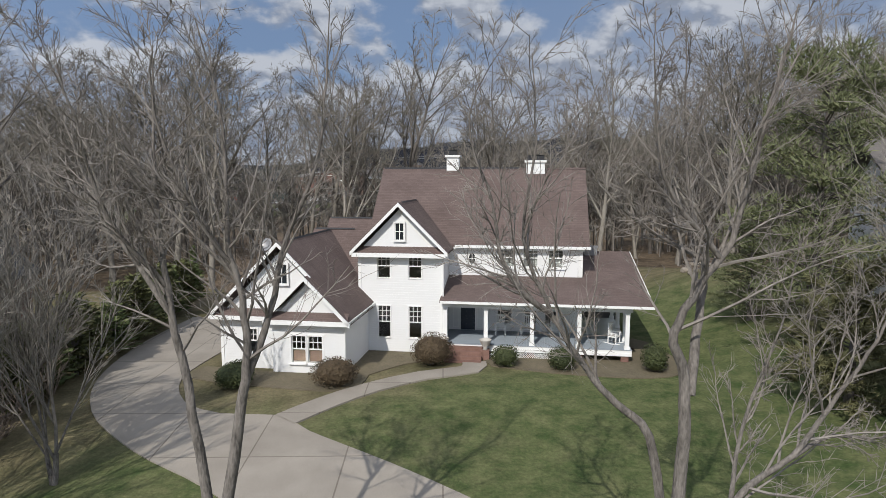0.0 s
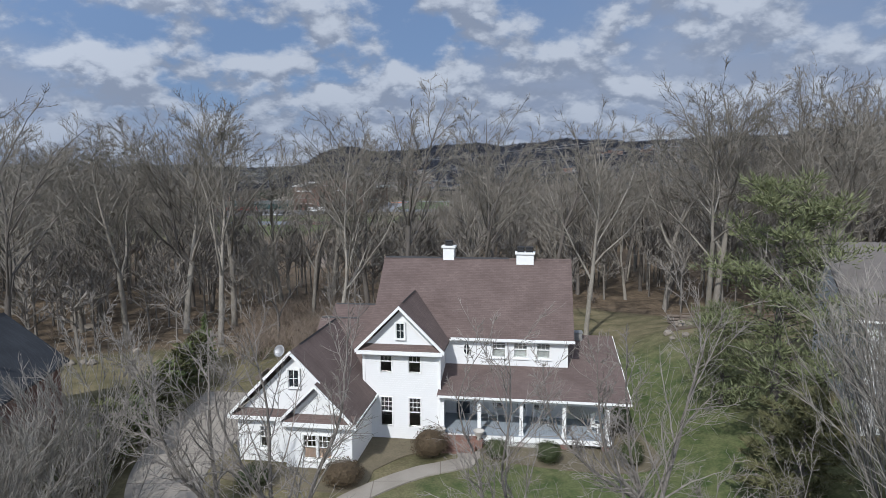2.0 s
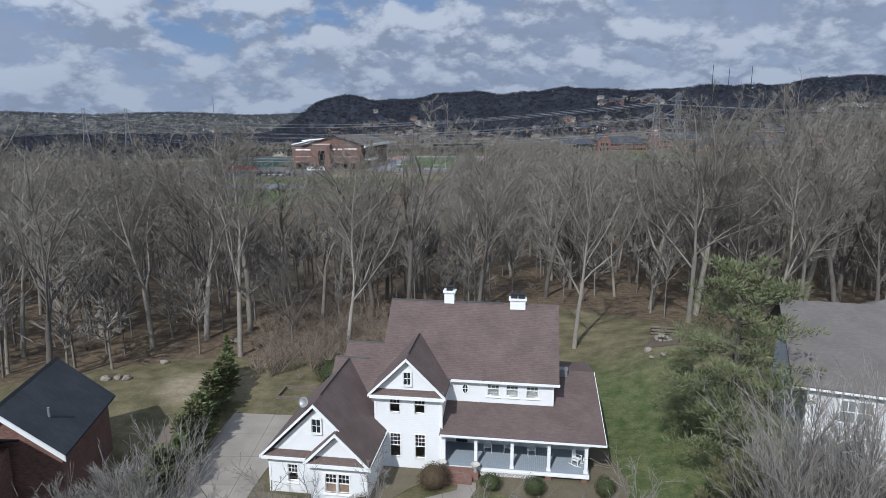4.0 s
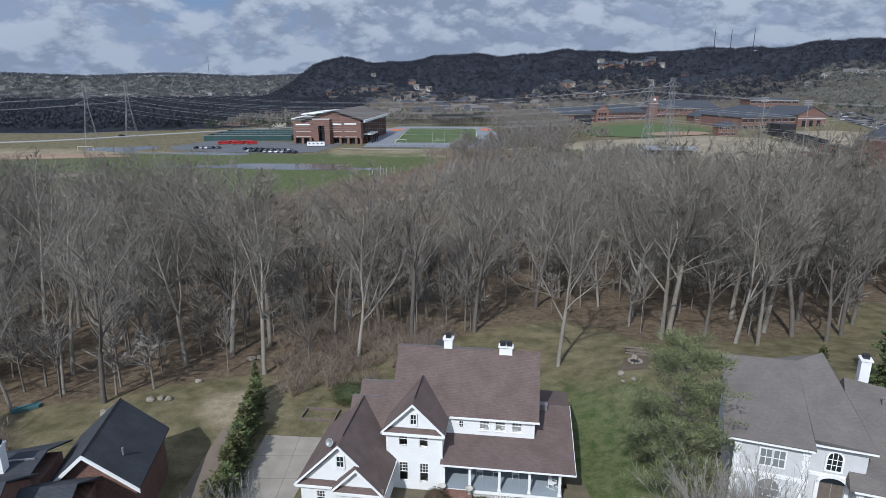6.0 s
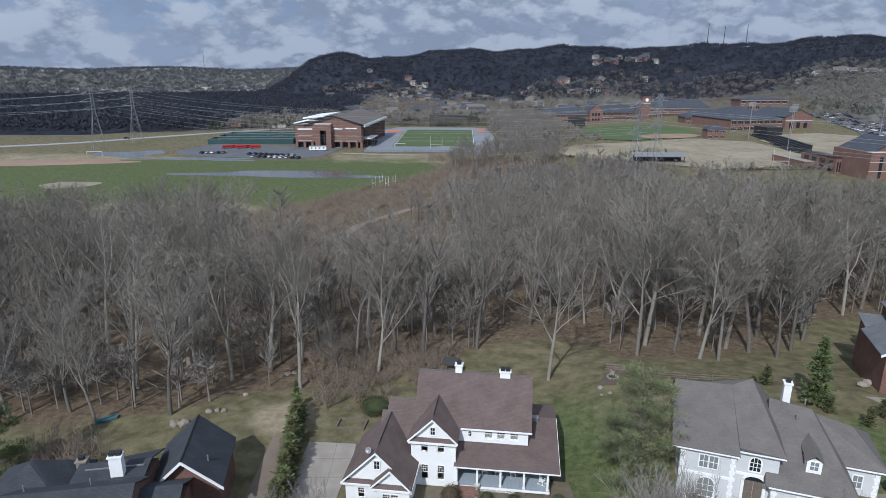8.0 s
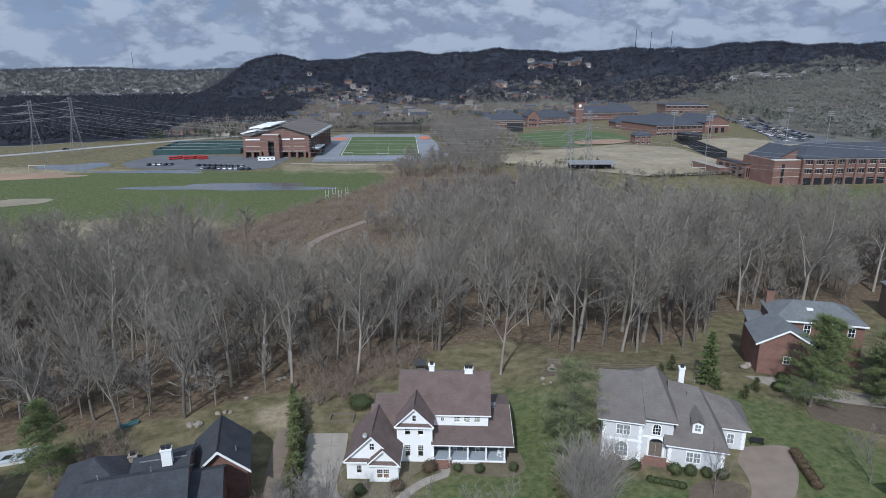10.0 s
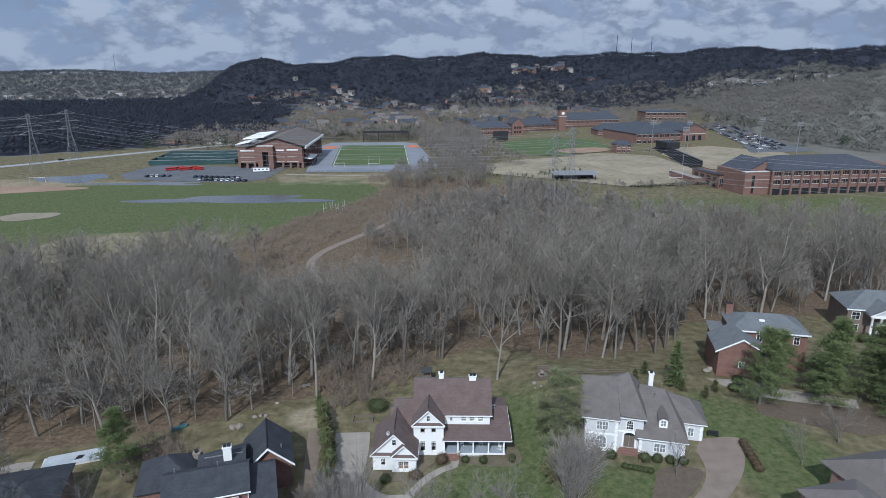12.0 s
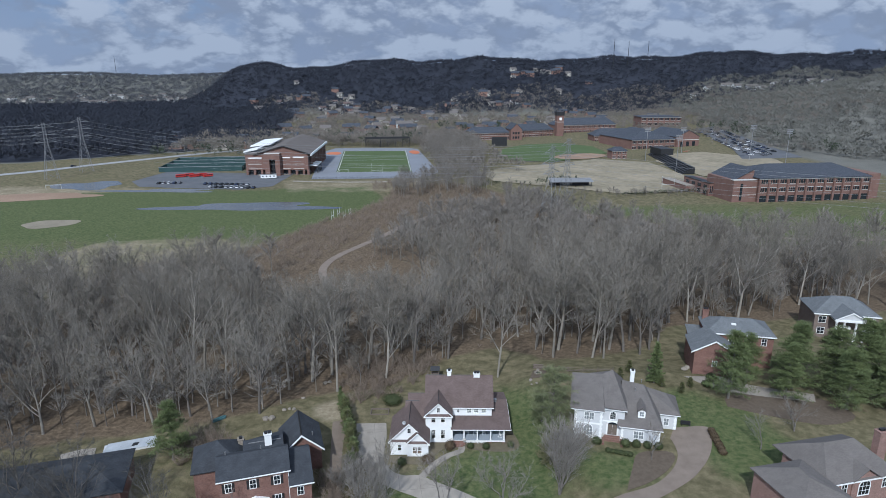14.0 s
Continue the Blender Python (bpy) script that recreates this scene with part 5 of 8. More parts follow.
lawn_tree("garden_tree", 37, -37.5, 15.5, 8.0, 0.10, None, "bare reddish ornamental tree before the brick house", RED_TWIG, fork=0.15, scaffolds=10, subs=7, twigs=9, twig_r=0.012, spread=0.7)
for i, (x, y, h) in enumerate(((-70, 22, 17), (-60, 17, 18), (-52, 25, 9), (-79, 30, 19), (-88, 36, 20), (-66, 12, 17), (-95, 42, 21), (-48, 14, 13), (-100, 30, 20), (-84, 55, 21), (-92, 60, 22), (-74, 13, 15), (-56, 12, 14), (-82, 20, 16), (-90, 24, 17), (-64, 20, 12), (-97, 14, 17), (-70, 7, 14), (-88, 12, 16))):
    wood_tree((i * 3) % 7, x, y, h, i * 47, "bare dark-branched tree beside the low house", 1.4, True)


# ---- neighbouring houses ----
def arch_glass(parent, u, v, w, width, height, glass=None, trim=0.14):
    """A round-headed window."""
    root = new("arched_window")
    root.parent = parent
    root.matrix_basis = pose(u, v, w)
    n = 10
    r = width / 2
    arc = [(r + r * math.cos(math.pi * k / n), 0, height - r + r * math.sin(math.pi * k / n)) for k in range(n + 1)]
    part("pane", Geo().prism([(0, 0, 0), (width, 0, 0)] + arc[0:], (0, -0.02, 0)), glass or FAR_GLASS, root)
    f = Geo()
    R = r + trim
    arc2 = [(r + R * math.cos(math.pi * k / n), 0, height - r + R * math.sin(math.pi * k / n)) for k in range(n + 1)]
    for k in range(n):
        f.prism([arc[k], arc2[k], arc2[k + 1], arc[k + 1]], (0, -0.07, 0))
    f.box(-trim, -0.07, 0, 0, 0, height - r).box(width, -0.07, 0, width + trim, 0, height - r).box(-trim, -0.09, -trim, width + trim, 0, 0)
    part("frame", f, WHITE_TRIM, root)
    b = Geo()
    for i in (1, 2):
        b.box(width * i / 3 - 0.025, -0.04, 0, width * i / 3 + 0.025, -0.02, height - r * 0.15)
    for z in (height * 0.3, height * 0.6):
        b.box(0, -0.042, z - 0.025, width, -0.022, z + 0.025)
    part("sash", b, WHITE_TRIM, root)
    return root


def hip(g, u0, v0, u1, v1, w, peaks, down=0.16):
    """Four slopes from an eave rectangle to one or two peaks (left to right)."""
    a, b, c, d = (u0, v0, w), (u1, v0, w), (u1, v1, w), (u0, v1, w)
    p, q = peaks[0], peaks[-1]
    if p == q:
        for s in ((a, b, p), (b, c, p), (c, d, p), (d, a, p)):
            g.slab(s, down)
    else:
        g.slab((a, b, q, p), down).slab((b, c, q), down).slab((c, d, p, q), down).slab((d, a, p), down)
    return g


def far_window(parent, u, v, w, width, height, name="window", shutters=False, glass=None):
    root = new(name)
    root.parent = parent
    root.matrix_basis = pose(u, v, w)
    part("pane", Geo().box(0, -0.02, 0, width, 0.0, height), glass or FAR_GLASS, root)
    f = Geo().box(-0.1, -0.06, -0.1, 0, 0, height + 0.1).box(width, -0.06, -0.1, width + 0.1, 0, height + 0.1).box(0, -0.06, height, width, 0, height + 0.1).box(0, -0.06, -0.1, width, 0, 0)
    f.box(0, -0.045, height / 2 - 0.03, width, -0.02, height / 2 + 0.03).box(width / 2 - 0.025, -0.043, 0, width / 2 + 0.025, -0.02, height)
    part("frame", f, WHITE_TRIM, root)
    if shutters:
        for x in (-0.5, width + 0.14):
            part("shutter", Geo().box(x, -0.05, -0.05, x + 0.36, 0, height + 0.05), DARK_METAL, root)
    return root


def quoins(parent, u, v, w0, w1, width=0.5):
    k = 0
    w = w0
    while w < w1 - 0.1:
        ww = width if k % 2 else width * 0.65
        part("quoin", Geo().box(u - ww / 2, v - 0.05, w + 0.02, u + ww / 2, v, min(w + 0.36, w1)), WHITE_TRIM, parent)
        w += 0.40
        k += 1


def grey_house():
    H = thing("grey_house", pose(23.3, 27.8, 4.1, 0, 0, -21), "grey stucco house with white quoins and grey hipped roof", "house")
    S = GREY_STUCCO
    part("wall", Geo().box(-1.2, 0.3, -1.2, 3.9, 13.0, 5.9), S, H)
    part("wall", Geo().box(3.9, 1.5, -1.2, 7.8, 13.0, 5.9), S, H)
    part("wall", Geo().box(7.2, 0.6, -1.2, 14.2, 13.0, 3.1), S, H)
    part("wall", Geo().box(14.2, 6.5, -1.2, 17.8, 13.4, 3.3), S, H)
    p, q, k = (-2.1, 8.0, 9.2), (5.6, 9.3, 9.95), (3.6, 8.4, 9.25)
    main = Geo().slab([(-2.1, -0.1, 6.0), (4.1, -0.1, 6.0), k, p]).slab([(4.1, 1.0, 6.3), (8.2, 1.0, 6.0), q, k])
    main.slab([(8.2, 1.0, 6.0), (8.2, 13.4, 6.0), q]).slab([(8.2, 13.4, 6.0), (-2.1, 13.4, 6.0), p, k, q])
    part("gable_wall", Geo().prism([(-1.15, 0.3, 5.9), (-1.15, 13.0, 5.9), (-1.15, 8.0, 8.95)], (0.2, 0, 0)), S, H)
    part("roof", main, GREY_SHINGLE, H)
    part("garage_roof", hip(Geo(), 6.6, 0.15, 14.6, 13.6, 3.25, [(7.5, 9.5, 7.9), (11.6, 9.5, 7.3)]), GREY_SHINGLE, H)
    part("garage_roof", hip(Geo(), 10.5, 6.1, 18.3, 13.8, 3.4, [(11.5, 10.5, 6.6), (15.9, 10.8, 5.4)]), GREY_SHINGLE, H)
    for u0, u1, v, w in ((-2.1, 4.0, -0.16, 5.84), (4.2, 8.2, 0.94, 5.84), (6.9, 14.6, 0.08, 3.08), (14.4, 18.3, 6.02, 3.22)):
        part("gutter", Geo().box(u0, v - 0.04, w - 0.03, u1, v + 0.08, w + 0.08), WHITE_TRIM, H)
    part("belt_course", Geo().box(-1.24, 0.24, 2.95, 3.94, 0.3, 3.25), WHITE_TRIM, H)
    part("belt_course", Geo().box(3.94, 1.44, 3.1, 7.8, 1.5, 3.4), WHITE_TRIM, H)
    part("base_course", Geo().box(-1.24, 0.2, -1.2, 3.94, 0.3, 0.3), WHITE_TRIM, H)
    for u, v, w1 in ((-1.0, 0.3, 5.7), (3.6, 0.3, 5.7), (7.5, 0.6, 3.0), (13.9, 0.6, 3.0), (14.5, 6.5, 3.1), (17.5, 6.5, 3.1)):
        quoins(H, u, v, 0.0, w1)
    for u in (0.6, 1.5):
        far_window(H, u, 0.3, 3.9, 0.75, 1.35, glass=CURTAINED)
    arch_glass(H, 0.65, 0.28, 0.7, 1.5, 2.1, CURTAINED)
    arch_glass(H, 5.25, 1.48, 3.75, 0.95, 1.5)
    for u in (9.6, 10.5):
        far_window(H, u, 0.6, 0.9, 0.75, 1.4, glass=CURTAINED)
    far_window(H, 15.5, 6.5, 0.9, 0.8, 1.4, glass=CURTAINED)
    # entrance
    d = new("entrance_door")
    d.parent = H
    d.matrix_basis = pose(4.95, 1.45, 0.5)
    for i in (0, 1):
        part("leaf", Geo().box(0.03 + i * 0.83, 0, 0, 0.83 + i * 0.83, 0.05, 2.1), OLD_WOOD, d, "dark brown panelled door leaf")
    for u in (-0.28, 1.69):
        part("jamb", Geo().box(u, -0.12, 0, u + 0.28, 0.04, 2.3), WHITE_TRIM, d)
    n = 10
    arc = [(0.845 + 0.85 * math.cos(math.pi * k / n), 0, 2.15 + 0.5 * math.sin(math.pi * k / n)) for k in range(n + 1)]
    arc2 = [(0.845 + 1.12 * math.cos(math.pi * k / n), 0, 2.15 + 0.78 * math.sin(math.pi * k / n)) for k in range(n + 1)]
    fan = Geo()
    for k in range(n):
        fan.prism([arc[k], arc2[k], arc2[k + 1], arc[k + 1]], (0, -0.12, 0))
    part("fanlight_frame", fan, WHITE_TRIM, d)
    part("fanlight", Geo().prism(arc, (0, -0.02, 0)), FAR_GLASS, d)
    st = new("brick_steps")
    st.parent = H
    for s in range(5):
        part("step", Geo().box(4.3, 1.4 - (s + 1) * 0.55, -1.0, 7.2, 1.4 - s * 0.55, 0.42 - s * 0.15), STEP_BRICK, st)
    for u in (3.95, 7.25):
        part("step_wall", Geo().box(u, -1.6, -1.0, u + 0.35, 1.4, 0.4), STEP_BRICK, st)
    # dormers
    for u, v in ((10.2, 2.2),):
        dm = new("dormer")
        dm.parent = H
        dm.matrix_basis = pose(u, v, 4.35)
        part("wall", Geo().box(0, 0, -0.4, 1.3, 2.6, 1.3), WHITE_TRIM, dm)
        part("roof", Geo().slab([(-0.15, -0.2, 1.25), (0.65, -0.2, 1.95), (0.65, 4.0, 1.95), (-0.15, 2.6, 1.25)], 0.1).slab([(0.65, -0.2, 1.95), (1.45, -0.2, 1.25), (1.45, 2.6, 1.25), (0.65, 4.0, 1.95)], 0.1), GREY_SHINGLE, dm)
        far_window(dm, 0.3, 0, 0.25, 0.7, 0.9, glass=CURTAINED)
    pot_chimney(H, 9.6, 12.3, 4.0, 8.6, 0.75, 0.9, WHITE_TRIM)
    for u, v in ((11.3, 11.2), (9.9, 7.5)):
        part("roof_vent", Geo().lathe([(0.07, 0), (0.07, 0.5), (0.12, 0.5), (0.12, 0.6)], u, v, 6.9, 8), GALVANISED, H)
    for u in (3.9, 7.5):
        ur = thing("stone_urn", H.matrix_basis @ pose(u + 0.15, 0.6, 0.4), "pale stone urn beside the entrance steps", "urn")
        part("bowl", Geo().lathe([(0.12, 0), (0.08, 0.15), (0.28, 0.3), (0.34, 0.5), (0.30, 0.5)], n=12), TERRACOTTA, ur, smooth=True)
        part("foot", Geo().box(-0.16, -0.16, -0.02, 0.16, 0.16, 0.02), TERRACOTTA, ur)


grey_house()


def left_brick_house():
    H = thing("brick_house", pose(-28.5, 19.3, 1.0, 0, 0, 9), "red brick house with charcoal shingle roofs and white chimney", "house")
    B, R = RED_BRICK, DARK_SHINGLE
    part("wall", Geo().box(-10.8, 0.4, -1, -0.3, 7.2, 7.2), B, H)
    part("roof", Geo().slab([(-11.2, -0.05, 7.35), (0.1, -0.05, 7.35), (0.1, 3.7, 9.4), (-11.2, 3.7, 9.4)]).slab([(-11.2, 3.7, 9.4), (0.1, 3.7, 9.4), (0.1, 7.6, 7.3), (-11.2, 7.6, 7.3)]), R, H)
    part("gutter", Geo().box(-11.2, -0.15, 7.12, 0.15, -0.03, 7.28), WHITE_TRIM, H)
    part("gable_wall", Geo().prism([(-0.35, 0.4, 7.2), (-0.35, 7.2, 7.2), (-0.35, 3.7, 9.2)], (0.2, 0, 0)), B, H)
    part("downpipe", Geo().tube([(-0.25, 0.34, 0), (-0.25, 0.34, 7.1)], [0.06, 0.06], 6), WHITE_TRIM, H)
    for u in (-9.9, -6.2, -2.5):
        far_window(H, u, 0.4, 4.9, 0.9, 1.5, shutters=True)
        if u != -6.2:
            far_window(H, u, 0.4, 1.3, 0.9, 1.6, shutters=True)
    po = new("portico")
    po.parent = H
    part("pediment", Geo().prism([(-7.6, -0.9, 2.7), (-3.4, -0.9, 2.7), (-5.5, -0.9, 3.4)], (0, 1.3, 0)), WHITE_TRIM, po)
    part("entablature", Geo().box(-7.6, -0.9, 2.45, -3.4, 0.4, 2.7), WHITE_TRIM, po)
    for u in (-7.3, -3.7):
        part("column", Geo().lathe([(0.16, 0), (0.14, 2.45)], u, -0.7, 0, 10), WHITE_TRIM, po, smooth=True)
    part("door", Geo().box(-6.0, 0.35, 0.1, -5.0, 0.4, 2.3), DOOR_PAINT, po)
    part("wall", Geo().box(-0.2, -0.9, -1, 3.2, 8.8, 5.2), B, H)
    part("roof", Geo().slab([(-0.3, -1.5, 5.4), (3.6, -1.5, 5.4), (3.6, 5.4, 7.6), (-0.3, 5.4, 7.6)]).slab([(-0.3, 5.4, 7.6), (3.6, 5.4, 7.6), (3.6, 9.4, 5.4), (-0.3, 9.4, 5.4)]), R, H)
    part("gutter", Geo().box(-0.2, -1.62, 5.2, 3.65, -1.5, 5.36), WHITE_TRIM, H)
    far_window(H, 1.0, -0.9, 3.1, 0.9, 1.4)
    part("wall", Geo().box(-0.8, 9.3, -1, 5.9, 17.2, 4.2), B, H)
    gable(H, -0.9, 6.0, 9.3, 4.2, 3.0, 0.2, B)
    part("roof", Geo().slab([(-1.15, 8.7, 4.4), (2.6, 8.7, 7.75), (2.6, 17.6, 7.75), (-1.15, 17.6, 4.4)]).slab([(2.6, 8.7, 7.75), (6.35, 8.7, 4.4), (6.35, 17.6, 4.4), (2.6, 17.6, 7.75)]), R, H)
    part("ridge_cap", Geo().prism([(2.46, 8.68, 7.64), (2.6, 8.68, 7.8), (2.74, 8.68, 7.64)], (0, 8.9, 0)), DARK_METAL, H)
    rake(H, (-1.15, 8.62, 4.4), (2.6, 8.62, 7.78), 0.35)
    rake(H, (6.4, 8.62, 4.38), (2.6, 8.62, 7.78), 0.35)
    part("roof", Geo().slab([(-7.2, 7.0, 7.2), (-0.5, 7.0, 7.2), (-0.5, 10.5, 7.45), (-7.2, 10.5, 7.45)]).slab([(-7.2, 10.5, 7.45), (-0.5, 10.5, 7.45), (-0.5, 14.6, 5.8), (-7.2, 13.0, 5.8)]), R, H)
    part("wall", Geo().box(-7.0, 7.2, -1, -0.7, 13.0, 5.7), B, H)
    part("roof", hip(Geo(), -15.5, 5.8, -7.0, 14.0, 5.6, [(-11.2, 9.7, 8.6), (-11.1, 10.2, 8.6)]), R, H)
    part("wall", Geo().box(-15.1, 6.2, -1, -7.2, 13.6, 5.5), B, H)
    part("trim_strip", Geo().box(-6.3, 9.3, 7.38, -0.9, 9.42, 7.5), GALVANISED, H)
    pot_chimney(H, -3.0, 8.4, 6.8, 9.3, 1.15, 0.85, WHITE_TRIM)
    pot_chimney(H, -7.6, 12.0, 3.0, 6.9, 0.9, 0.9, STONE)
    for u, v, w in ((-4.2, 5.3, 8.5), (4.6, 11.2, 5.9), (-9.8, 5.4, 8.4)):
        part("roof_vent", Geo().lathe([(0.09, 0), (0.09, 0.7)], u, v, w, 8), GALVANISED, H)


left_brick_house()


def right_brick_house():
    H = thing("brick_house", pose(57.5, 48.6, 4.0, 0, 0, -20), "red brick house with slate-grey roof and white trim", "house")
    B, R = RED_BRICK, BLUE_SHINGLE
    part("wall", Geo().box(0, 0, -2.5, 8.4, 9, 5.9), B, H)
    gable(H, 0, 8.4, 0, 5.9, 2.5, 0.25, B)
    part("roof", Geo().slab([(-0.7, -0.4, 5.75), (4.2, -0.4, 8.6), (4.2, 9, 8.6), (-0.7, 9, 5.75)]).slab([(4.2, -0.4, 8.6), (9.1, -0.4, 5.75), (9.1, 9, 5.75), (4.2, 9, 8.6)]), R, H)
    rake(H, (-0.75, -0.46, 5.74), (4.2, -0.46, 8.62), 0.32)
    rake(H, (9.15, -0.46, 5.74), (4.2, -0.46, 8.62), 0.32)
    far_window(H, 4.0, 0, 2.4, 0.9, 1.2)
    part("wall", Geo().box(3.6, 6.5, -2.5, 18, 15.5, 7.9), B, H)
    part("roof", hip(Geo(), 3.2, 6.0, 18.4, 16, 8.0, [(7.5, 11, 10.3), (14, 11, 10.3)]), R, H)
    part("cornice", Geo().box(3.2, 5.9, 7.7, 18.4, 6.02, 7.98), WHITE_TRIM, H)
    part("wall", Geo().box(0.6, 7.5, -2.5, 3.6, 14, 5.3), B, H)
    part("roof", Geo().slab([(0.1, 7.2, 5.4), (3.7, 7.2, 5.4), (3.7, 14.4, 6.4), (0.1, 14.4, 6.4)]), R, H)
    pot_chimney(H, 4.4, 14, 5, 10.6, 1.3, 0.8, B)
    part("skylight", Geo().box(9.2, 8.6, 9.0, 10.2, 9.6, 9.5), WHITE_TRIM, H)
    for u in (5, 8.5, 12, 15.5):
        far_window(H, u, 6.5, 5.6, 1.0, 1.6)


right_brick_house()


def columned_house():
    H = thing("columned_house", pose(106.8, 65.1, 1.4, 0, 0, -20), "brown brick house with white columned portico and slate roof", "house")
    part("wall", Geo().box(-3.6, 3.8, -2, 11.8, 15, 6.4), TAN_BRICK, H)
    part("roof", hip(Geo(), -4.1, 3.4, 12.2, 15.5, 6.5, [(1.8, 9.4, 9.8), (6.5, 9.4, 9.8)]), BLUE_SHINGLE, H)
    part("cornice", Geo().box(-4.1, 3.3, 6.2, 12.2, 3.45, 6.5), WHITE_TRIM, H)
    po = new("portico")
    po.parent = H
    part("entablature", Geo().box(0, 0, 5.7, 7.6, 3.8, 6.3), WHITE_TRIM, po)
    part("pediment", Geo().prism([(0, 0.15, 6.3), (7.6, 0.15, 6.3), (3.8, 0.15, 8.3)], (0, 0.25, 0)), GREY_STUCCO, po)
    part("portico_roof", Geo().slab([(-0.3, -0.2, 6.3), (3.8, -0.2, 8.55), (3.8, 7.5, 8.55), (-0.3, 4.5, 6.3)], 0.25).slab([(3.8, -0.2, 8.55), (7.9, -0.2, 6.3), (7.9, 4.5, 6.3), (3.8, 7.5, 8.55)], 0.25), BLUE_SHINGLE, po)
    rake(po, (-0.35, -0.26, 6.25), (3.8, -0.26, 8.52), 0.3)
    rake(po, (7.95, -0.26, 6.25), (3.8, -0.26, 8.52), 0.3)
    for u in (0.5, 2.4, 5.2, 7.1):
        part("column", Geo().lathe([(0.42, -0.6), (0.42, -0.1), (0.32, 0), (0.27, 5.3), (0.4, 5.45), (0.4, 5.7)], u, 0.5, 0, 12), WHITE_TRIM, po, smooth=True)
    part("floor", Geo().box(0, 0, -1, 7.6, 3.8, -0.05), CONCRETE, po)
    part("balcony", Geo().box(2.6, 2.6, 2.8, 5.0, 3.8, 3.4), WHITE_TRIM, po)
    part("door", Geo().box(3.2, 3.7, 0, 4.5, 3.8, 2.4), WHITE_TRIM, po)
    for u in (-2.6, 9.2):
        for w in (0.7, 3.9):
            far_window(H, u, 3.8, w, 1.7, 1.7)
    ribbon("front_walk", [(109.8, 63), (110.5, 58), (109, 54), (111, 49)], 2.4, CONCRETE, "pale concrete walk to the portico", "path", 0.08)


columned_house()


def lower_brick_house():
    H = thing("brick_house", pose(46.2, 6, 4.1, 0, 0, 5), "pinkish brick house with grey roof and arched window", "house")
    B, R = PINK_BRICK, GREY_SHINGLE
    part("wall", Geo().box(-1.8, -8, -1, 7, 1.8, 5.4), B, H)
    part("roof", hip(Geo(), -2.3, -8.5, 7.4, 2.3, 5.4, [(2.4, -4.2, 7.4), (2.8, -1.8, 7.4)]), R, H)
    part("wall", Geo().box(6.8, -3.4, -1, 20, 5.5, 4.9), B, H)
    part("roof", hip(Geo(), 6.4, -3.9, 20.4, 7.5, 4.9, [(10.6, 1.8, 8.3), (16.4, 1.8, 8.3)]), R, H)
    part("gutter", Geo().box(6.4, -4.0, 4.7, 20.4, -3.88, 4.9), WHITE_TRIM, H)
    gable(H, 11.6, 16.2, -3.6, 4.9, 1.7, 0.3, B)
    part("wall", Geo().box(11.6, -3.6, -1, 16.2, -3.4, 4.9), B, H)
    part("roof", Geo().slab([(11.2, -4.0, 4.9), (13.9, -4.0, 6.8), (13.9, 0.2, 6.8), (11.2, -2.4, 4.9)]).slab([(13.9, -4.0, 6.8), (16.6, -4.0, 4.9), (16.6, -2.4, 4.9), (13.9, 0.2, 6.8)]), R, H)
    arch_glass(H, 12.9, -3.62, 2.0, 2.0, 2.6)
    for u in (8.0, 9.8, 17.6):
        far_window(H, u, -3.4, 2.6, 0.95, 1.8)
    pot_chimney(H, 21.0, 1.0, -1, 9.4, 1.8, 1.2, B)


lower_brick_house()

dark_house = thing("brick_house", pose(-84, 17, 1.0, 0, 0, 9), "low house with broad dark roof half hidden by trees", "house")
part("wall", Geo().box(0.4, 0.4, -1, 29, 12, 4.2), RED_BRICK, dark_house)
part("roof", hip(Geo(), 0, 0, 29.5, 12.5, 4.3, [(6, 6.2, 7.0), (23.5, 6.2, 7.0)]), DARK_SHINGLE, dark_house)


# ---- drives and garden ground of the neighbours ----
sheet("neighbour_drive", smooth_line([(42.2, 28.2), (48.6, 27.6), (47.2, 23.5), (44.6, 19.6), (41.0, 16.0), (36.0, 12.4), (27.0, 8.5), (20, 7.5)], 1.0) + smooth_line([(19, 10.2), (25.2, 11.4), (31, 13.0), (35.8, 16.4), (38.6, 20.0), (39.6, 23.2), (39.8, 25.0)], 1.0), AGGREGATE, "tan aggregate driveway curving past mulch beds", "driveway")
sheet("mulch_bed", smooth_line([(25.5, 12.0), (29, 17.6), (32, 21.5), (37.2, 21.3), (37.8, 19.4), (34.5, 16.0), (30, 13.4), (25.5, 12.0)], 1.2)[:-1], MULCH, "dark mulch bed with bare saplings", "flower bed", 0.08)
sheet("leaf_bed", smooth_line([(57, 34), (64, 29), (72, 25), (80, 27), (78, 34), (68, 38), (60, 39), (57, 34)], 2.0)[:-1], MULCH, "rusty pine straw bed below evergreens", "flower bed", 0.08)
sheet("brick_house_drive", smooth_line([(55, 47.5), (59, 41), (66, 37), (76, 33)], 1.5) + smooth_line([(78, 36), (68, 41), (64, 44.5), (63, 46)], 1.5), CONCRETE, "pale concrete drive in front of the brick house", "driveway", 0.09)
sheet("dirt_drive", smooth_line([(-23.0, 20.5), (-22.9, 30), (-22.8, 44.6)], 2.0) + smooth_line([(-19.9, 45), (-20.6, 36), (-20.8, 28), (-20.8, 20.5)], 2.0), DIRT, "bare brown gravel drive beside the brick house", "driveway", 0.05)
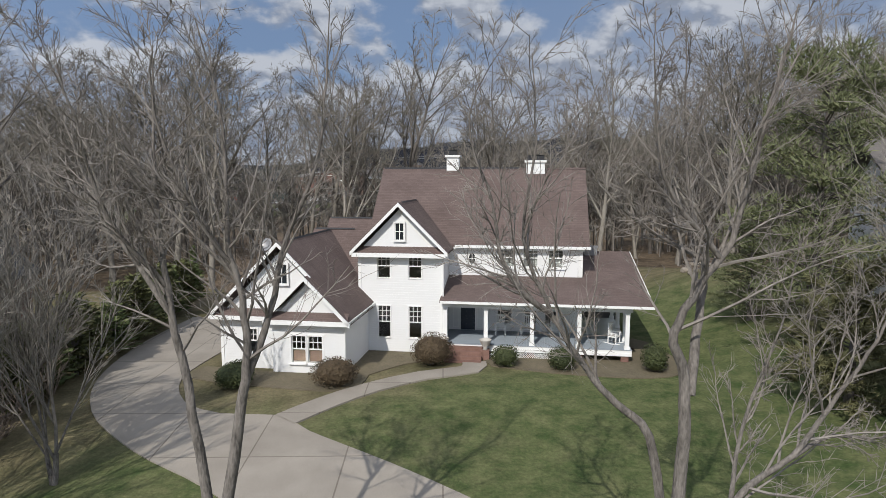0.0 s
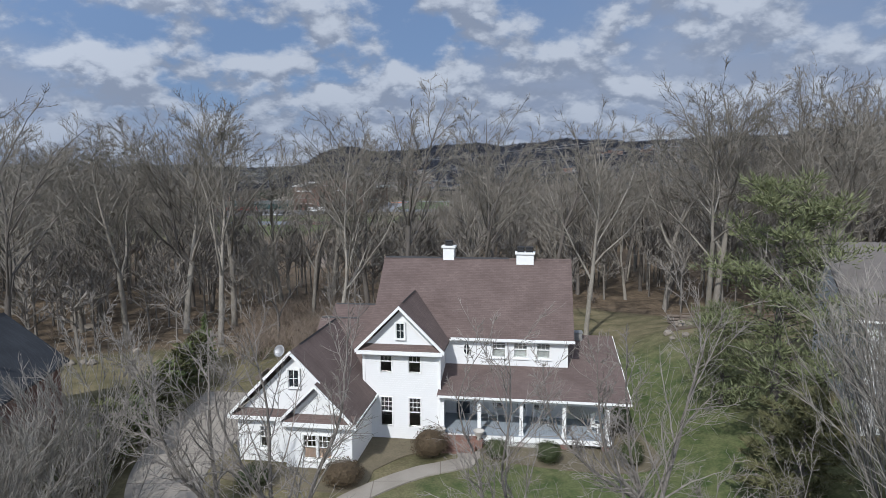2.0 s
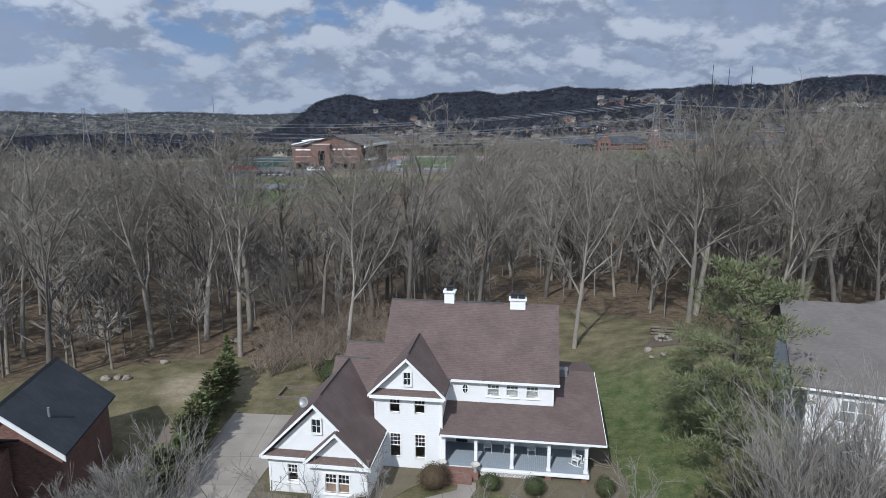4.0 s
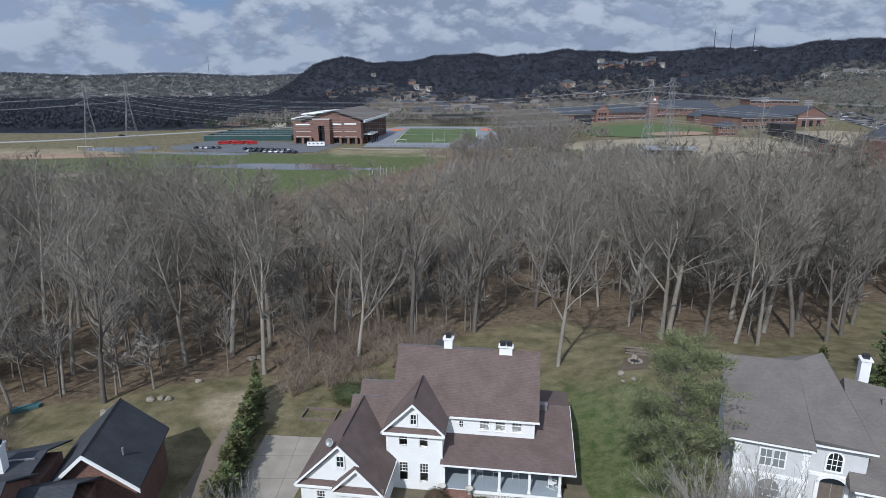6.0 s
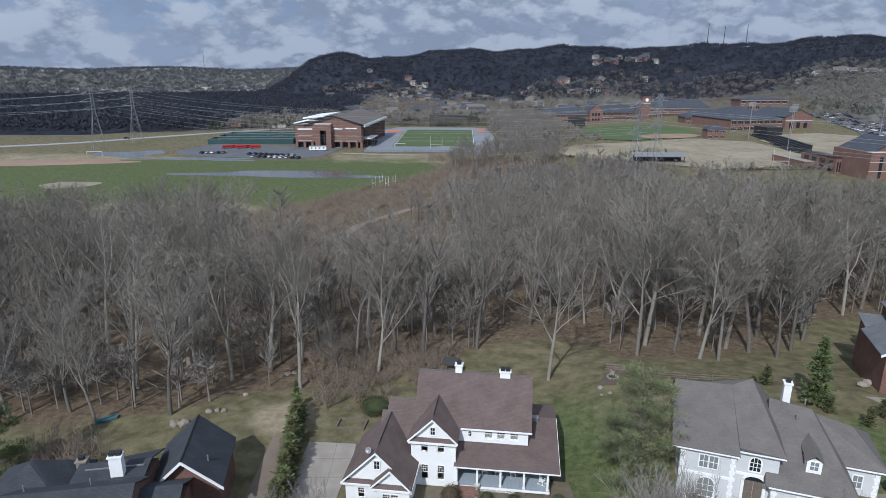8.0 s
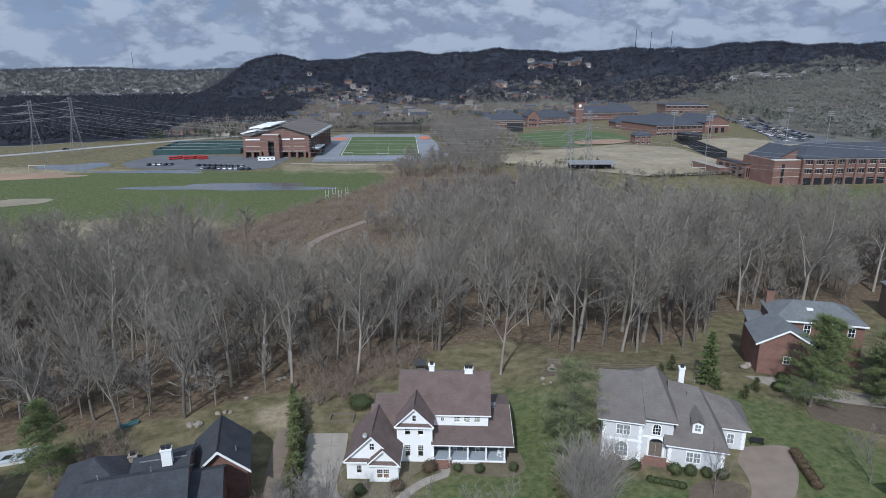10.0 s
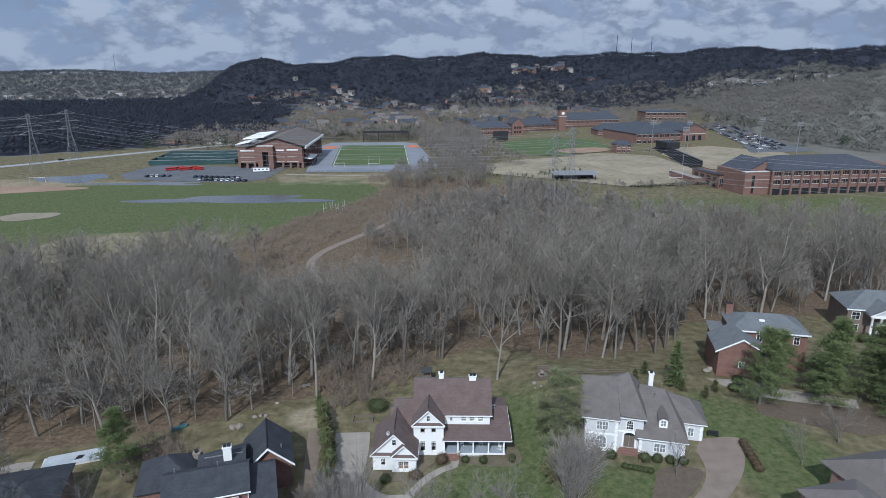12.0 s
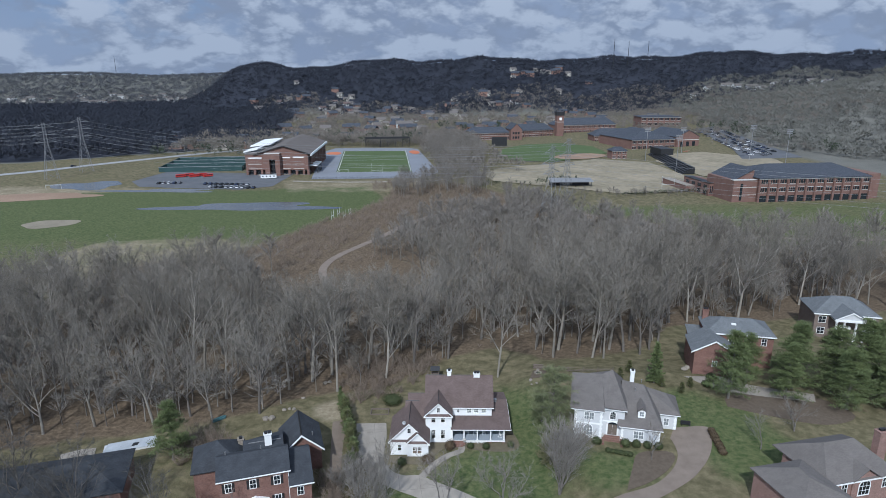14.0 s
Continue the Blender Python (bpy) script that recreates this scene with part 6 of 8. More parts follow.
sheet("porch_bed", smooth_line([(-4.2, 29.6), (-2.0, 32.0), (0.2, 33.0), (-0.6, 34.0), (-5.0, 34.6), (-4.2, 29.6)], 0.8)[:-1], BED_SOIL, "brown planting bed below the front windows", "flower bed", 0.05)
sheet("porch_bed", smooth_line([(2.6, 31.6), (6.0, 30.3), (10.4, 29.6), (12.8, 31.2), (12.4, 36.5), (11.2, 36.8), (10.3, 32.6), (2.9, 33.5), (2.6, 31.6)], 0.8)[:-1], BED_SOIL, "brown planting bed along the porch front", "flower bed", 0.05)
sheet("garage_bed", smooth_line([(-12.6, 31.6), (-12.8, 29.8), (-9, 28.4), (-5, 27.7), (-3.9, 28.8), (-3.8, 33.5), (-4.9, 34.3), (-5.2, 29.9), (-8.5, 30.6), (-12.6, 31.6)], 0.8)[:-1], BED_SOIL, "brown planting bed around the garage wing", "flower bed", 0.05)


# ---- leafy shrubs ----
def leaf_clump(rng, g, radii, count, size, lumps=0.22, base=0.0):
    """Many small leaves over an uneven rounded body."""
    seeds = [Vector((rng.gauss(0, 1), rng.gauss(0, 1), rng.gauss(0, 1))).normalized() for _ in range(9)]
    for _ in range(count):
        d = Vector((rng.gauss(0, 1), rng.gauss(0, 1), rng.gauss(0, 1))).normalized()
        if d.z < -0.75:
            continue
        k = 1 + lumps * (max(d.dot(s) for s in seeds) - 0.75) * 1.5
        k *= rng.uniform(0.78, 1.05)
        c = Vector((d.x * radii[0] * k, d.y * radii[1] * k, base + radii[2] + d.z * radii[2] * k))
        a = (d + Vector((rng.uniform(-0.8, 0.8), rng.uniform(-0.8, 0.8), rng.uniform(-0.8, 0.8)))).normalized()
        s, t = a.orthogonal().normalized(), None
        t = a.cross(s)
        q = rng.uniform(0.6, 1.3) * size
        g.add([c + s * q, c - s * q * 0.5 + t * q * 0.8, c - s * q * 0.5 - t * q * 0.8], [(0, 1, 2)])
    g.lathe([(radii[0] * 0.80 * math.sin(math.pi * (0.04 + 0.92 * k / 7)), base + radii[2] * (1 - 0.84 * math.cos(math.pi * (0.04 + 0.92 * k / 7)))) for k in range(8)], n=12)
    return g


def shrub(x, y, r, h, material, label, name="round_shrub", leaves=1300, size=0.055, seed=0, on=None):
    rg = random.Random(seed or int(x * 91 + y * 37))
    z = ground_z(x, y)
    ob = thing(name, pose(x, y, z, 0, 0, rg.uniform(0, 360)), label, "shrub", "garden shrubs")
    g = leaf_clump(rg, Geo(), (r, r * rg.uniform(0.9, 1.05), h / 2), leaves, size)
    part("foliage", g, material, ob)
    st = Geo()
    for k in range(7):
        a = rg.uniform(0, math.tau)
        st.tube([(0.04 * math.cos(a), 0.04 * math.sin(a), -0.1), (r * 0.5 * math.cos(a), r * 0.5 * math.sin(a), h * 0.6)], [0.025, 0.008], 4)
    part("stems", st, DARK_BARK, ob)
    return ob


shrub(-0.6, 31.9, 1.15, 1.7, RUSSET_LEAF, "large clipped russet-brown shrub beside the steps", leaves=2600, size=0.05)
shrub(-5.2, 28.6, 1.15, 1.35, RUSSET_LEAF, "low clipped russet shrub at the garage corner", leaves=2400, size=0.05)
shrub(-10.0, 28.4, 1.0, 1.25, BOX_LEAF, "dark green rounded box shrub before the garage", leaves=2200, size=0.05)
shrub(3.3, 31.6, 0.72, 1.15, BOX_LEAF, "clipped green box shrub before the porch", leaves=1900, size=0.045)
shrub(6.2, 31.0, 0.78, 1.25, BOX_LEAF, "clipped green box shrub before the porch", leaves=1900, size=0.045)
shrub(10.9, 30.6, 0.7, 1.5, BOX_LEAF, "upright green box shrub at the porch corner", leaves=1900, size=0.045)
shrub(-10.2, 50.6, 2.2, 1.8, BOX_LEAF, "wide dark green shrub behind the house", leaves=2500, size=0.09)
G0 = pose(23.3, 27.8, 4.1, 0, 0, -21)
for u, v, r, m in ((0.6, -1.4, 1.0, RUSSET_LEAF), (3.0, -1.6, 0.9, BOX_LEAF), (8.1, -1.2, 0.9, BOX_LEAF), (10.0, -0.9, 0.85, BOX_LEAF), (12.0, -0.8, 0.8, BOX_LEAF), (13.9, -0.7, 0.8, BOX_LEAF)):
    p = G0 @ Vector((u, v, 0))
    shrub(p.x, p.y, r, r * 1.7, m, "clipped rounded shrub before the grey house", leaves=900, size=0.09)
for x, y, r in ((104.5, 63.5, 1.8), (114.5, 60.5, 1.8), (120, 62, 1.6), (60, 45, 1.2), (57.5, 42.5, 1.1)):
    shrub(x, y, r, r * 1.3, BOX_LEAF, "dark rounded shrub beside the front walk", leaves=700, size=0.14)


# ---- evergreens ----
def conifer_mesh(seed, height, width, material, layers, drop=-0.12, airy=0.5, size=0.16, blunt=0.8):
    rg = random.Random(seed)
    t, n = Geo(), Geo()
    t.tube([(0, 0, -0.3), (0.05, 0, height * 0.5), (0, 0.03, height * 0.97)], [0.2 * height / 10, 0.12 * height / 10, 0.015], 7)
    for k in range(layers):
        f = k / layers
        z = height * (0.07 + 0.90 * f)
        reach = width * (1 - f) ** blunt * rg.uniform(0.6, 1.15) + 0.15
        for b in range(rg.choice((5, 6, 7))):
            a = rg.uniform(0, math.tau)
            L = reach * rg.uniform(0.65, 1.1)
            d = Vector((math.cos(a), math.sin(a), drop + 0.35 * f))
            base = Vector((0, 0, z + rg.uniform(-0.2, 0.2)))
            tip = base + d * L + Vector((0, 0, 0.12 * L))
            t.tube([base, tip], [0.035, 0.008], 3)
            for _ in range(int(10 + L * 13 * airy)):
                q = rg.uniform(0.15, 1.03)
                c = base.lerp(tip, q) + Vector((rg.uniform(-1, 1), rg.uniform(-1, 1), rg.uniform(-0.5, 0.5))) * 0.30 * (1.15 - q * 0.5) * max(0.6, L / 2.5)
                w = (d + Vector((rg.uniform(-1, 1), rg.uniform(-1, 1), rg.uniform(-0.5, 0.9)))).normalized()
                s = w.orthogonal().normalized()
                s.rotate(Matrix.Rotation(rg.uniform(0, math.tau), 3, w))
                e = size * rg.uniform(0.7, 1.5)
                n.add([c - s * e * 0.45, c + s * e * 0.45, c + w * e * 1.6], [(0, 1, 2)])
    return t.mesh("trunk", DARK_BARK), n.mesh("crown", material)


def cone_pine_mesh(seed, height, width, material, layers=17, blunt=0.75, tuft=11, broad=0.06, long=0.6):
    """A pointed pine: ragged whorls of rising boughs, feathered with long needles."""
    rg = random.Random(seed)
    t, n = Geo(), Geo()
    t.tube([(0, 0, -0.3), (0.08, 0, height * 0.5), (0, 0.04, height * 0.99)], [0.2, 0.12, 0.02], 7)
    for k in range(layers):
        f = k / layers
        z = height * (0.05 + 0.93 * f)
        for b in range(rg.choice((5, 6, 7))):
            a = rg.uniform(0, math.tau)
            L = width * (1.0 - f) ** blunt * rg.uniform(0.6, 1.15) + 0.25
            d = Vector((math.cos(a), math.sin(a), rg.uniform(-0.05, 0.2) + 0.5 * f))
            base = Vector((0, 0, z + rg.uniform(-0.25, 0.25)))
            tip = base + d * L
            t.tube([base, tip], [0.04, 0.01], 3)
            side = Vector((-math.sin(a), math.cos(a), 0))
            for q in range(int(8 + L * 7)):
                p = rg.uniform(0.15, 1.03)
                c = base.lerp(tip, p) + side * rg.uniform(-1, 1) * 0.26 * L * (1.15 - p) + Vector((0, 0, rg.uniform(-0.12, 0.12)))
                for _ in range(tuft):
                    w = (d * 0.8 + Vector((rg.gauss(0, 0.7), rg.gauss(0, 0.7), rg.gauss(0.15, 0.5)))).normalized()
                    e = rg.uniform(0.5, 1.0) * long
                    n.sliver(c, c + w * e, broad, rg)
    return t.mesh("trunk", DARK_BARK), n.mesh("crown", material)


def soft_pine_mesh(seed, height, width, material, cone=False, spray=0.028):
    """An airy pine: level boughs that end in soft rounded sprays of needles."""
    rg = random.Random(seed)
    t, n = Geo(), Geo()
    t.tube([(0, 0, -0.3), (0.1, 0.05, height * 0.5), (-0.05, 0, height * 0.97)], [0.2, 0.13, 0.02], 7)
    for k in range(20):
        f = (k + 0.5) / 20
        z = height * (0.10 + 0.88 * f)
        full = width * (1 - f) ** 0.7 if cone else width * math.sin(math.pi * (0.22 + 0.74 * f)) ** 0.6
        for b in range(5):
            a = rg.uniform(0, math.tau)
            L = full * rg.uniform(0.55, 1.1) + 0.2
            base = Vector((0, 0, z + rg.uniform(-0.3, 0.3)))
            tip = base + Vector((math.cos(a) * L, math.sin(a) * L, rg.uniform(-0.05, 0.28) * L + 0.5 * f))
            mid = base.lerp(tip, 0.5) + Vector((0, 0, 0.06 * L))
            t.tube([base, mid, tip], [0.04, 0.025, 0.008], 3)
            for q in range(4):
                c = base.lerp(tip, (0.45, 0.65, 0.85, 1.0)[q]) + Vector((rg.uniform(-1, 1), rg.uniform(-1, 1), rg.uniform(-0.2, 0.4))) * 0.35
                r = rg.uniform(0.4, 0.75)
                for _ in range(50):
                    d = Vector((rg.gauss(0, 1), rg.gauss(0, 1), rg.gauss(0.25, 0.45))).normalized()
                    p = c + Vector((d.x * r, d.y * r, d.z * r * 0.55)) * rg.random() ** 0.5
                    n.sliver(p, p + (d + Vector((0, 0, 0.5))).normalized() * rg.uniform(5.0, 10.7) * spray, spray, rg)
    return t.mesh("trunk", DARK_BARK), n.mesh("crown", material)


FIRS = [soft_pine_mesh(11, 12, 3.6, NEEDLE, True, 0.036), conifer_mesh(12, 12, 3.0, NEEDLE, 24, airy=2.0, size=0.30), soft_pine_mesh(13, 10, 3.1, PINE_NEEDLE), conifer_mesh(14, 4, 0.95, HEDGE_NEEDLE, 16, drop=0.3, airy=1.0, size=0.13), soft_pine_mesh(15, 10, 3.5, NEEDLE, True, 0.034), soft_pine_mesh(16, 10, 3.2, NEEDLE, True, 0.036), conifer_mesh(17, 4, 1.1, NEEDLE, 15, drop=0.35, airy=1.2, size=0.14), cone_pine_mesh(18, 6, 3.0, CEDAR, 11, 0.5, 16, 0.035, 0.42)]


def evergreen(kind, x, y, height, label, wide=1.0, name="evergreen_tree", turn=None):
    t, n = FIRS[kind]
    k = height / (12, 12, 10, 4, 10, 10, 4, 6)[kind]
    ob = new(name)
    ob.matrix_basis = pose(x, y, ground_z(x, y), 0, 0, (x * 57 + y * 31) % 360 if turn is None else turn) @ Matrix.Diagonal((k * wide, k * wide, k, 1))
    tagged(ob, label, "tree", "evergreens")
    part("trunk", t, None, ob)
    part("crown", n, None, ob)
    return ob


evergreen(7, 16.6, 24.2, 6.0, "low spreading olive-brown cedar below the pine", 1.0, "cedar_tree")
evergreen(2, 18.7, 30.4, 14.2, "tall soft green white pine with layered airy branches", 0.9)
evergreen(2, 18.6, 36.5, 6.5, "young soft green pine with layered branches", 1.2)
for i, (x, y, h, w) in enumerate(((59.0, 37.0, 14.5, 0.95), (75, 39, 14.5, 1.1), (82, 36, 14, 1.15), (70.5, 35, 12, 1.0), (89.5, 37, 15, 1.1), (96, 40, 13, 1.1), (80, 29.5, 12.5, 1.15), (88, 28, 12.5, 1.1), (67, 43, 11, 1.0), (101, 34, 14, 1.1), (94, 30, 12, 1.1))):
    evergreen(4 + i % 2, x, y, h, "broad dense green evergreen beside the drive", w)
evergreen(1, 46.8, 45.5, 10, "narrow dark evergreen behind the grey house", 0.9)
evergreen(0, -51.3, 35.6, 11.5, "pointed green spruce beside the dark roofed house", 1.15)
evergreen(1, -21.2, 51.5, 4.5, "small yellow-green conifer at the hedge end", 0.8)
for x, y, h in ((47.5, 43.5, 2.4), (50.5, 40.5, 2.6), (36.5, 47, 2.2), (40.5, 49, 2.6), (44, 52, 3.0), (53.5, 42.5, 2.5)):
    evergreen(3, x, y, h, "small dark upright conifer in the back garden", 1.3, "young_conifer")
# hedge of upright conifers between the drives
rg = random.Random(9)
for k in range(15):
    f = k / 14
    x = -20.6 + 1.9 * min(1, f * 1.6) + rg.uniform(-0.25, 0.25) - (0.3 if f > 0.8 else 0)
    evergreen(3 if k % 3 else 6, x, 49.5 - f * 24.5 + rg.uniform(-0.3, 0.3), rg.uniform(3.0, 4.4), "upright green conifer in a boundary hedge", 1.45, "hedge_conifer")


# ---- things in the gardens ----
def rock(name, x, y, s, label, seed):
    rg2 = random.Random(seed)
    bm = bmesh.new()
    bmesh.ops.create_icosphere(bm, subdivisions=2, radius=1)
    for v in bm.verts:
        v.co *= 1 + 0.35 * noise.noise(v.co * 1.3 + Vector((seed * 3.1, 0, 0)))
        v.co.x *= s
        v.co.y *= s * 0.8
        v.co.z *= s * 0.6
    m = bpy.data.meshes.new(name)
    bm.to_mesh(m)
    bm.free()
    m.materials.append(STONE)
    ob = new(name, m)
    ob.matrix_basis = pose(x, y, ground_z(x, y) + s * 0.3, 0, 0, rg2.uniform(0, 360))
    return tagged(ob, label, "rock", "garden stones")


for k, (x, y, s) in enumerate(((-36.4, 47.3, 0.75), (-35.2, 47.4, 0.8), (-33, 50.5, 0.5), (-32, 50.9, 0.45), (-31, 50.6, 0.5), (21.0, 52.5, 0.5), (21.7, 50.2, 0.35), (20.6, 50.4, 0.3), (24.2, 57.6, 0.5), (-29.5, 55.5, 0.45), (-25, 62, 0.6), (-24, 62.5, 0.5), (-62, 40.5, 0.6), (-70, 38.5, 0.7), (-68, 39.0, 0.55), (57, 51, 0.8), (58.5, 52, 0.7))):
    rock("stone", x, y, s, "pale weathered field stone on the grass", k)
ruin = thing("stone_fireplace", pose(-41.2, 65.6, ground_z(-41.2, 65.6), 0, 0, 15), "ruined stone fireplace standing in the woods", "ruin")
part("chimney_breast", Geo().prism([(-0.7, 0, -0.2), (0.7, 0, -0.2), (0.62, 0, 1.5), (0.5, 0, 2.7), (-0.1, 0, 2.95), (-0.5, 0, 2.6), (-0.65, 0, 1.4)], (0, 0.9, 0)), STONE, ruin)
part("hearth", Geo().box(0.7, 0, -0.2, 1.8, 0.9, 0.5), STONE, ruin)
part("hearth_slab", Geo().box(-0.8, -0.9, -0.2, 1.4, 0, 0.22), STONE, ruin)
tarp = thing("covered_boat", pose(-45.9, 48.6, ground_z(-45.9, 48.6), 0, 0, 35) @ Matrix.Scale(0.75, 4), "small upturned boat under a teal cover", "boat")
part("hull", Geo().prism([(-1.8, -0.6, 0.05), (1.6, -0.6, 0.05), (2.1, 0, 0.1), (1.6, 0.6, 0.05), (-1.8, 0.6, 0.05)], (0, 0, 0.45)), BLUE_TARP, tarp)
part("keel", Geo().prism([(-1.7, -0.45, 0.5), (1.7, 0, 0.62), (-1.7, 0.45, 0.5)], (0, 0, 0.14)), BLUE_TARP, tarp)
pit = thing("sand_frame", pose(-13.1, 47.0, ground_z(-13.1, 47.0), 0, 0, -8), "empty low timber frame on the back lawn", "garden frame")
for a in ((-1.9, -1.2, 1.9, -1.05), (-1.9, 1.05, 1.9, 1.2), (-1.9, -1.05, -1.75, 1.05), (1.75, -1.05, 1.9, 1.05)):
    part("plank", Geo().box(a[0], a[1], -0.1, a[2], a[3], 0.28), OLD_WOOD, pit)
pool = thing("pool_cover", pose(-60.5, 41.0, ground_z(-60.5, 41.0), 0, 0, 12), "pale winter cover stretched over a raised pool", "pool")
part("cover", Geo().prism([(-4.6, -1.5, 0.45), (4.6, -1.5, 0.45), (4.4, 1.5, 0.62), (0.8, 1.7, 0.5), (-3.9, 1.5, 0.58)], (0, 0, 0.06)), POOL_COVER, pool)
part("side", Geo().box(-4.5, -1.45, -0.2, 4.5, 1.45, 0.44), GREY_STUCCO, pool)
part("water_pocket", Geo().prism([(0.2, -0.7, 0.53), (1.3, -0.6, 0.53), (1.6, 0.3, 0.57), (0.6, 0.4, 0.57)], (0, 0, 0.03)), DARK_METAL, pool)
sheet("patio", [(-71.5, 36.5), (-66.0, 37.6), (-66.8, 41.6), (-69.5, 41.4), (-72.5, 40.2)], CONCRETE, "pale stone patio behind the low house", "patio", 0.08)
play = thing("play_tower", pose(0.5, 61.5, ground_z(0.5, 61.5), 0, 0, -12), "dark timber play tower at the wood's edge", "play tower")
for u in (-0.8, 0.8):
    for v in (-0.7, 0.7):
        part("post", Geo().box(u - 0.06, v - 0.06, -0.2, u + 0.06, v + 0.06, 2.3), OLD_WOOD, play)
part("platform", Geo().box(-0.95, -0.85, 1.0, 0.95, 0.85, 1.12), OLD_WOOD, play)
part("roof", Geo().slab([(-1.1, -1.0, 2.25), (1.1, -1.0, 2.25), (1.1, 0, 3.0), (-1.1, 0, 3.0)], 0.08).slab([(-1.1, 0, 3.0), (1.1, 0, 3.0), (1.1, 1.0, 2.25), (-1.1, 1.0, 2.25)], 0.08), DARK_METAL, play)
part("slide", Geo().prism([(0.95, -0.3, 1.1), (2.6, -0.3, 0.1), (2.6, -0.3, 0.0), (0.95, -0.3, 1.0)], (0, 0.6, 0)), DARK_METAL, play)
sheet("fire_patio", [(21.0, 53.4), (23.9, 52.6), (26.3, 57.4), (23.2, 58.0)], MULCH, "small brown paved patio beside the rail fence", "patio", 0.07)
ring = thing("fire_ring", pose(23.6, 55.6, ground_z(23.6, 55.6) + 0.07), "low ring of pale stones around ashes", "fire pit")
for k in range(11):
    a = k * math.tau / 11
    part("ring_stone", Geo().lathe([(0.16, 0.0), (0.2, 0.12), (0.13, 0.27)], 0.75 * math.cos(a), 0.75 * math.sin(a), 0, 6), STONE, ring)
part("ash", Geo().lathe([(0.62, 0.0), (0.5, 0.08)], n=12), DARK_METAL, ring)
pile = thing("log_pile", pose(25.0, 59.6, ground_z(25.0, 59.6), 0, 0, -14), "loose heap of weathered logs beside the fence", "log pile")
for k, (v, w) in enumerate(((-0.5, 0.16), (-0.15, 0.16), (0.2, 0.16), (0.55, 0.16), (-0.3, 0.45), (0.1, 0.45), (0.4, 0.45), (0.0, 0.74))):
    part("log", Geo().tube([(-1.3 + 0.1 * (k % 3), v, w), (1.3 - 0.12 * (k % 2), v + 0.04, w)], [0.15, 0.14], 7, True), OLD_WOOD, pile)
# split-rail fence behind the grey house
fence = thing("rail_fence", pose(24.2, 57.6, 0), "weathered split-rail timber fence behind the gardens", "fence")
FL = [(24.2, 57.8), (27.4, 56.4), (30.6, 55.0), (33.8, 54.0), (37.0, 53.2), (40.4, 52.6)]
for i, (x, y) in enumerate(FL):
    z = ground_z(x, y)
    part("post", Geo().box(x - 24.2 - 0.07, y - 57.6 - 0.07, z - 0.2, x - 24.2 + 0.07, y - 57.6 + 0.07, z + 1.25), OLD_WOOD, fence)
    if i:
        x0, y0 = FL[i - 1]
        z0 = ground_z(x0, y0)
        for h in (0.4, 0.75, 1.1):
            part("rail", Geo().tube([(x0 - 24.2, y0 - 57.6, z0 + h), (x - 24.2, y - 57.6, z + h)], [0.05, 0.05], 5), OLD_WOOD, fence)
for k in range(6):
    p = G0 @ Vector((5.0 + k * 0.75, -3.6 - 0.08 * k, 0))
    shrub(p.x, p.y, 0.55, 0.8, BOX_LEAF, "low clipped green hedge plant beside the brick path", "hedge_plant", 500, 0.08, seed=330 + k)
# low hedge and bench by the neighbour's drive
for k in range(7):
    shrub(48.3 - k * 0.28, 25.6 - k * 1.1, 0.75, 1.1, RUSSET_LEAF, "clipped leafless hedge plant beside the driveway", "hedge_plant", 450, 0.10, seed=300 + k)
bench = thing("garden_bench", pose(44.8, 28.6, ground_z(44.8, 28.6), 0, 0, -20), "dark slatted bench at the drive's end", "bench")
part("seat", Geo().box(-0.9, -0.25, 0.42, 0.9, 0.25, 0.47), DARK_METAL, bench)
part("backrest", Geo().box(-0.9, 0.2, 0.5, 0.9, 0.25, 0.95), DARK_METAL, bench)
for u in (-0.8, 0.75):
    part("leg", Geo().box(u, -0.22, 0, u + 0.06, 0.22, 0.42), DARK_METAL, bench)

# things on the porch
for u in (0.05, 2.42):
    pd = thing("urn_planter", HOUSE @ pose(u, -0.35, 0.0), "pale stone urn on a brick pedestal beside steps", "planter", "porch urns")
    part("pedestal", Geo().box(-0.22, -0.22, -0.2, 0.22, 0.22, 0.55), STEP_BRICK, pd)
    part("urn", Geo().lathe([(0.17, 0.55), (0.10, 0.68), (0.24, 0.85), (0.33, 1.08), (0.36, 1.12), (0.30, 1.12), (0.2, 1.0)], n=14), TERRACOTTA, pd, smooth=True)


def porch_chair(u, v, turn, label):
    c = thing("rocking_chair", HOUSE @ pose(u, v, 0.75, 0, 0, turn), label, "chair", "porch chairs")
    part("seat", Geo().box(-0.27, -0.25, 0.40, 0.27, 0.25, 0.44), WHITE_TRIM, c)
    for k in range(5):
        part("back_slat", Geo().box(-0.25 + k * 0.11, 0.22, 0.44, -0.19 + k * 0.11, 0.26, 1.1), WHITE_TRIM, c)
    part("top_rail", Geo().box(-0.28, 0.21, 1.1, 0.28, 0.27, 1.18), WHITE_TRIM, c)
    for s in (-0.29, 0.25):
        part("armrest", Geo().box(s, -0.3, 0.62, s + 0.06, 0.25, 0.65), WHITE_TRIM, c)
        part("rocker", Geo().tube([(s + 0.03, -0.45, 0.06), (s + 0.03, 0, 0.02), (s + 0.03, 0.5, 0.07)], [0.025] * 3, 5), WHITE_TRIM, c)
        for q in (-0.25, 0.2):
            part("leg", Geo().box(s, q, 0.03, s + 0.05, q + 0.05, 0.62), WHITE_TRIM, c)
    return c


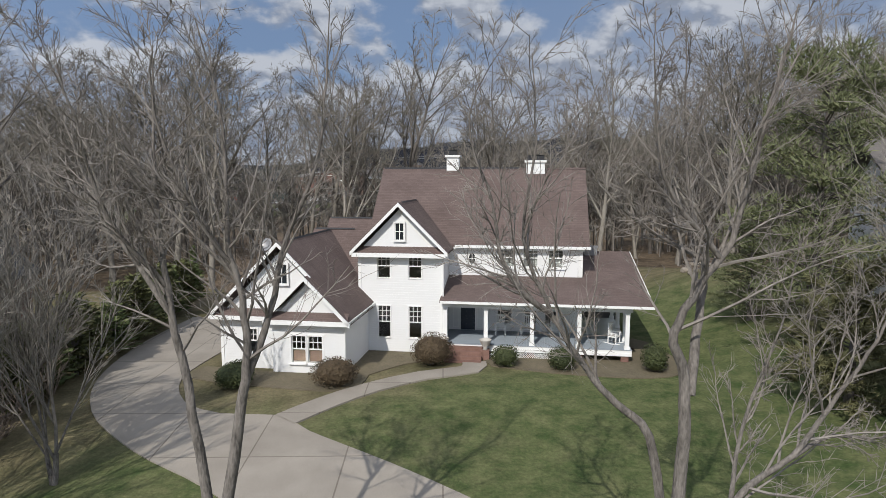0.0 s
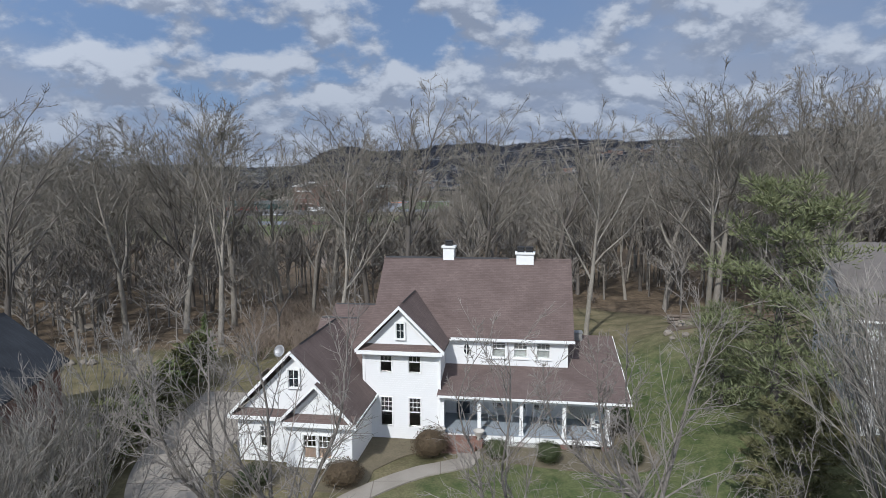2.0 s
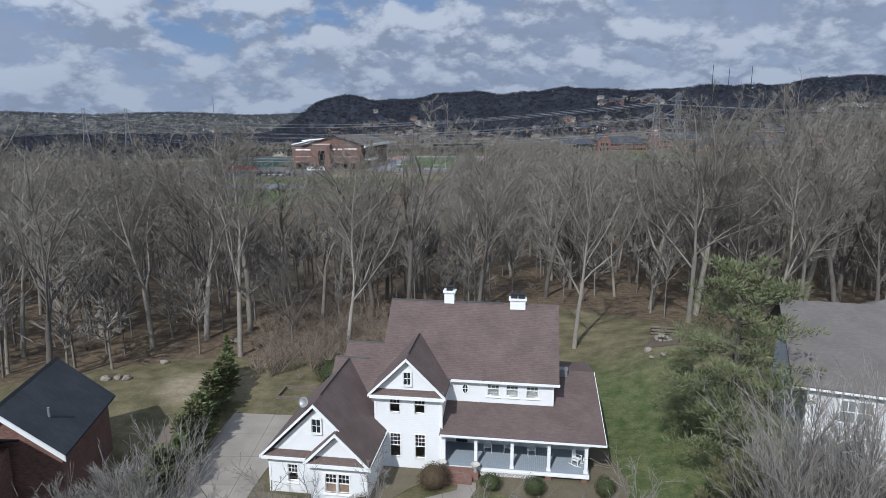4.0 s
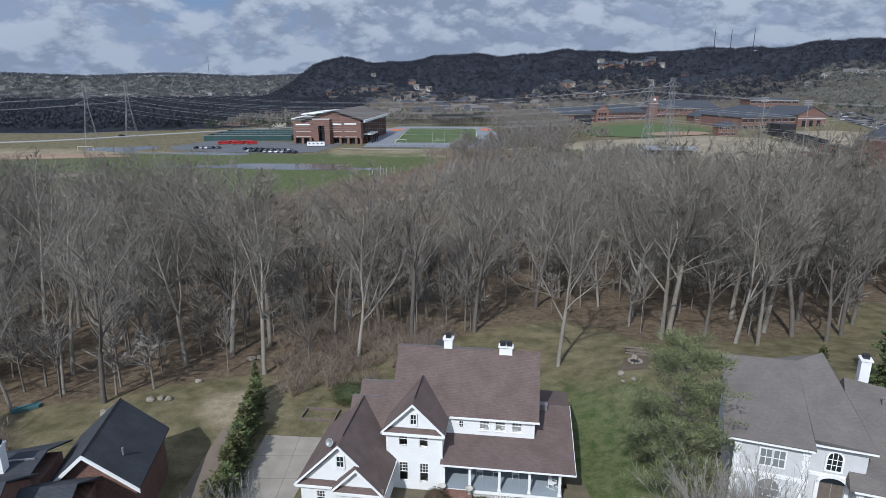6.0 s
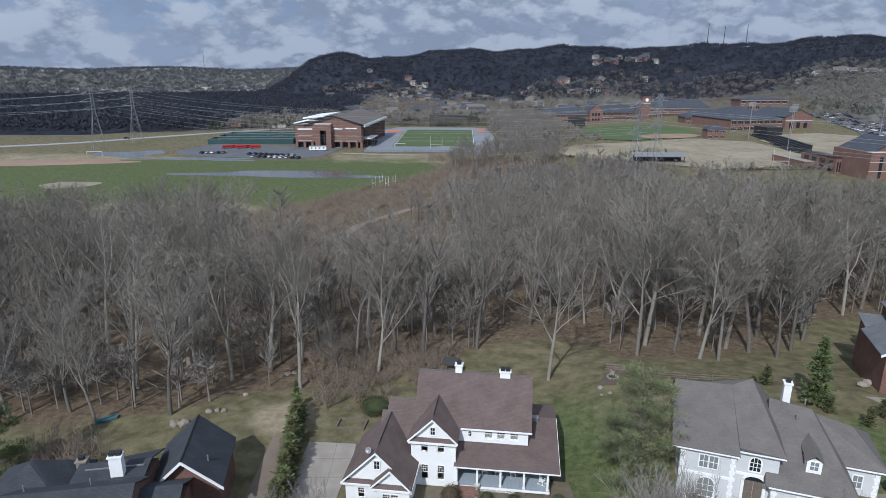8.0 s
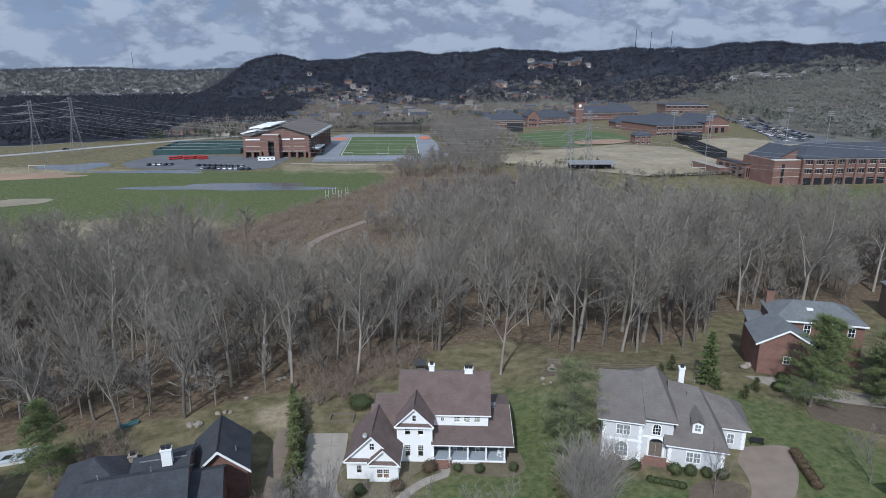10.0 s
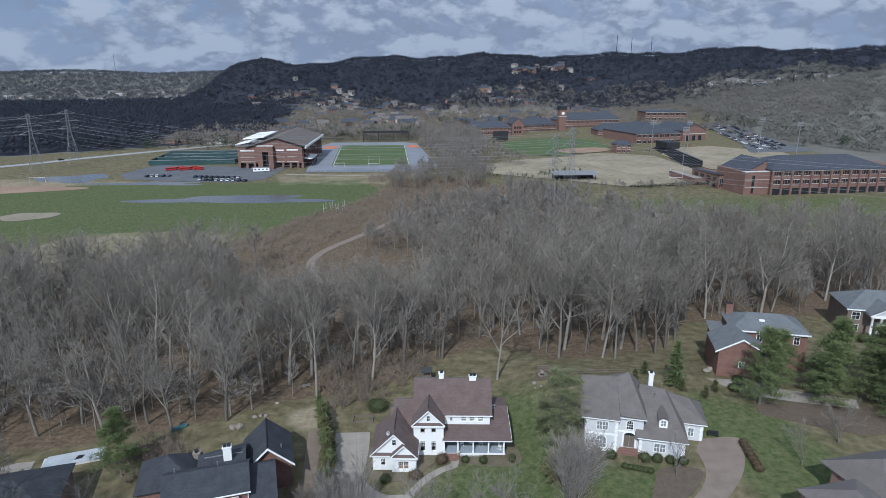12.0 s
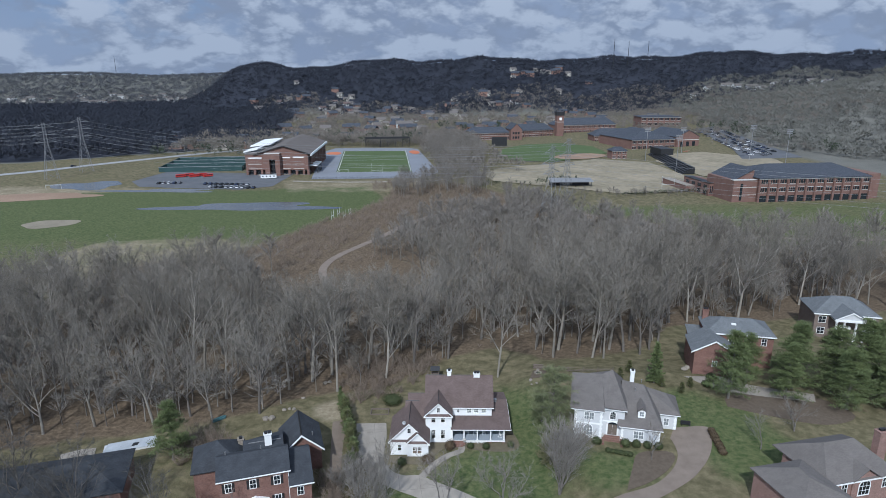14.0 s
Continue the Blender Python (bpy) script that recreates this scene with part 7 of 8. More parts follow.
porch_chair(3.1, 2.2, 5, "white slatted rocking chair on the porch")
porch_chair(4.6, 2.3, -5, "white slatted rocking chair on the porch")
porch_chair(6.3, 2.2, 8, "white slatted rocking chair on the porch")
porch_chair(9.5, 1.2, 60, "white chair turned sideways on the porch")
ac = thing("roof_unit", HOUSE @ pose(8.6, 7.0, 5.2), "grey metal vent box on the side roof", "vent")
part("box", Geo().box(-0.4, -0.3, -0.2, 0.4, 0.3, 0.35), GALVANISED, ac)
part("lid", Geo().box(-0.45, -0.35, 0.35, 0.45, 0.35, 0.41), GALVANISED, ac)


# ---- valley: fields, roads and courts ----
def flat(name, outline, material, label, category, lift=0.2):
    g = Geo().add([(x, y, ground_z(x, y) + lift + (0.25 if x > 50 else 0.0)) for x, y in outline], [list(range(len(outline)))])
    return solid(name, g, material, label, category, kind="structure")


def oval_line(cx, cy, rx, ry, n=28, turn=0.0, wob=0.0):
    out = []
    for k in range(n):
        a = k * math.tau / n
        r = 1 + wob * math.sin(3 * a + cx) + wob * 0.6 * math.sin(5 * a + cy)
        x, y = rx * r * math.cos(a), ry * r * math.sin(a)
        out.append((cx + x * math.cos(turn) - y * math.sin(turn), cy + x * math.sin(turn) + y * math.cos(turn)))
    return out


flat("running_track", [(-48, 378), (33, 373), (48, 400), (47, 556), (36, 566), (-36, 572), (-47, 540)], TRACK, "blue-grey running track around the sports field", "track", 0.15)
flat("sports_field", [(-31, 408), (27, 404), (34, 540), (-27, 547)], TURF, "bright green artificial sports field", "field", 0.25)
for k in range(5):
    y = 408 + k * 34
    flat("field_line", [(-30 + k * 0.9, y), (27.5 + k * 1.6, y - 3.5), (27.5 + k * 1.6, y - 3.1), (-30 + k * 0.9, y + 0.4)], LINE_PAINT, "white painted line on the sports field", "line", 0.3)
for x0, x1, dx in ((-30.2, -29.7, 4), (26.3, 26.8, 7)):
    flat("field_line", [(x0, 408), (x1, 408), (x1 + dx, 542), (x0 + dx, 542)], LINE_PAINT, "white painted side line on the sports field", "line", 0.3)
flat("run_off_pad", oval_line(-36, 528, 7, 12), ORANGE_PAD, "orange surfaced pad at the track corner", "pad", 0.3)
flat("run_off_pad", oval_line(41, 528, 5, 14), ORANGE_PAD, "orange surfaced pad at the track corner", "pad", 0.3)
flat("outfield", [(110, 490), (135, 545), (165, 575), (205, 580), (228, 545), (222, 490), (190, 462), (150, 440), (118, 455)], TURF, "bright green baseball outfield", "field", 0.2)
flat("infield", oval_line(188, 472, 27, 17, turn=0.35), CLAY, "reddish clay baseball infield", "field", 0.28)
flat("dry_field", [(80, 352), (78, 385), (100, 415), (150, 430), (196, 452), (232, 425), (226, 350), (212, 296), (150, 293), (118, 322)], DRY_TURF, "straw-coloured dormant practice field", "field", 0.15)
flat("dry_field", [(238, 350), (240, 430), (268, 470), (310, 475), (345, 420), (320, 350), (280, 325)], DRY_TURF, "straw-coloured dormant field beside the hall", "field", 0.15)
flat("car_park", [(-172, 385), (-160, 362), (-92, 342), (-72, 352), (-62, 408), (-100, 414), (-160, 430)], ASPHALT, "grey asphalt car park beside the gymnasium", "car park", 0.12)
sheet("car_park", [(318, 425), (345, 480), (372, 560), (396, 640), (424, 645), (404, 560), (385, 480), (372, 420)], ASPHALT, "grey asphalt car park below the wooded slope", "car park", 0.5, 4)
flat("flood_water", oval_line(-78, 286, 46, 11, 60, -0.10, 0.24), WATER, "shallow flood water lying on the field", "water", 0.04)
flat("flood_water", oval_line(-140, 345, 34, 6, 40, -0.1, 0.28), WATER, "shallow flood water beside the car park", "water", 0.04)
flat("flood_water", oval_line(-196, 372, 22, 16, 30, 0.0, 0.2), WATER, "muddy puddle on the field", "water", 0.05)
flat("sand_pitch", oval_line(-169, 256, 13, 9, 26, 0.1, 0.08), PALE_DIRT, "pale sandy infield patch on the grass", "soil", 0.12)
flat("sand_pitch", oval_line(-235, 330, 62, 13, 30, 0.12, 0.1), CLAY, "bare clay strip along the field edge", "soil", 0.1)
ribbon("road", [(-520, 330), (-380, 385), (-279, 430), (-230, 478), (-184, 523), (-140, 560), (-90, 590)], 9, ROAD, "pale grey road along the valley edge", "road", 0.25, 8)
ribbon("greenway", [(-26, 138), (-30, 155), (-29, 168), (-24, 180), (-14.8, 194), (-3, 212), (8, 231), (26, 250), (52, 260), (76, 256), (96, 247), (120, 226), (148, 195), (190, 176), (250, 168)], 3.2, AGGREGATE, "pale winding greenway path through the brush", "path", 0.15, 3)
ribbon("field_path", [(-60, 372), (-30, 364), (5, 360), (40, 362), (70, 380)], 3, CONCRETE, "pale path along the track fence", "path", 0.15, 4)


# ---- school buildings ----
def school(name, m, w, d, eave, rise, label, rows=3, bay=5.0, roof_m=None, front=True, side=True, arcade=False):
    H = thing(name, m, label, "school")
    part("wall", Geo().box(0, 0, -2, w, d, eave), SCHOOL_BRICK, H)
    half = min(w, d) / 2
    if w >= d:
        peaks = [(half * 0.8, d / 2, eave + rise), (w - half * 0.8, d / 2, eave + rise)]
    else:
        peaks = [(w / 2, half * 0.8, eave + rise), (w / 2, d - half * 0.8, eave + rise)]
    o = 0.7
    g = Geo()
    a, b, c, e = (-o, -o, eave), (w + o, -o, eave), (w + o, d + o, eave), (-o, d + o, eave)
    p, q = peaks
    if w >= d:
        g.slab((a, b, q, p), 0.4).slab((b, c, q), 0.4).slab((c, e, p, q), 0.4).slab((e, a, p), 0.4)
    else:
        g.slab((a, b, p), 0.4).slab((b, c, q, p), 0.4).slab((c, e, q), 0.4).slab((e, a, p, q), 0.4)
    part("roof", g, roof_m or SLATE_SHINGLE, H)
    part("cornice", Geo().box(-0.3, -0.3, eave - 0.9, w + 0.3, 0, eave - 0.45), PALE_STONE, H)
    storey = eave / rows
    n = max(1, int(w / bay))
    for r in range(rows):
        if r:
            part("string_course", Geo().box(-0.12, -0.14, r * storey + 0.1, w + 0.12, 0, r * storey + 0.3), SCHOOL_BRICK, H)
        for k in range(n):
            u = (k + 0.5) * w / n
            win = new("window")
            win.parent = H
            win.matrix_basis = pose(u, 0, r * storey)
            z0, z1 = storey * 0.30, storey * 0.80
            if arcade and r == 0:
                part("pane", Geo().box(-bay * 0.40, -0.1, 0.1, bay * 0.40, 0.05, storey * 0.8), FAR_GLASS, win)
                continue
            for q in (-0.27, 0.0, 0.27) if bay > 5.5 else (-0.2, 0.2):
                part("pane", Geo().box((q - 0.1) * bay, -0.1, z0, (q + 0.1) * bay, 0.05, z1), FAR_GLASS, win)
            part("lintel", Geo().box(-bay * 0.38, -0.16, z1, bay * 0.38, 0, z1 + (0.55 if arcade and r == rows - 1 else 0.25)), PALE_STONE, win)
            part("sill", Geo().box(-bay * 0.38, -0.16, z0 - 0.2, bay * 0.38, 0, z0), PALE_STONE, win)
    if arcade:
        for k in range(n + 1):
            part("pier", Geo().box(k * w / n - 0.55, -1.0, -1, k * w / n + 0.55, 0, eave - 1), SCHOOL_BRICK, H)
    return H


GYM_ROOF = mat("gym_roof", (0.10, 0.085, 0.075), (0.16, 0.14, 0.125), 0.9, 0.1, 2, 0)


def gymnasium():
    H = thing("gymnasium", pose(-97, 404, -3, 0, 0, -5), "large red brick gymnasium with broad pitched roof", "school")
    # front on an arcade of brick piers
    part("wall", Geo().box(0, 3, -1, 46, 90, 4.0), SCHOOL_BRICK, H)
    part("wall", Geo().box(0, 0, 4.0, 46, 92, 14.0), SCHOOL_BRICK, H)
    for u in (0, 5.4, 10.8, 16.2, 25.4, 31.0, 36.4, 41.8, 45.0):
        part("pier", Geo().box(u, 0, -1, u + 1.6, 2.9, 4.0), SCHOOL_BRICK, H)
    for u in (1.8, 7.2, 12.6, 27.2, 32.8, 38.2, 43.6):
        part("ground_window", Geo().box(u, 2.88, 0.2, u + 3.2, 3.0, 3.4), FAR_GLASS, H)
    part("gable_wall", Geo().prism([(0, 0, 14), (46, 0, 14), (46, 0, 15.6), (28, 0, 21.4), (7, 0, 15.2), (0, 0, 15.2)], (0, 1.2, 0)), SCHOOL_BRICK, H)
    part("roof", Geo().slab([(6, -1.2, 15.4), (28, -1.2, 21.9), (28, 93, 21.9), (6, 93, 15.4)], 0.5).slab([(28, -1.2, 21.9), (48.5, -1.2, 15.7), (48.5, 93, 15.7), (28, 93, 21.9)], 0.5), GYM_ROOF, H)
    part("flat_roof", Geo().box(-0.4, -0.4, 15.2, 6.2, 40, 15.6), GYM_ROOF, H)
    part("fascia", Geo().prism([(48.2, -1.3, 14.2), (48.9, -1.3, 14.2), (48.9, -1.3, 15.8), (48.2, -1.3, 15.8)], (0, 94, 0)), WHITE_TRIM, H)
    for a, b in (((6, -1.3, 15.4), (28, -1.3, 21.95)), ((48.6, -1.3, 15.7), (28, -1.3, 21.95))):
        rake(H, a, b, 0.6, 0.1, DARK_METAL)
    # white bands over the window bays
    for u0, u1, w in ((2, 12, 12.3), (27, 33, 12.6), (35, 43, 12.8)):
        part("stone_band", Geo().box(u0, -0.25, w, u1, 0, w + 0.9), WHITE_TRIM, H)
        part("ledge", Geo().box(u0, -0.2, 8.0, u1, 0, 8.35), PALE_STONE, H)
        part("ledge", Geo().box(u0, -0.2, 4.6, u1, 0, 4.95), PALE_STONE, H)
    tw = new("entrance_tower")
    tw.parent = H
    for u in (15.0, 22.6):
        part("pillar", Geo().box(u, -4.5, -1, u + 3.4, 0, 16.2), SCHOOL_BRICK, tw)
    part("head", Geo().box(18.4, -4.5, 12.2, 22.6, 0, 16.2), SCHOOL_BRICK, tw)
    part("coping", Geo().box(14.8, -4.7, 16.2, 26.2, 0, 16.7), PALE_STONE, tw)
    part("glazing", Geo().box(18.4, -0.6, 0.2, 22.6, -0.4, 12.2), FAR_GLASS, tw)
    part("mullion", Geo().box(20.3, -0.75, 0.2, 20.7, -0.6, 12.2).box(18.4, -0.78, 4.2, 22.6, -0.62, 4.6).box(18.4, -0.78, 8.2, 22.6, -0.62, 8.6), DARK_METAL, tw)
    # glazed side with brick fins and a pale canopy
    for k in range(9):
        v = 6 + k * 9.4
        part("side_glazing", Geo().box(46, v, 2.0, 46.15, v + 6.4, 13.0), FAR_GLASS, H)
        part("fin", Geo().box(46, v + 7.0, -1, 47.4, v + 8.8, 14.0), SCHOOL_BRICK, H)
    part("canopy", Geo().box(46.2, 8, 5.6, 52, 30, 6.3), WHITE_TRIM, H)
    for k in range(4):
        part("canopy_post", Geo().box(51.2, 9 + k * 6.4, -0.5, 51.8, 9.6 + k * 6.4, 5.6), DARK_METAL, H)
    wing = new("white_wing")
    wing.parent = H
    part("wall", Geo().box(-3, 34, -1, 11, 84, 16.5), GREY_STUCCO, wing)
    part("roof", Geo().slab([(-4, 33, 18.2), (12, 33, 19.6), (12, 85, 19.6), (-4, 85, 18.2)], 0.8), WHITE_TRIM, wing)
    part("step_roof", Geo().slab([(-4, 10, 16.2), (7, 10, 18.4), (7, 32, 18.4), (-4, 32, 16.2)], 0.7), WHITE_TRIM, wing)
    part("wall", Geo().box(-3, 11, 13, 6, 31, 15.8), GREY_STUCCO, wing)


gymnasium()
school("long_hall", pose(218, 258, -3, 0, 0, -0.6), 72, 34, 14.5, 6, "long three-storey brick hall with arcade and slate roof", 3, 6.0, arcade=True)
annex = thing("hall_annex", pose(203, 262, -3, 0, 0, 0), "stepped brick annex with pale bands and glass front", "school")
part("wall", Geo().box(0, -2, -1, 15, 26, 13), SCHOOL_BRICK, annex)
part("gable", Geo().prism([(3, 2, 13), (15, 2, 13), (15, 2, 19.0)], (0, 1, 0)), SCHOOL_BRICK, annex)
part("roof", Geo().slab([(2.4, 1.4, 12.9), (15.4, 1.4, 19.4), (15.4, 27, 19.4), (2.4, 27, 12.9)], 0.3), SLATE_SHINGLE, annex)
part("flat_roof", Geo().box(-0.2, -2.2, 13.0, 15.2, 1.2, 13.3), PALE_STONE, annex)
part("flat_roof", Geo().box(-3.2, 17.8, 8.0, 2.0, 48.2, 8.25), DARK_METAL, annex)
part("terrace_floor", Geo().box(-9.2, 33.8, 4.0, -3.2, 66.2, 4.2), CONCRETE, annex)
for k in range(3):
    part("window", Geo().box(-2.2 + k * 1.2, 17.9, 1.2, -1.5 + k * 1.2, 18.05, 6.2), FAR_GLASS, annex)
for k in range(4):
    part("window", Geo().box(-3.1, 20 + k * 7, 1.0, -2.95, 24 + k * 7, 3.2), FAR_GLASS, annex)
    part("window", Geo().box(-3.1, 20 + k * 7, 4.6, -2.95, 24 + k * 7, 6.6), FAR_GLASS, annex)
part("wall", Geo().box(-3, 18, -1, 6, 48, 8.0), SCHOOL_BRICK, annex)
part("terrace", Geo().box(-9, 34, -1, -2, 66, 4.0), SCHOOL_BRICK, annex)
part("glazing", Geo().box(4.5, -2.1, 1, 6.0, -1.95, 11), FAR_GLASS, annex)
for w in (4.2, 8.6):
    part("band", Geo().box(-0.15, -2.15, w, 15.1, -2, w + 0.25), PALE_STONE, annex)
part("end_tower", Geo().box(87, -3, -1, 95, 30, 15.5), SCHOOL_BRICK, annex)

school("classroom_block", pose(112, 628, -3, 0, 0, 2), 50, 20, 9, 6, "two-storey brick classroom block with slate roof", 2, 5)
gab = thing("classroom_gable", pose(161, 622, -3), "tall brick gabled classroom pavilion", "school")
part("wall", Geo().box(0, 0, -1, 13, 26, 13), SCHOOL_BRICK, gab)
part("gable_wall", Geo().prism([(0, 0, 13), (13, 0, 13), (6.5, 0, 19)], (0, 0.8, 0)), SCHOOL_BRICK, gab)
part("roof", Geo().slab([(-0.6, -0.4, 12.6), (6.5, -0.4, 19.4), (6.5, 27, 19.4), (-0.6, 27, 12.6)], 0.3).slab([(6.5, -0.4, 19.4), (13.6, -0.4, 12.6), (13.6, 27, 12.6), (6.5, 27, 19.4)], 0.3), SLATE_SHINGLE, gab)
for u in (2, 5, 8):
    for w in (2.5, 7.5):
        part("window", Geo().box(u, -0.08, w, u + 2, 0.05, w + 2.6), FAR_GLASS, gab)
school("classroom_block", pose(176, 650, -3, 0, 0, 18), 52, 18, 9, 7, "two-storey brick classroom block with slate roof", 2, 5)
school("classroom_block", pose(236, 690, -3, 0, 0, 6), 84, 22, 12, 8, "long brick classroom block with slate roof", 2, 5)
tower = thing("clock_tower", pose(226, 655, -3), "square brick clock tower with dark louvred top", "tower")
part("shaft", Geo().box(0, 0, -1, 8.4, 8.4, 26), SCHOOL_BRICK, tower)
part("crown", Geo().box(-0.4, -0.4, 26, 8.8, 8.8, 30.5), DARK_METAL, tower)
part("band", Geo().box(-0.2, -0.2, 18, 8.6, 8.6, 18.5), PALE_STONE, tower)
for u, v, rz in ((4.2, -0.1, 0), (8.5, 4.2, 90)):
    cl = part("clock_face", Geo().lathe([(1.7, 0), (1.7, 0.15)], n=20), WHITE_TRIM, tower)
    cl.matrix_basis = pose(u, v, 22.0, 90, 0, rz)
school("dining_hall", pose(248, 590, -3, 0, 0, -4), 46, 24, 8, 7, "brick dining hall with slate hipped roof", 2, 5)
school("arts_centre", pose(256, 512, -3, 0, 0, 8), 50, 62, 11, 9, "large brick arts centre with broad slate roofs", 2, 6)
ag = thing("arts_gable", pose(306, 516, -3, 0, 0, 8), "brick gabled theatre wing with slate roof", "school")
part("wall", Geo().box(0, 0, -1, 26, 46, 13), SCHOOL_BRICK, ag)
part("gable_wall", Geo().prism([(0, 0, 13), (26, 0, 13), (13, 0, 19)], (0, 0.8, 0)), SCHOOL_BRICK, ag)
part("roof", Geo().slab([(-0.8, -0.4, 12.8), (13, -0.4, 19.4), (13, 47, 19.4), (-0.8, 47, 12.8)], 0.4).slab([(13, -0.4, 19.4), (26.8, -0.4, 12.8), (26.8, 47, 12.8), (13, 47, 19.4)], 0.4), SLATE_SHINGLE, ag)
for u in (4, 11, 18):
    part("window", Geo().box(u, -0.1, 3, u + 3.4, 0.05, 8), FAR_GLASS, ag)
part("band", Geo().box(-0.1, -0.15, 9.4, 26.1, 0, 10.0), PALE_STONE, ag)
school("back_hall", pose(350, 690, 0, 0, 0, -6), 52, 30, 18, 2, "square flat-topped brick hall", 3, 7)
school("stair_pavilion", pose(210, 452, -3, 0, 0, 0), 14, 10, 8, 3, "small brick pavilion beside the practice field", 2, 4)

shed = thing("dugout_shed", pose(113, 322, -3, 0, 0, -5), "long open-fronted shed with pale metal roof", "shed")
part("roof", Geo().slab([(-1, -1, 4.0), (28, -1, 4.0), (28, 8, 5.4), (-1, 8, 5.4)], 0.3), GALVANISED, shed)
part("back_wall", Geo().box(0, 7, -0.5, 27, 7.4, 5), DARK_METAL, shed)
for k in range(6):
    part("post", Geo().box(k * 5.3, 0, -0.5, k * 5.3 + 0.3, 0.3, 4), DARK_METAL, shed)
stand = thing("grandstand", pose(231, 362, -3, 0, 0, 0), "dark stepped grandstand beside the practice field", "grandstand")
for k in range(6):
    part("tier", Geo().prism([(-4 + k * 1.8, 0, -0.5), (-2.2 + k * 1.8, 0, -0.5), (23.5 + k * 1.8, 112, -0.5), (21.7 + k * 1.8, 112, -0.5)], (0, 0, 1.4 + k * 0.9)), DARK_METAL, stand)
part("press_box", Geo().box(22, 84, 4, 34, 104, 9.5), DARK_METAL, stand)
courts = thing("tennis_courts", pose(-166, 428, -3, 0, 0, 0), "dark green screened tennis courts", "sports court")
part("court_floor", Geo().box(0, 0, 0.1, 62, 60, 0.3), GREEN_SCREEN, courts)
for v in (0, 20, 40, 60):
    part("screen", Geo().box(0, v - 0.15, 0, 62, v + 0.15, 3.6), GREEN_SCREEN, courts)
    part("top_rail", Geo().box(0, v - 0.2, 3.6, 62, v + 0.2, 3.9), GALVANISED, courts)
for u in (0, 62):
    part("screen", Geo().box(u - 0.15, 0.2, 0, u + 0.15, 59.8, 3.6), GREEN_SCREEN, courts)
for x, y, w in ((-84, 384, 11),):
    tr = thing("white_trailer", pose(x, y, -2.95, 0, 0, 5), "low white site trailer on the grass", "trailer")
    part("body", Geo().box(0, 0, 0.5, w, 3, 3.0), WHITE_TRIM, tr)
    for k in range(4):
        part("window", Geo().box(1.0 + k * 2.6, -0.05, 1.5, 2.0 + k * 2.6, 0.0, 2.3), FAR_GLASS, tr)
    part("roof", Geo().box(-0.2, -0.2, 3.0, w + 0.2, 3.2, 3.2), GALVANISED, tr)
    part("skirt", Geo().box(0.1, 0.1, 0, w - 0.1, 2.9, 0.5), DARK_METAL, tr)
ribbon("terrace", [(-88, 402), (-72, 404), (-60, 410)], 8, CONCRETE, "pale concrete terrace before the gymnasium", "pavement", 0.2, 3)
board = thing("scoreboard", pose(124, 556, -3), "dark scoreboard beyond the outfield", "scoreboard")
part("panel", Geo().box(0, 0, 2, 16, 0.8, 11), DARK_METAL, board)
for u in (2, 13):
    part("post", Geo().box(u, 0.8, -0.5, u + 0.6, 1.4, 10), DARK_METAL, board)
net = thing("ball_screen", pose(-5, 575, -3), "tall dark ball net behind the sports field", "net")
mesh = Geo()
for k in range(47):
    mesh.box(k - 0.05, 0, 0.5, k + 0.05, 0.1, 9)
for k in range(9):
    mesh.box(0, 0.1, 0.9 + k, 46, 0.18, 1.0 + k)
part("netting", mesh, DARK_METAL, net)
part("top_band", Geo().box(0, -0.05, 9, 46, 0.2, 11), DARK_METAL, net)
for k in range(7):
    part("post", Geo().box(k * 7.6, 0.2, -0.2, k * 7.6 + 0.4, 0.6, 11), DARK_METAL, net)
# low wire fence round the near end of the field
ff = thing("field_fence", pose(-48, 379, -3, 0, 0, -3.5), "low dark wire fence along the sports field", "fence")
for k in range(28):
    part("post", Geo().box(k * 3 - 0.05, -0.05, 0, k * 3 + 0.05, 0.05, 1.5), DARK_METAL, ff)
wire = Geo()
for z in (0.35, 0.75, 1.1, 1.45):
    wire.box(0, -0.02, z, 81, 0.02, z + 0.05)
part("wire", wire, DARK_METAL, ff)


def goal(x, y, turn, w, h, label):
    g0 = thing("goal_frame", pose(x, y, -2.9, 0, 0, turn), label, "goal", "goals")
    for u in (-w / 2, w / 2):
        part("post", Geo().box(u - 0.06, -0.06, -0.1, u + 0.06, 0.06, h), LINE_PAINT, g0)
    part("crossbar", Geo().box(-w / 2, -0.1, h * (0.9 if h < 4 else 0.32), w / 2, 0.1, h * (0.9 if h < 4 else 0.32) + 0.22), LINE_PAINT, g0)


goal(187, 306, -10, 8, 9, "white gridiron goalposts on the dormant field")
goal(-25, 402, 0, 7, 3, "white goal frame on the sports field")
goal(0, 398, 0, 8, 8, "white goalposts at the end of the sports field")
goal(-212, 360, 5, 9, 3, "white goal frame on the clay strip")
for k in range(4):
    goal(-29 + k * 3.0, 249 + (k % 2) * 5, 75, 4, 4.2, "white practice goalposts on the grass")

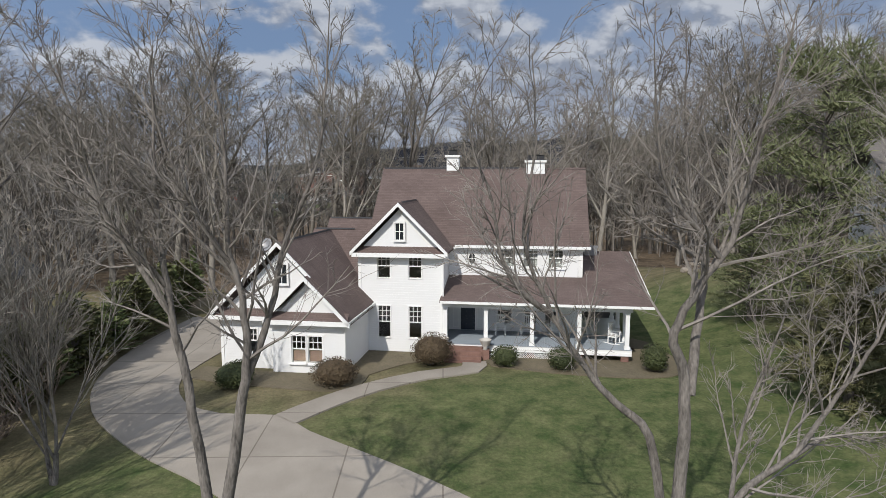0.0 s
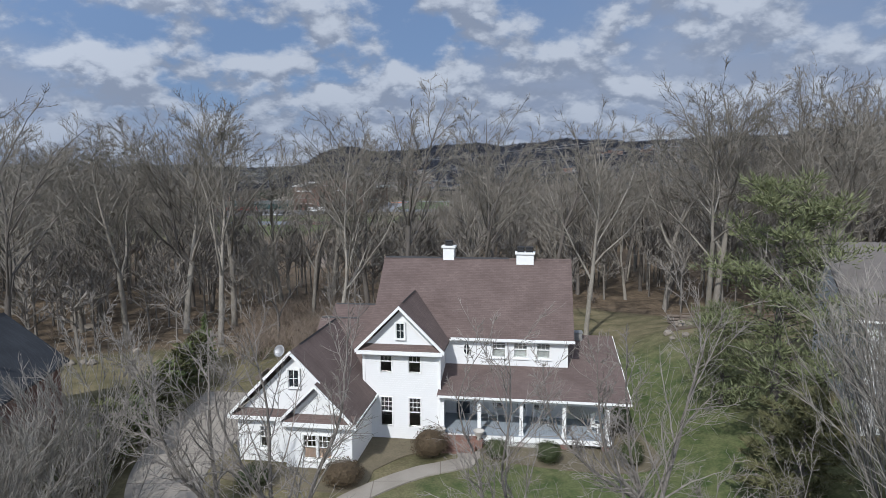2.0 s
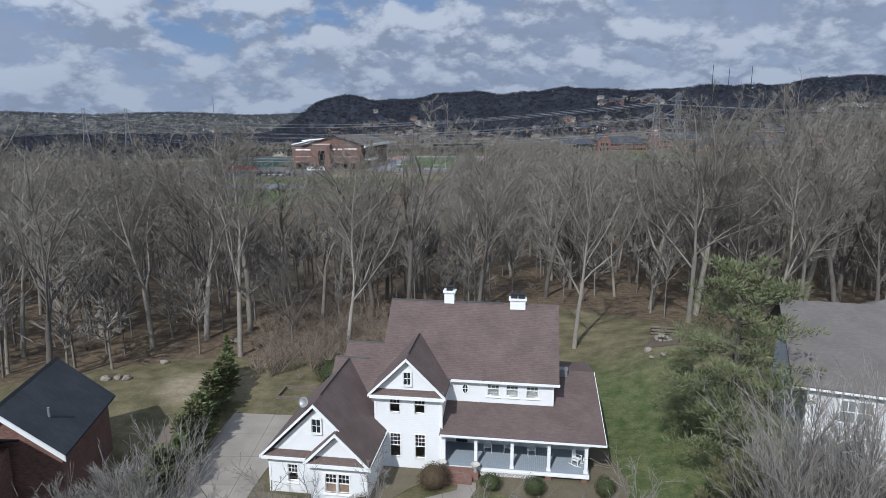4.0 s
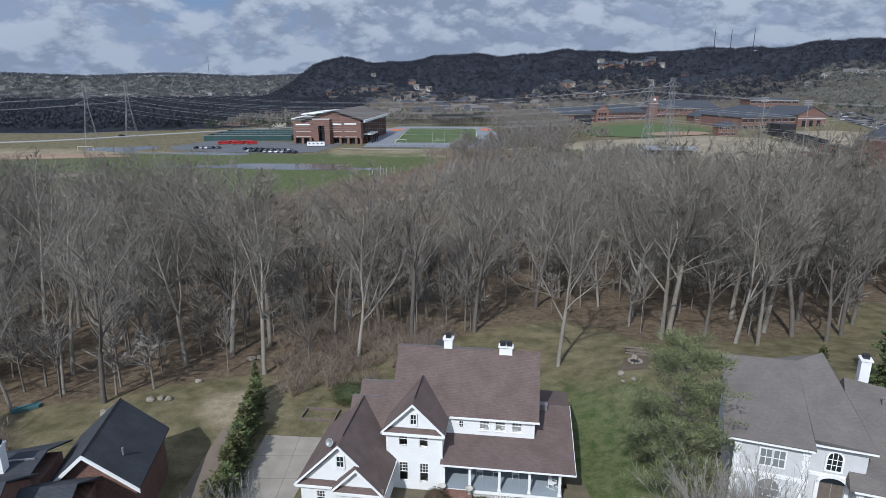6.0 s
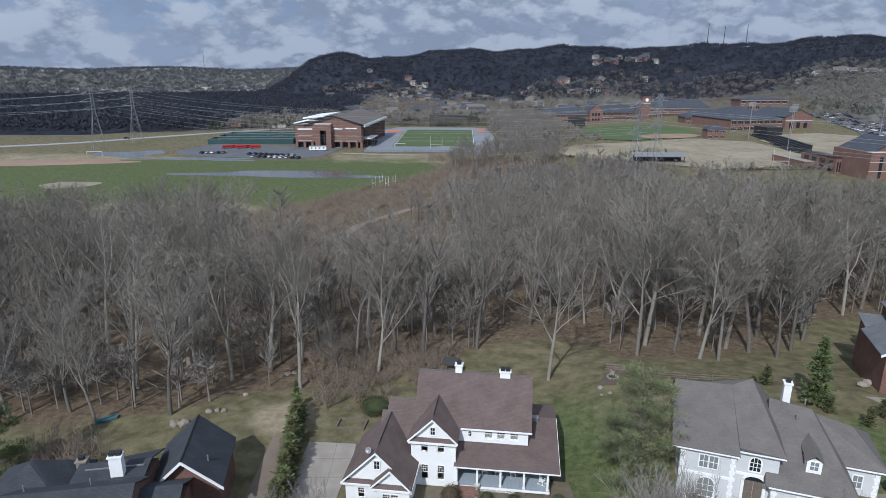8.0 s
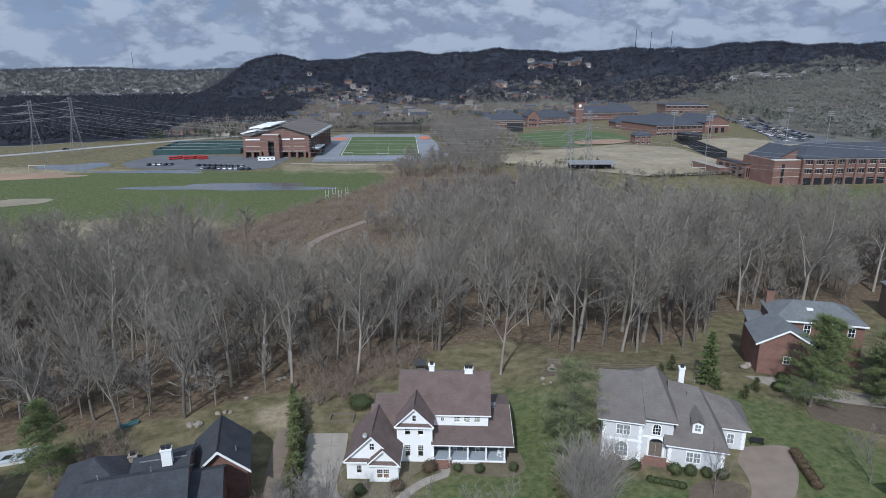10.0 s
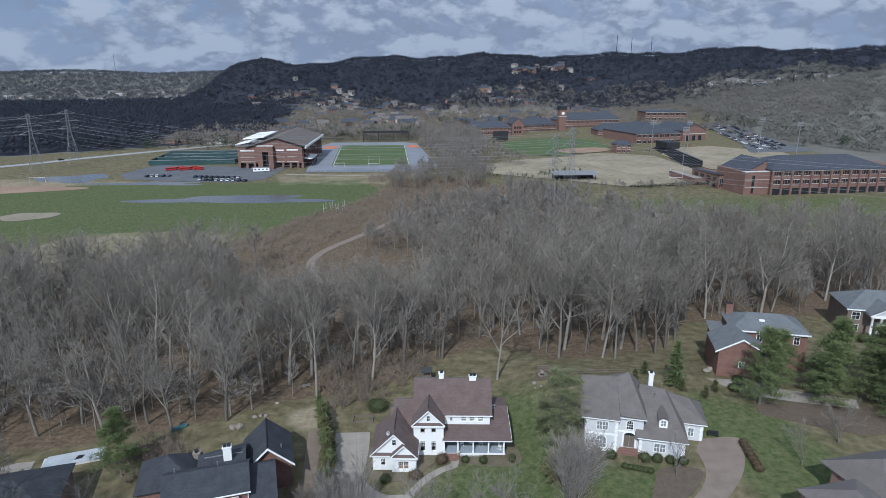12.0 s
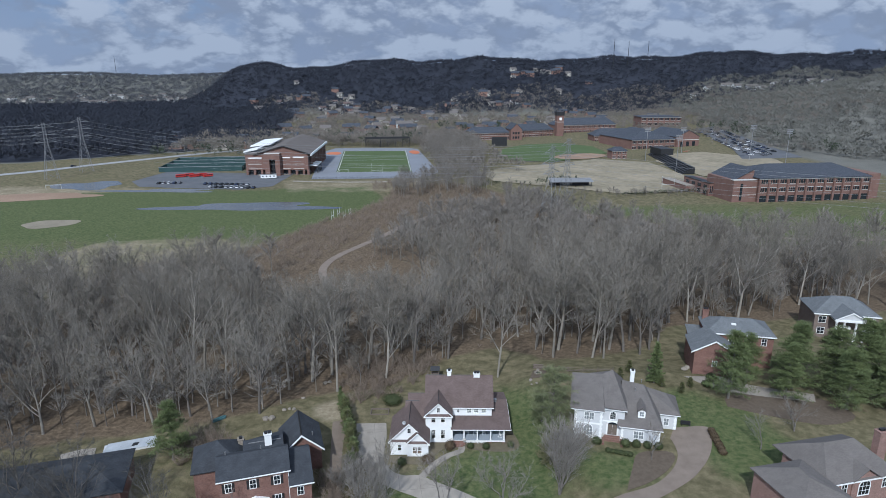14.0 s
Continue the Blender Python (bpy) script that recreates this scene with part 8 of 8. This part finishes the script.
# ---- vehicles ----
def car(m, paint, label, size=1.0, group="parked cars"):
    c = thing("car", m, label, "car", group)
    b = Geo().prism([(-2.2, -0.9, 0.35), (2.2, -0.9, 0.35), (2.25, -0.9, 0.75), (1.3, -0.9, 0.9), (-2.0, -0.9, 0.95), (-2.25, -0.9, 0.7)], (0, 1.8, 0))
    part("body", b, paint, c)
    part("cabin", Geo().prism([(-1.7, -0.78, 0.93), (0.95, -0.78, 0.9), (0.35, -0.7, 1.45), (-1.2, -0.7, 1.45)], (0, 1.5, 0)), FAR_GLASS, c)
    part("roof", Geo().box(-1.2, -0.72, 1.45, 0.35, 0.78, 1.5), paint, c)
    for u in (-1.4, 1.4):
        for v in (-0.95, 0.75):
            w = part("wheel", WHEEL, None, c)
            w.matrix_basis = pose(u, v + 0.2, 0.33, 90, 0, 0)
    return c


WHEEL = Geo().lathe([(0.33, 0), (0.33, 0.2)], n=10).mesh("wheel", RUBBER)
PAINT_WORDS = ("black", "silver", "white", "navy blue", "grey")
protos = [car(pose(-150 + k * 3.4, 372, -2.85, 0, 0, 80), CAR_PAINT[k], PAINT_WORDS[k] + " car parked on the asphalt") for k in range(5)]
rg = random.Random(77)
for r in range(2):
    for k in range(9):
        copy_thing(protos[rg.choice((0, 0, 3, 4, 1, 2))], pose(-118 + k * 3.6 + r * 6, 366 - r * 13 - k * 0.9, -2.85, 0, 0, 78))
for r, (x0, y0) in enumerate(((336, 436), (346, 434), (355, 440), (366, 446))):
    for k in range(34):
        if rg.random() < 0.24:
            continue
        y = y0 + k * 5.4
        x = x0 + (y - y0) * 0.27 + rg.uniform(-0.3, 0.3)
        copy_thing(protos[rg.choice((0, 0, 3, 4, 4, 1, 2))], pose(x, y, ground_z(x, y) + 0.52, 0, 0, 165 + rg.uniform(-3, 3)))
copy_thing(protos[0], pose(-243, 466, -2.7, 0, 0, 46))


def bus(x, y, turn):
    b = thing("red_bus", pose(x, y, -2.85, 0, 0, turn) @ Matrix.Scale(0.68, 4), "red school bus parked beside the courts", "bus", "parked buses")
    part("body", Geo().box(-5, -1.25, 0.5, 5, 1.25, 3.0), RED_PAINT, b)
    part("window_band", Geo().box(-4.7, -1.29, 1.9, 4.4, -1.25, 2.6), FAR_GLASS, b)
    part("roof", Geo().box(-4.9, -1.15, 3.0, 4.9, 1.15, 3.2), RED_PAINT, b)
    for u in (-3.2, 3.4):
        for v in (-1.3, 1.1):
            w = part("wheel", WHEEL, None, b)
            w.matrix_basis = pose(u, v + 0.2, 0.4, 90, 0, 0) @ Matrix.Scale(1.3, 4)


for k in range(5):
    bus(-143 + k * 4.8, 400 + (k % 2) * 4, 24)
for k in range(3):
    bus(300 + k * 9, 486, 10)


# ---- pylons, wires and masts ----
def pylon(x, y, height, label):
    p = thing("pylon", pose(x, y, -3.0, 0, 0, 35), label, "pylon", "power pylons")
    def half(z):
        return 4.2 - 3.2 * min(1, z / (height * 0.62))
    for sx in (-1, 1):
        for sy in (-1, 1):
            part("leg", Geo().tube([(sx * half(0), sy * half(0), -0.5), (sx * half(height * 0.62), sy * half(height * 0.62), height * 0.62), (sx * 0.5, sy * 0.5, height)], [0.12, 0.09, 0.06], 4), GALVANISED, p)
    lace = Geo()
    zs = [height * f for f in (0, 0.12, 0.24, 0.36, 0.46, 0.55, 0.62, 0.70, 0.78, 0.86, 0.94, 1.0)]
    for a, b in zip(zs, zs[1:]):
        for sx, sy, tx, ty in ((-1, -1, 1, -1), (1, -1, 1, 1), (1, 1, -1, 1), (-1, 1, -1, -1)):
            ha, hb = max(0.5, half(a)), max(0.5, half(b))
            lace.tube([(sx * ha, sy * ha, a), (tx * hb, ty * hb, b)], [0.055, 0.055], 3)
            lace.tube([(tx * ha, ty * ha, a), (sx * hb, sy * hb, b)], [0.055, 0.055], 3)
    part("lacing", lace, GALVANISED, p)
    for z, reach in ((0.66, 6.5), (0.79, 7.5), (0.92, 6.0)):
        arm = Geo()
        arm.tube([(-reach, 0, height * z), (reach, 0, height * z)], [0.14, 0.14], 4)
        arm.tube([(-reach, 0, height * z), (0, 0, height * (z + 0.06)), (reach, 0, height * z)], [0.1, 0.12, 0.1], 4)
        part("crossarm", arm, GALVANISED, p)
    return p


PYLONS = [(-231, 402, 40), (-223, 441, 41), (80, 224, 39), (93, 238, 41)]
for x, y, h in PYLONS:
    pylon(x, y, h, "tall grey lattice steel power pylon")


def wires(a, b, h0, h1, sag, label):
    g = Geo()
    d = Vector((b[0] - a[0], b[1] - a[1], 0)).normalized()
    s = Vector((-d.y, d.x, 0))
    for z, reach in ((0.66, 6.5), (0.79, 7.5), (0.92, 6.0)):
        for side in (-1, 1):
            pts = []
            for k in range(15):
                t = k / 14
                q = Vector((a[0], a[1], 0)).lerp(Vector((b[0], b[1], 0)), t) + s * side * reach
                pts.append((q.x, q.y, -3 + (h0 * (1 - t) + h1 * t) * z - sag * 4 * t * (1 - t)))
            g.tube(pts, [0.045] * 15, 3)
    return solid("power_lines", g, GALVANISED, label, "power line", kind="stuff")


wires((-231, 402), (80, 224), 40, 39, 9, "sagging power lines across the field")
wires((-223, 441), (93, 238), 41, 41, 9, "sagging power lines across the field")
wires((-620, 480), (-231, 402), 40, 40, 8, "sagging power lines at the valley edge")
wires((-610, 520), (-223, 441), 40, 41, 8, "sagging power lines at the valley edge")
wires((80, 224), (420, 40), 39, 42, 8, "sagging power lines above the meadow")
for x, y, h in ((234, 436, 28), (229, 374, 28), (318, 415, 30), (335, 392, 28), (286, 470, 24)):
    lp = thing("floodlight_pole", pose(x, y, ground_z(x, y)), "tall steel floodlight pole beside the fields", "floodlight", "floodlights")
    part("pole", Geo().tube([(0, 0, -0.5), (0, 0, h)], [0.3, 0.18], 6), GALVANISED, lp)
    for k in range(3):
        part("lamp_bar", Geo().box(-2.6, -0.3, h - 0.4 - k * 1.3, 2.6, 0.3, h + 0.3 - k * 1.3), GALVANISED, lp)
for az, r, h in ((23.0, 1560, 50), (24.2, 1600, 38), (25.8, 1560, 48), (-19.0, 2900, 60)):
    x, y = -16 + r * math.sin(radians(az)), -71 + r * math.cos(radians(az))
    ms = thing("radio_mast", pose(x, y, ground_z(x, y)), "thin radio mast on the ridge", "mast", "radio masts")
    part("mast", Geo().tube([(0, 0, -1), (0, 0, h + 18)], [0.9, 0.5], 4), DARK_METAL, ms)

# ---- houses far off ----
rg = random.Random(31)
PALE_WALL = [mat("far_wall_" + n, a, b, 0.9, 0.3, 3, 0) for n, a, b in (("cream", (0.36, 0.33, 0.285), (0.48, 0.45, 0.39)), ("brick", (0.20, 0.12, 0.09), (0.32, 0.2, 0.16)), ("white", (0.42, 0.42, 0.41), (0.58, 0.58, 0.565)))]
FAR_ROOFS = [GREY_SHINGLE, SLATE_SHINGLE, BROWN_SHINGLE]
far_protos = []
for k in range(4):
    w, d, e = (14, 18, 12, 22)[k], (10, 11, 9, 10)[k], (5.5, 6, 4, 8)[k]
    h = thing("far_house", pose(-60 + k * 34, 760 + k * 9, ground_z(-60 + k * 34, 760 + k * 9)), ("cream", "brick", "white", "white")[k] + " suburban house with pitched roof among trees", "house", "suburban houses")
    part("wall", Geo().box(0, 0, -4, w, d, e), PALE_WALL[(0, 1, 2, 2)[k]], h)
    part("roof", Geo().slab([(-0.6, -0.6, e), (w + 0.6, -0.6, e), (w + 0.6, d / 2, e + d * 0.4), (-0.6, d / 2, e + d * 0.4)], 0.3).slab([(-0.6, d / 2, e + d * 0.4), (w + 0.6, d / 2, e + d * 0.4), (w + 0.6, d + 0.6, e), (-0.6, d + 0.6, e)], 0.3), FAR_ROOFS[k % 3], h)
    part("gable_wall", Geo().prism([(0, 0, e), (0, d, e), (0, d / 2, e + d * 0.36)], (0.3, 0, 0)), PALE_WALL[(0, 1, 2, 2)[k]], h)
    for q in range(3):
        part("window", Geo().box(w * (0.16 + 0.27 * q), -0.08, e * 0.45, w * (0.16 + 0.27 * q) + 1.6, 0.05, e * 0.45 + 1.8), FAR_GLASS, h)
    far_protos.append(h)
spots = []
for _ in range(125):
    x, y = rg.uniform(-150, 420), rg.uniform(640, 1200)
    if not (100 < x < 400 and y < 740):
        spots.append((x, y, rg.choice((0, 0, 1, 1, 2))))
for _ in range(14):
    spots.append((rg.uniform(-230, -20), rg.uniform(1120, 1330), rg.choice((0, 0, 1, 2))))
for _ in range(14):
    spots.append((rg.uniform(330, 520), rg.uniform(1280, 1380), rg.choice((0, 1, 0))))
for _ in range(14):
    spots.append((rg.uniform(-230, -120), rg.uniform(560, 700), rg.choice((0, 1, 1))))
for _ in range(9):
    az = rg.uniform(-4, 30)
    r = rg.uniform(1130, 1290)
    spots.append((-16 + r * math.sin(radians(az)), -71 + r * math.cos(radians(az)), rg.choice((0, 2, 0))))
for k in range(16):
    spots.append((590 + k * 17 + rg.uniform(-5, 5), 985 - k * 13 + rg.uniform(-12, 12), 3))
for _ in range(64):
    az = rg.uniform(-30, -11)
    r = rg.uniform(1750, 2150)
    spots.append((-16 + r * math.sin(radians(az)), -71 + r * math.cos(radians(az)), rg.choice((0, 2, 3))))
for x, y, k in spots:
    copy_thing(far_protos[k], pose(x, y, ground_z(x, y) + (1.5 if y > 1000 else 0), 0, 0, rg.uniform(-35, 35)) @ Matrix.Scale(rg.uniform(0.75, 1.0), 4))


# ---- brush, far woods and hill woods ----
def small_tree(seed, limbs=22, twigs=10, thick=1.15):
    """A cheap bare tree of unit height."""
    rg2 = random.Random(seed)
    g = Geo()
    g.tube([(0, 0, 0), (rg2.uniform(-0.02, 0.02), rg2.uniform(-0.02, 0.02), 0.45), (rg2.uniform(-0.05, 0.05), rg2.uniform(-0.05, 0.05), 0.95)], [0.016, 0.011, 0.002], 3)
    for _ in range(limbs):
        z = rg2.uniform(0.34, 0.88)
        a = rg2.uniform(0, math.tau)
        L = 0.40 * (1.05 - z) + 0.10
        d = Vector((math.cos(a) * rg2.uniform(0.5, 1.3), math.sin(a) * rg2.uniform(0.5, 1.3), 1)).normalized()
        b = Vector((0, 0, z))
        t = b + d * L
        g.spike(b, t, 0.006 * thick)
        for _ in range(twigs):
            p = b.lerp(t, rg2.uniform(0.25, 0.95))
            g.sliver(p, p + (d + Vector((rg2.uniform(-0.9, 0.9), rg2.uniform(-0.9, 0.9), rg2.uniform(-0.2, 0.6)))).normalized() * L * rg2.uniform(0.3, 0.7), 0.0055 * thick, rg2)
    return as_arrays(g)


def bush_template(seed, stems=12):
    rg2 = random.Random(seed)
    g = Geo()
    for _ in range(stems):
        a = rg2.uniform(0, math.tau)
        d = Vector((math.cos(a) * rg2.uniform(0.2, 0.9), math.sin(a) * rg2.uniform(0.2, 0.9), 1)).normalized()
        t = d * rg2.uniform(0.6, 1.05)
        g.spike((0, 0, -0.03), t, 0.012)
        for _ in range(4):
            p = Vector(t) * rg2.uniform(0.35, 0.95)
            g.spike(p, p + (d + Vector((rg2.uniform(-1, 1), rg2.uniform(-1, 1), rg2.uniform(-0.2, 0.7)))).normalized() * rg2.uniform(0.2, 0.45), 0.008)
    return as_arrays(g)


def speck_crown(seed, count, size, trunk=0.0):
    """A distant bare crown: a rounded cloud of short twigs."""
    rg2 = random.Random(seed)
    g = Geo()
    if trunk:
        g.spike((0, 0, -0.05), (0, 0, 0.85), trunk)
    lobes = [(rg2.uniform(-0.25, 0.25), rg2.uniform(-0.25, 0.25), rg2.uniform(0.45, 0.75), rg2.uniform(0.2, 0.34)) for _ in range(5)]
    for _ in range(count):
        x, y, z, r = rg2.choice(lobes)
        d = Vector((rg2.gauss(0, 1), rg2.gauss(0, 1), rg2.gauss(0.3, 0.9))).normalized()
        c = Vector((x, y, z)) + d * r * rg2.random() ** 0.4
        c.z = max(0.02, c.z)
        w = (d + Vector((rg2.uniform(-0.6, 0.6), rg2.uniform(-0.6, 0.6), rg2.uniform(0.0, 1.2)))).normalized()
        a = w.orthogonal().normalized()
        a.rotate(Matrix.Rotation(rg2.uniform(0, math.tau), 3, w))
        e = size * rg2.uniform(0.6, 1.4)
        g.add([c - a * e * 0.5, c + a * e * 0.5, c + w * e * 1.5], [(0, 1, 2)])
    return as_arrays(g)


SMALL = [small_tree(400 + k) for k in range(6)]
BUSHES = [bush_template(500 + k) for k in range(5)]
CROWNS = [speck_crown(600 + k, 46, 0.095) for k in range(6)]
LOW_CROWNS = [speck_crown(680 + k, 40, 0.095) for k in range(6)]
FINE_CROWNS = [speck_crown(650 + k, 62, 0.085, 0.018) for k in range(6)]
rg = random.Random(12)

# slender trees and saplings in the valley brush
STRIP = [(-30, 165), (-5, 170), (40, 165), (95, 165), (150, 150), (150, 185), (110, 215), (90, 245), (75, 300), (45, 345), (25, 345), (15, 300), (0, 255), (-18, 205)]


def beside_path(x, y, room):
    """Right of the greenway, with some room to it."""
    return x > np.interp(y, [140, 166, 199, 240, 257, 350], [-24, -29, -15, 12, 60, 60]) + room


made = []
while len(made) < 420:
    x, y = rg.uniform(-60, 160), rg.uniform(130, 350)
    if inside(np.array(x), np.array(y), STRIP) and beside_path(x, y, 12):
        made.append((rg.randrange(6), x, y, ground_z(x, y), rg.uniform(0, 6.3), rg.uniform(9, 15), rg.uniform(7, 15)))
while len(made) < 620:
    x, y = rg.uniform(-180, 230), rg.uniform(95, 165)
    if inside(np.array(x), np.array(y), WOODS) and not (-48 < x < 4 and y > 95):
        made.append((rg.randrange(6), x, y, ground_z(x, y), rg.uniform(0, 6.3), rg.uniform(12, 18), rg.uniform(13, 20)))
for k in range(60):
    t = k / 60
    x, y = 80 + 130 * t + rg.uniform(-6, 6), 292 - 8 * t + rg.uniform(-5, 5)
    made.append((rg.randrange(6), x, y, -3, rg.uniform(0, 6.3), 6, rg.uniform(3, 6)))
CREEK = [(4, 305), (14, 355), (34, 366), (48, 385), (52, 560), (70, 610), (112, 600), (100, 470), (84, 420), (74, 372), (76, 330), (62, 300)]
n = len(made)
while len(made) < n + 430:
    x, y = rg.uniform(0, 115), rg.uniform(300, 610)
    if inside(np.array(x), np.array(y), CREEK):
        h = rg.uniform(7, 14) * (1.15 if y > 400 else 0.95)
        made.append((rg.randrange(6), x, y, ground_z(x, y), rg.uniform(0, 6.3), h, h))
V, F = scatter(SMALL, made)
joined("valley_trees", V, F, FAR_BARK, "slender bare grey trees massed in the valley", "woodland")

# saplings in the wood behind the houses
made = []
while len(made) < 400:
    x, y = rg.uniform(-120, 130), rg.uniform(48, 110)
    if inside(np.array(x), np.array(y), WOODS) and not (8 < x < 28 and y < 78):
        made.append((rg.randrange(6), x, y, ground_z(x, y), rg.uniform(0, 6.3), rg.uniform(7, 12), rg.uniform(6, 13)))
V, F = scatter(SMALL, made)
joined("saplings", V, F, FAR_BARK, "thin bare saplings below the tall trees", "undergrowth")

# brushwood: along the yards' edge and between the gardens
made = []
def brush(n, x0, x1, y0, y1, h0, h1, poly=None):
    k = 0
    while k < n:
        x, y = rg.uniform(x0, x1), rg.uniform(y0, y1)
        if poly and not inside(np.array(x), np.array(y), poly):
            continue
        h = rg.uniform(h0, h1)
        made.append((rg.randrange(5), x, y, ground_z(x, y), rg.uniform(0, 6.3), h * rg.uniform(0.9, 1.4), h))
        k += 1


brush(230, -22, 2, 50, 72, 1.0, 3.2, [(-19, 50), (-12, 51), (-6, 57), (2, 66), (2, 72), (-22, 72), (-21, 58)])
brush(260, -120, 130, 58, 130, 0.8, 2.2, WOODS)
brush(60, -24, -17, 17, 27, 1.2, 3.2)
brush(45, -50, -42, 33, 42, 2.0, 4.0)
brush(40, -40, -20, 8, 20, 1.5, 3.5)
brush(420, -60, 160, 130, 350, 1.2, 3.2, STRIP)
made[:] = [m for m in made if m[2] < 130 or beside_path(m[1], m[2], 4) or not beside_path(m[1], m[2], -5)]
brush(160, -45, -5, 95, 140, 1.0, 2.4)
brush(120, -5, 30, 330, 360, 2, 4)
brush(950, -112, 20, 155, 345, 1.2, 3.2, [(-112, 160), (-108, 175), (-71, 187), (-55, 208), (-37, 239), (-14, 270), (2, 300), (10, 345), (20, 340), (18, 262), (4, 240), (-21, 199), (-34, 172), (-36, 160)])
brush(300, -20, 150, 200, 350, 1.0, 2.6, [(4, 240), (20, 262), (16, 345), (60, 345), (78, 300), (96, 262), (60, 266), (24, 256)])
V, F = scatter(BUSHES, made)
joined("brushwood", V, F, BRUSH, "tangled brown leafless brush and undergrowth", "undergrowth")

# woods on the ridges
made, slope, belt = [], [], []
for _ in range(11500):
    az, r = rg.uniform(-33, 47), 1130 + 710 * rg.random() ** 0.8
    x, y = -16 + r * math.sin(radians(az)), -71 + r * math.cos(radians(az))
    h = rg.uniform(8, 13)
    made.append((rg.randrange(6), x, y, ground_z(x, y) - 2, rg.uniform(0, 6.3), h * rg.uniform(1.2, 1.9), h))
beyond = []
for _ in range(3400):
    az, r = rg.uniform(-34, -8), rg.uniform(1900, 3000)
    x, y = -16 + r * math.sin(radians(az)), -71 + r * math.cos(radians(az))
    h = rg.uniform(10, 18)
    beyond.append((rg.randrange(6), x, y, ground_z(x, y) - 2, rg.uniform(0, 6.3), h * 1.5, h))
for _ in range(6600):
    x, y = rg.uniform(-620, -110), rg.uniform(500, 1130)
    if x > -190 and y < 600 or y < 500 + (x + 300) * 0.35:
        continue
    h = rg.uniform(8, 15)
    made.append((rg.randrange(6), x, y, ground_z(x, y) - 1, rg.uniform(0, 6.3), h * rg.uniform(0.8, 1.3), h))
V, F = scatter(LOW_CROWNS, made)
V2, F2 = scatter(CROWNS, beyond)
joined("far_woods", V2, F2, HAZY_RIDGE, "woods on the farthest ridge, tinted blue-grey as by haze", "woodland")
joined("ridge_woods", V, F, SHADED_HILL_TREES, "leafless woods covering the distant ridges, darkened as in cloud shadow", "woodland")
for _ in range(7600):
    x, y = rg.uniform(340, 1150), rg.uniform(250, 1050)
    d = math.hypot(x - 830, y - 700)
    if d > 520 or x < 365 + max(0, y - 420) * 0.28:
        continue
    h = rg.uniform(7, 13)
    slope.append((rg.randrange(6), x, y, ground_z(x, y) - 1.5, rg.uniform(0, 6.3), h * rg.uniform(1.0, 1.5), h))
V, F = scatter(FINE_CROWNS, slope)
joined("slope_woods", V, F, SLOPE_TREES, "grey-brown leafless woods on the near slope", "woodland")
for _ in range(6800):
    x, y = rg.uniform(-200, 640), 580 + 640 * rg.random() ** 1.1
    if 100 < x < 330 and y < 740:
        continue
    h = rg.uniform(4.5, 9.5)
    belt.append((rg.randrange(6), x, y, ground_z(x, y), rg.uniform(0, 6.3), h * rg.uniform(0.9, 1.3), h))
for _ in range(160):
    x, y = rg.uniform(45, 110), rg.uniform(380, 640)
    h = rg.uniform(7, 14)
    belt.append((rg.randrange(6), x, y, ground_z(x, y), rg.uniform(0, 6.3), h, h))
for _ in range(120):
    x, y = rg.uniform(-190, -60), rg.uniform(520, 600)
    h = rg.uniform(7, 14)
    belt.append((rg.randrange(6), x, y, ground_z(x, y), rg.uniform(0, 6.3), h, h))
for _ in range(60):
    x, y = rg.uniform(335, 425), rg.uniform(440, 650)
    h = rg.uniform(4, 8)
    belt.append((rg.randrange(6), x, y, ground_z(x, y) + 0.5, rg.uniform(0, 6.3), h, h))
for _ in range(620):
    x, y = rg.uniform(-190, 112), rg.uniform(582, 690)
    h = rg.uniform(7, 13)
    belt.append((rg.randrange(6), x, y, ground_z(x, y), rg.uniform(0, 6.3), h * rg.uniform(0.8, 1.1), h))
green = []
for x0, x1, y0, y1, n in ((-25, 85, 590, 640, 70), (-200, -110, 500, 560, 26), (-130, 60, 640, 700, 30), (395, 430, 420, 640, 40), (100, 330, 735, 800, 45), (60, 110, 330, 345, 14)):
    for _ in range(n):
        x, y = rg.uniform(x0, x1), rg.uniform(y0, y1)
        h = rg.uniform(6, 14) if y > 350 else 3.5
        green.append((rg.randrange(6), x, y, ground_z(x, y) - 0.5, rg.uniform(0, 6.3), h * rg.uniform(0.6, 0.9), h))
for k in range(75):
    t = k / 75
    x, y = 148 + 68 * t, 288.5 + 9 * t + rg.uniform(-0.6, 0.6)
    green.append((rg.randrange(6), x, y, ground_z(x, y), rg.uniform(0, 6.3), 2.8, rg.uniform(1.8, 2.6)))
for k in range(22):
    x, y = 106 + k * 1.35, 331 + rg.uniform(-1.5, 1.5)
    green.append((rg.randrange(6), x, y, ground_z(x, y), rg.uniform(0, 6.3), 2.4, rg.uniform(5.5, 8)))
V, F = scatter(CROWNS, green)
joined("far_evergreens", V, F, FAR_NEEDLE, "dark evergreens scattered among the suburban trees", "woodland")
V, F = scatter(FINE_CROWNS, belt)
joined("suburb_trees", V, F, SUBURB_TREES, "bare grey trees among suburban houses", "woodland")
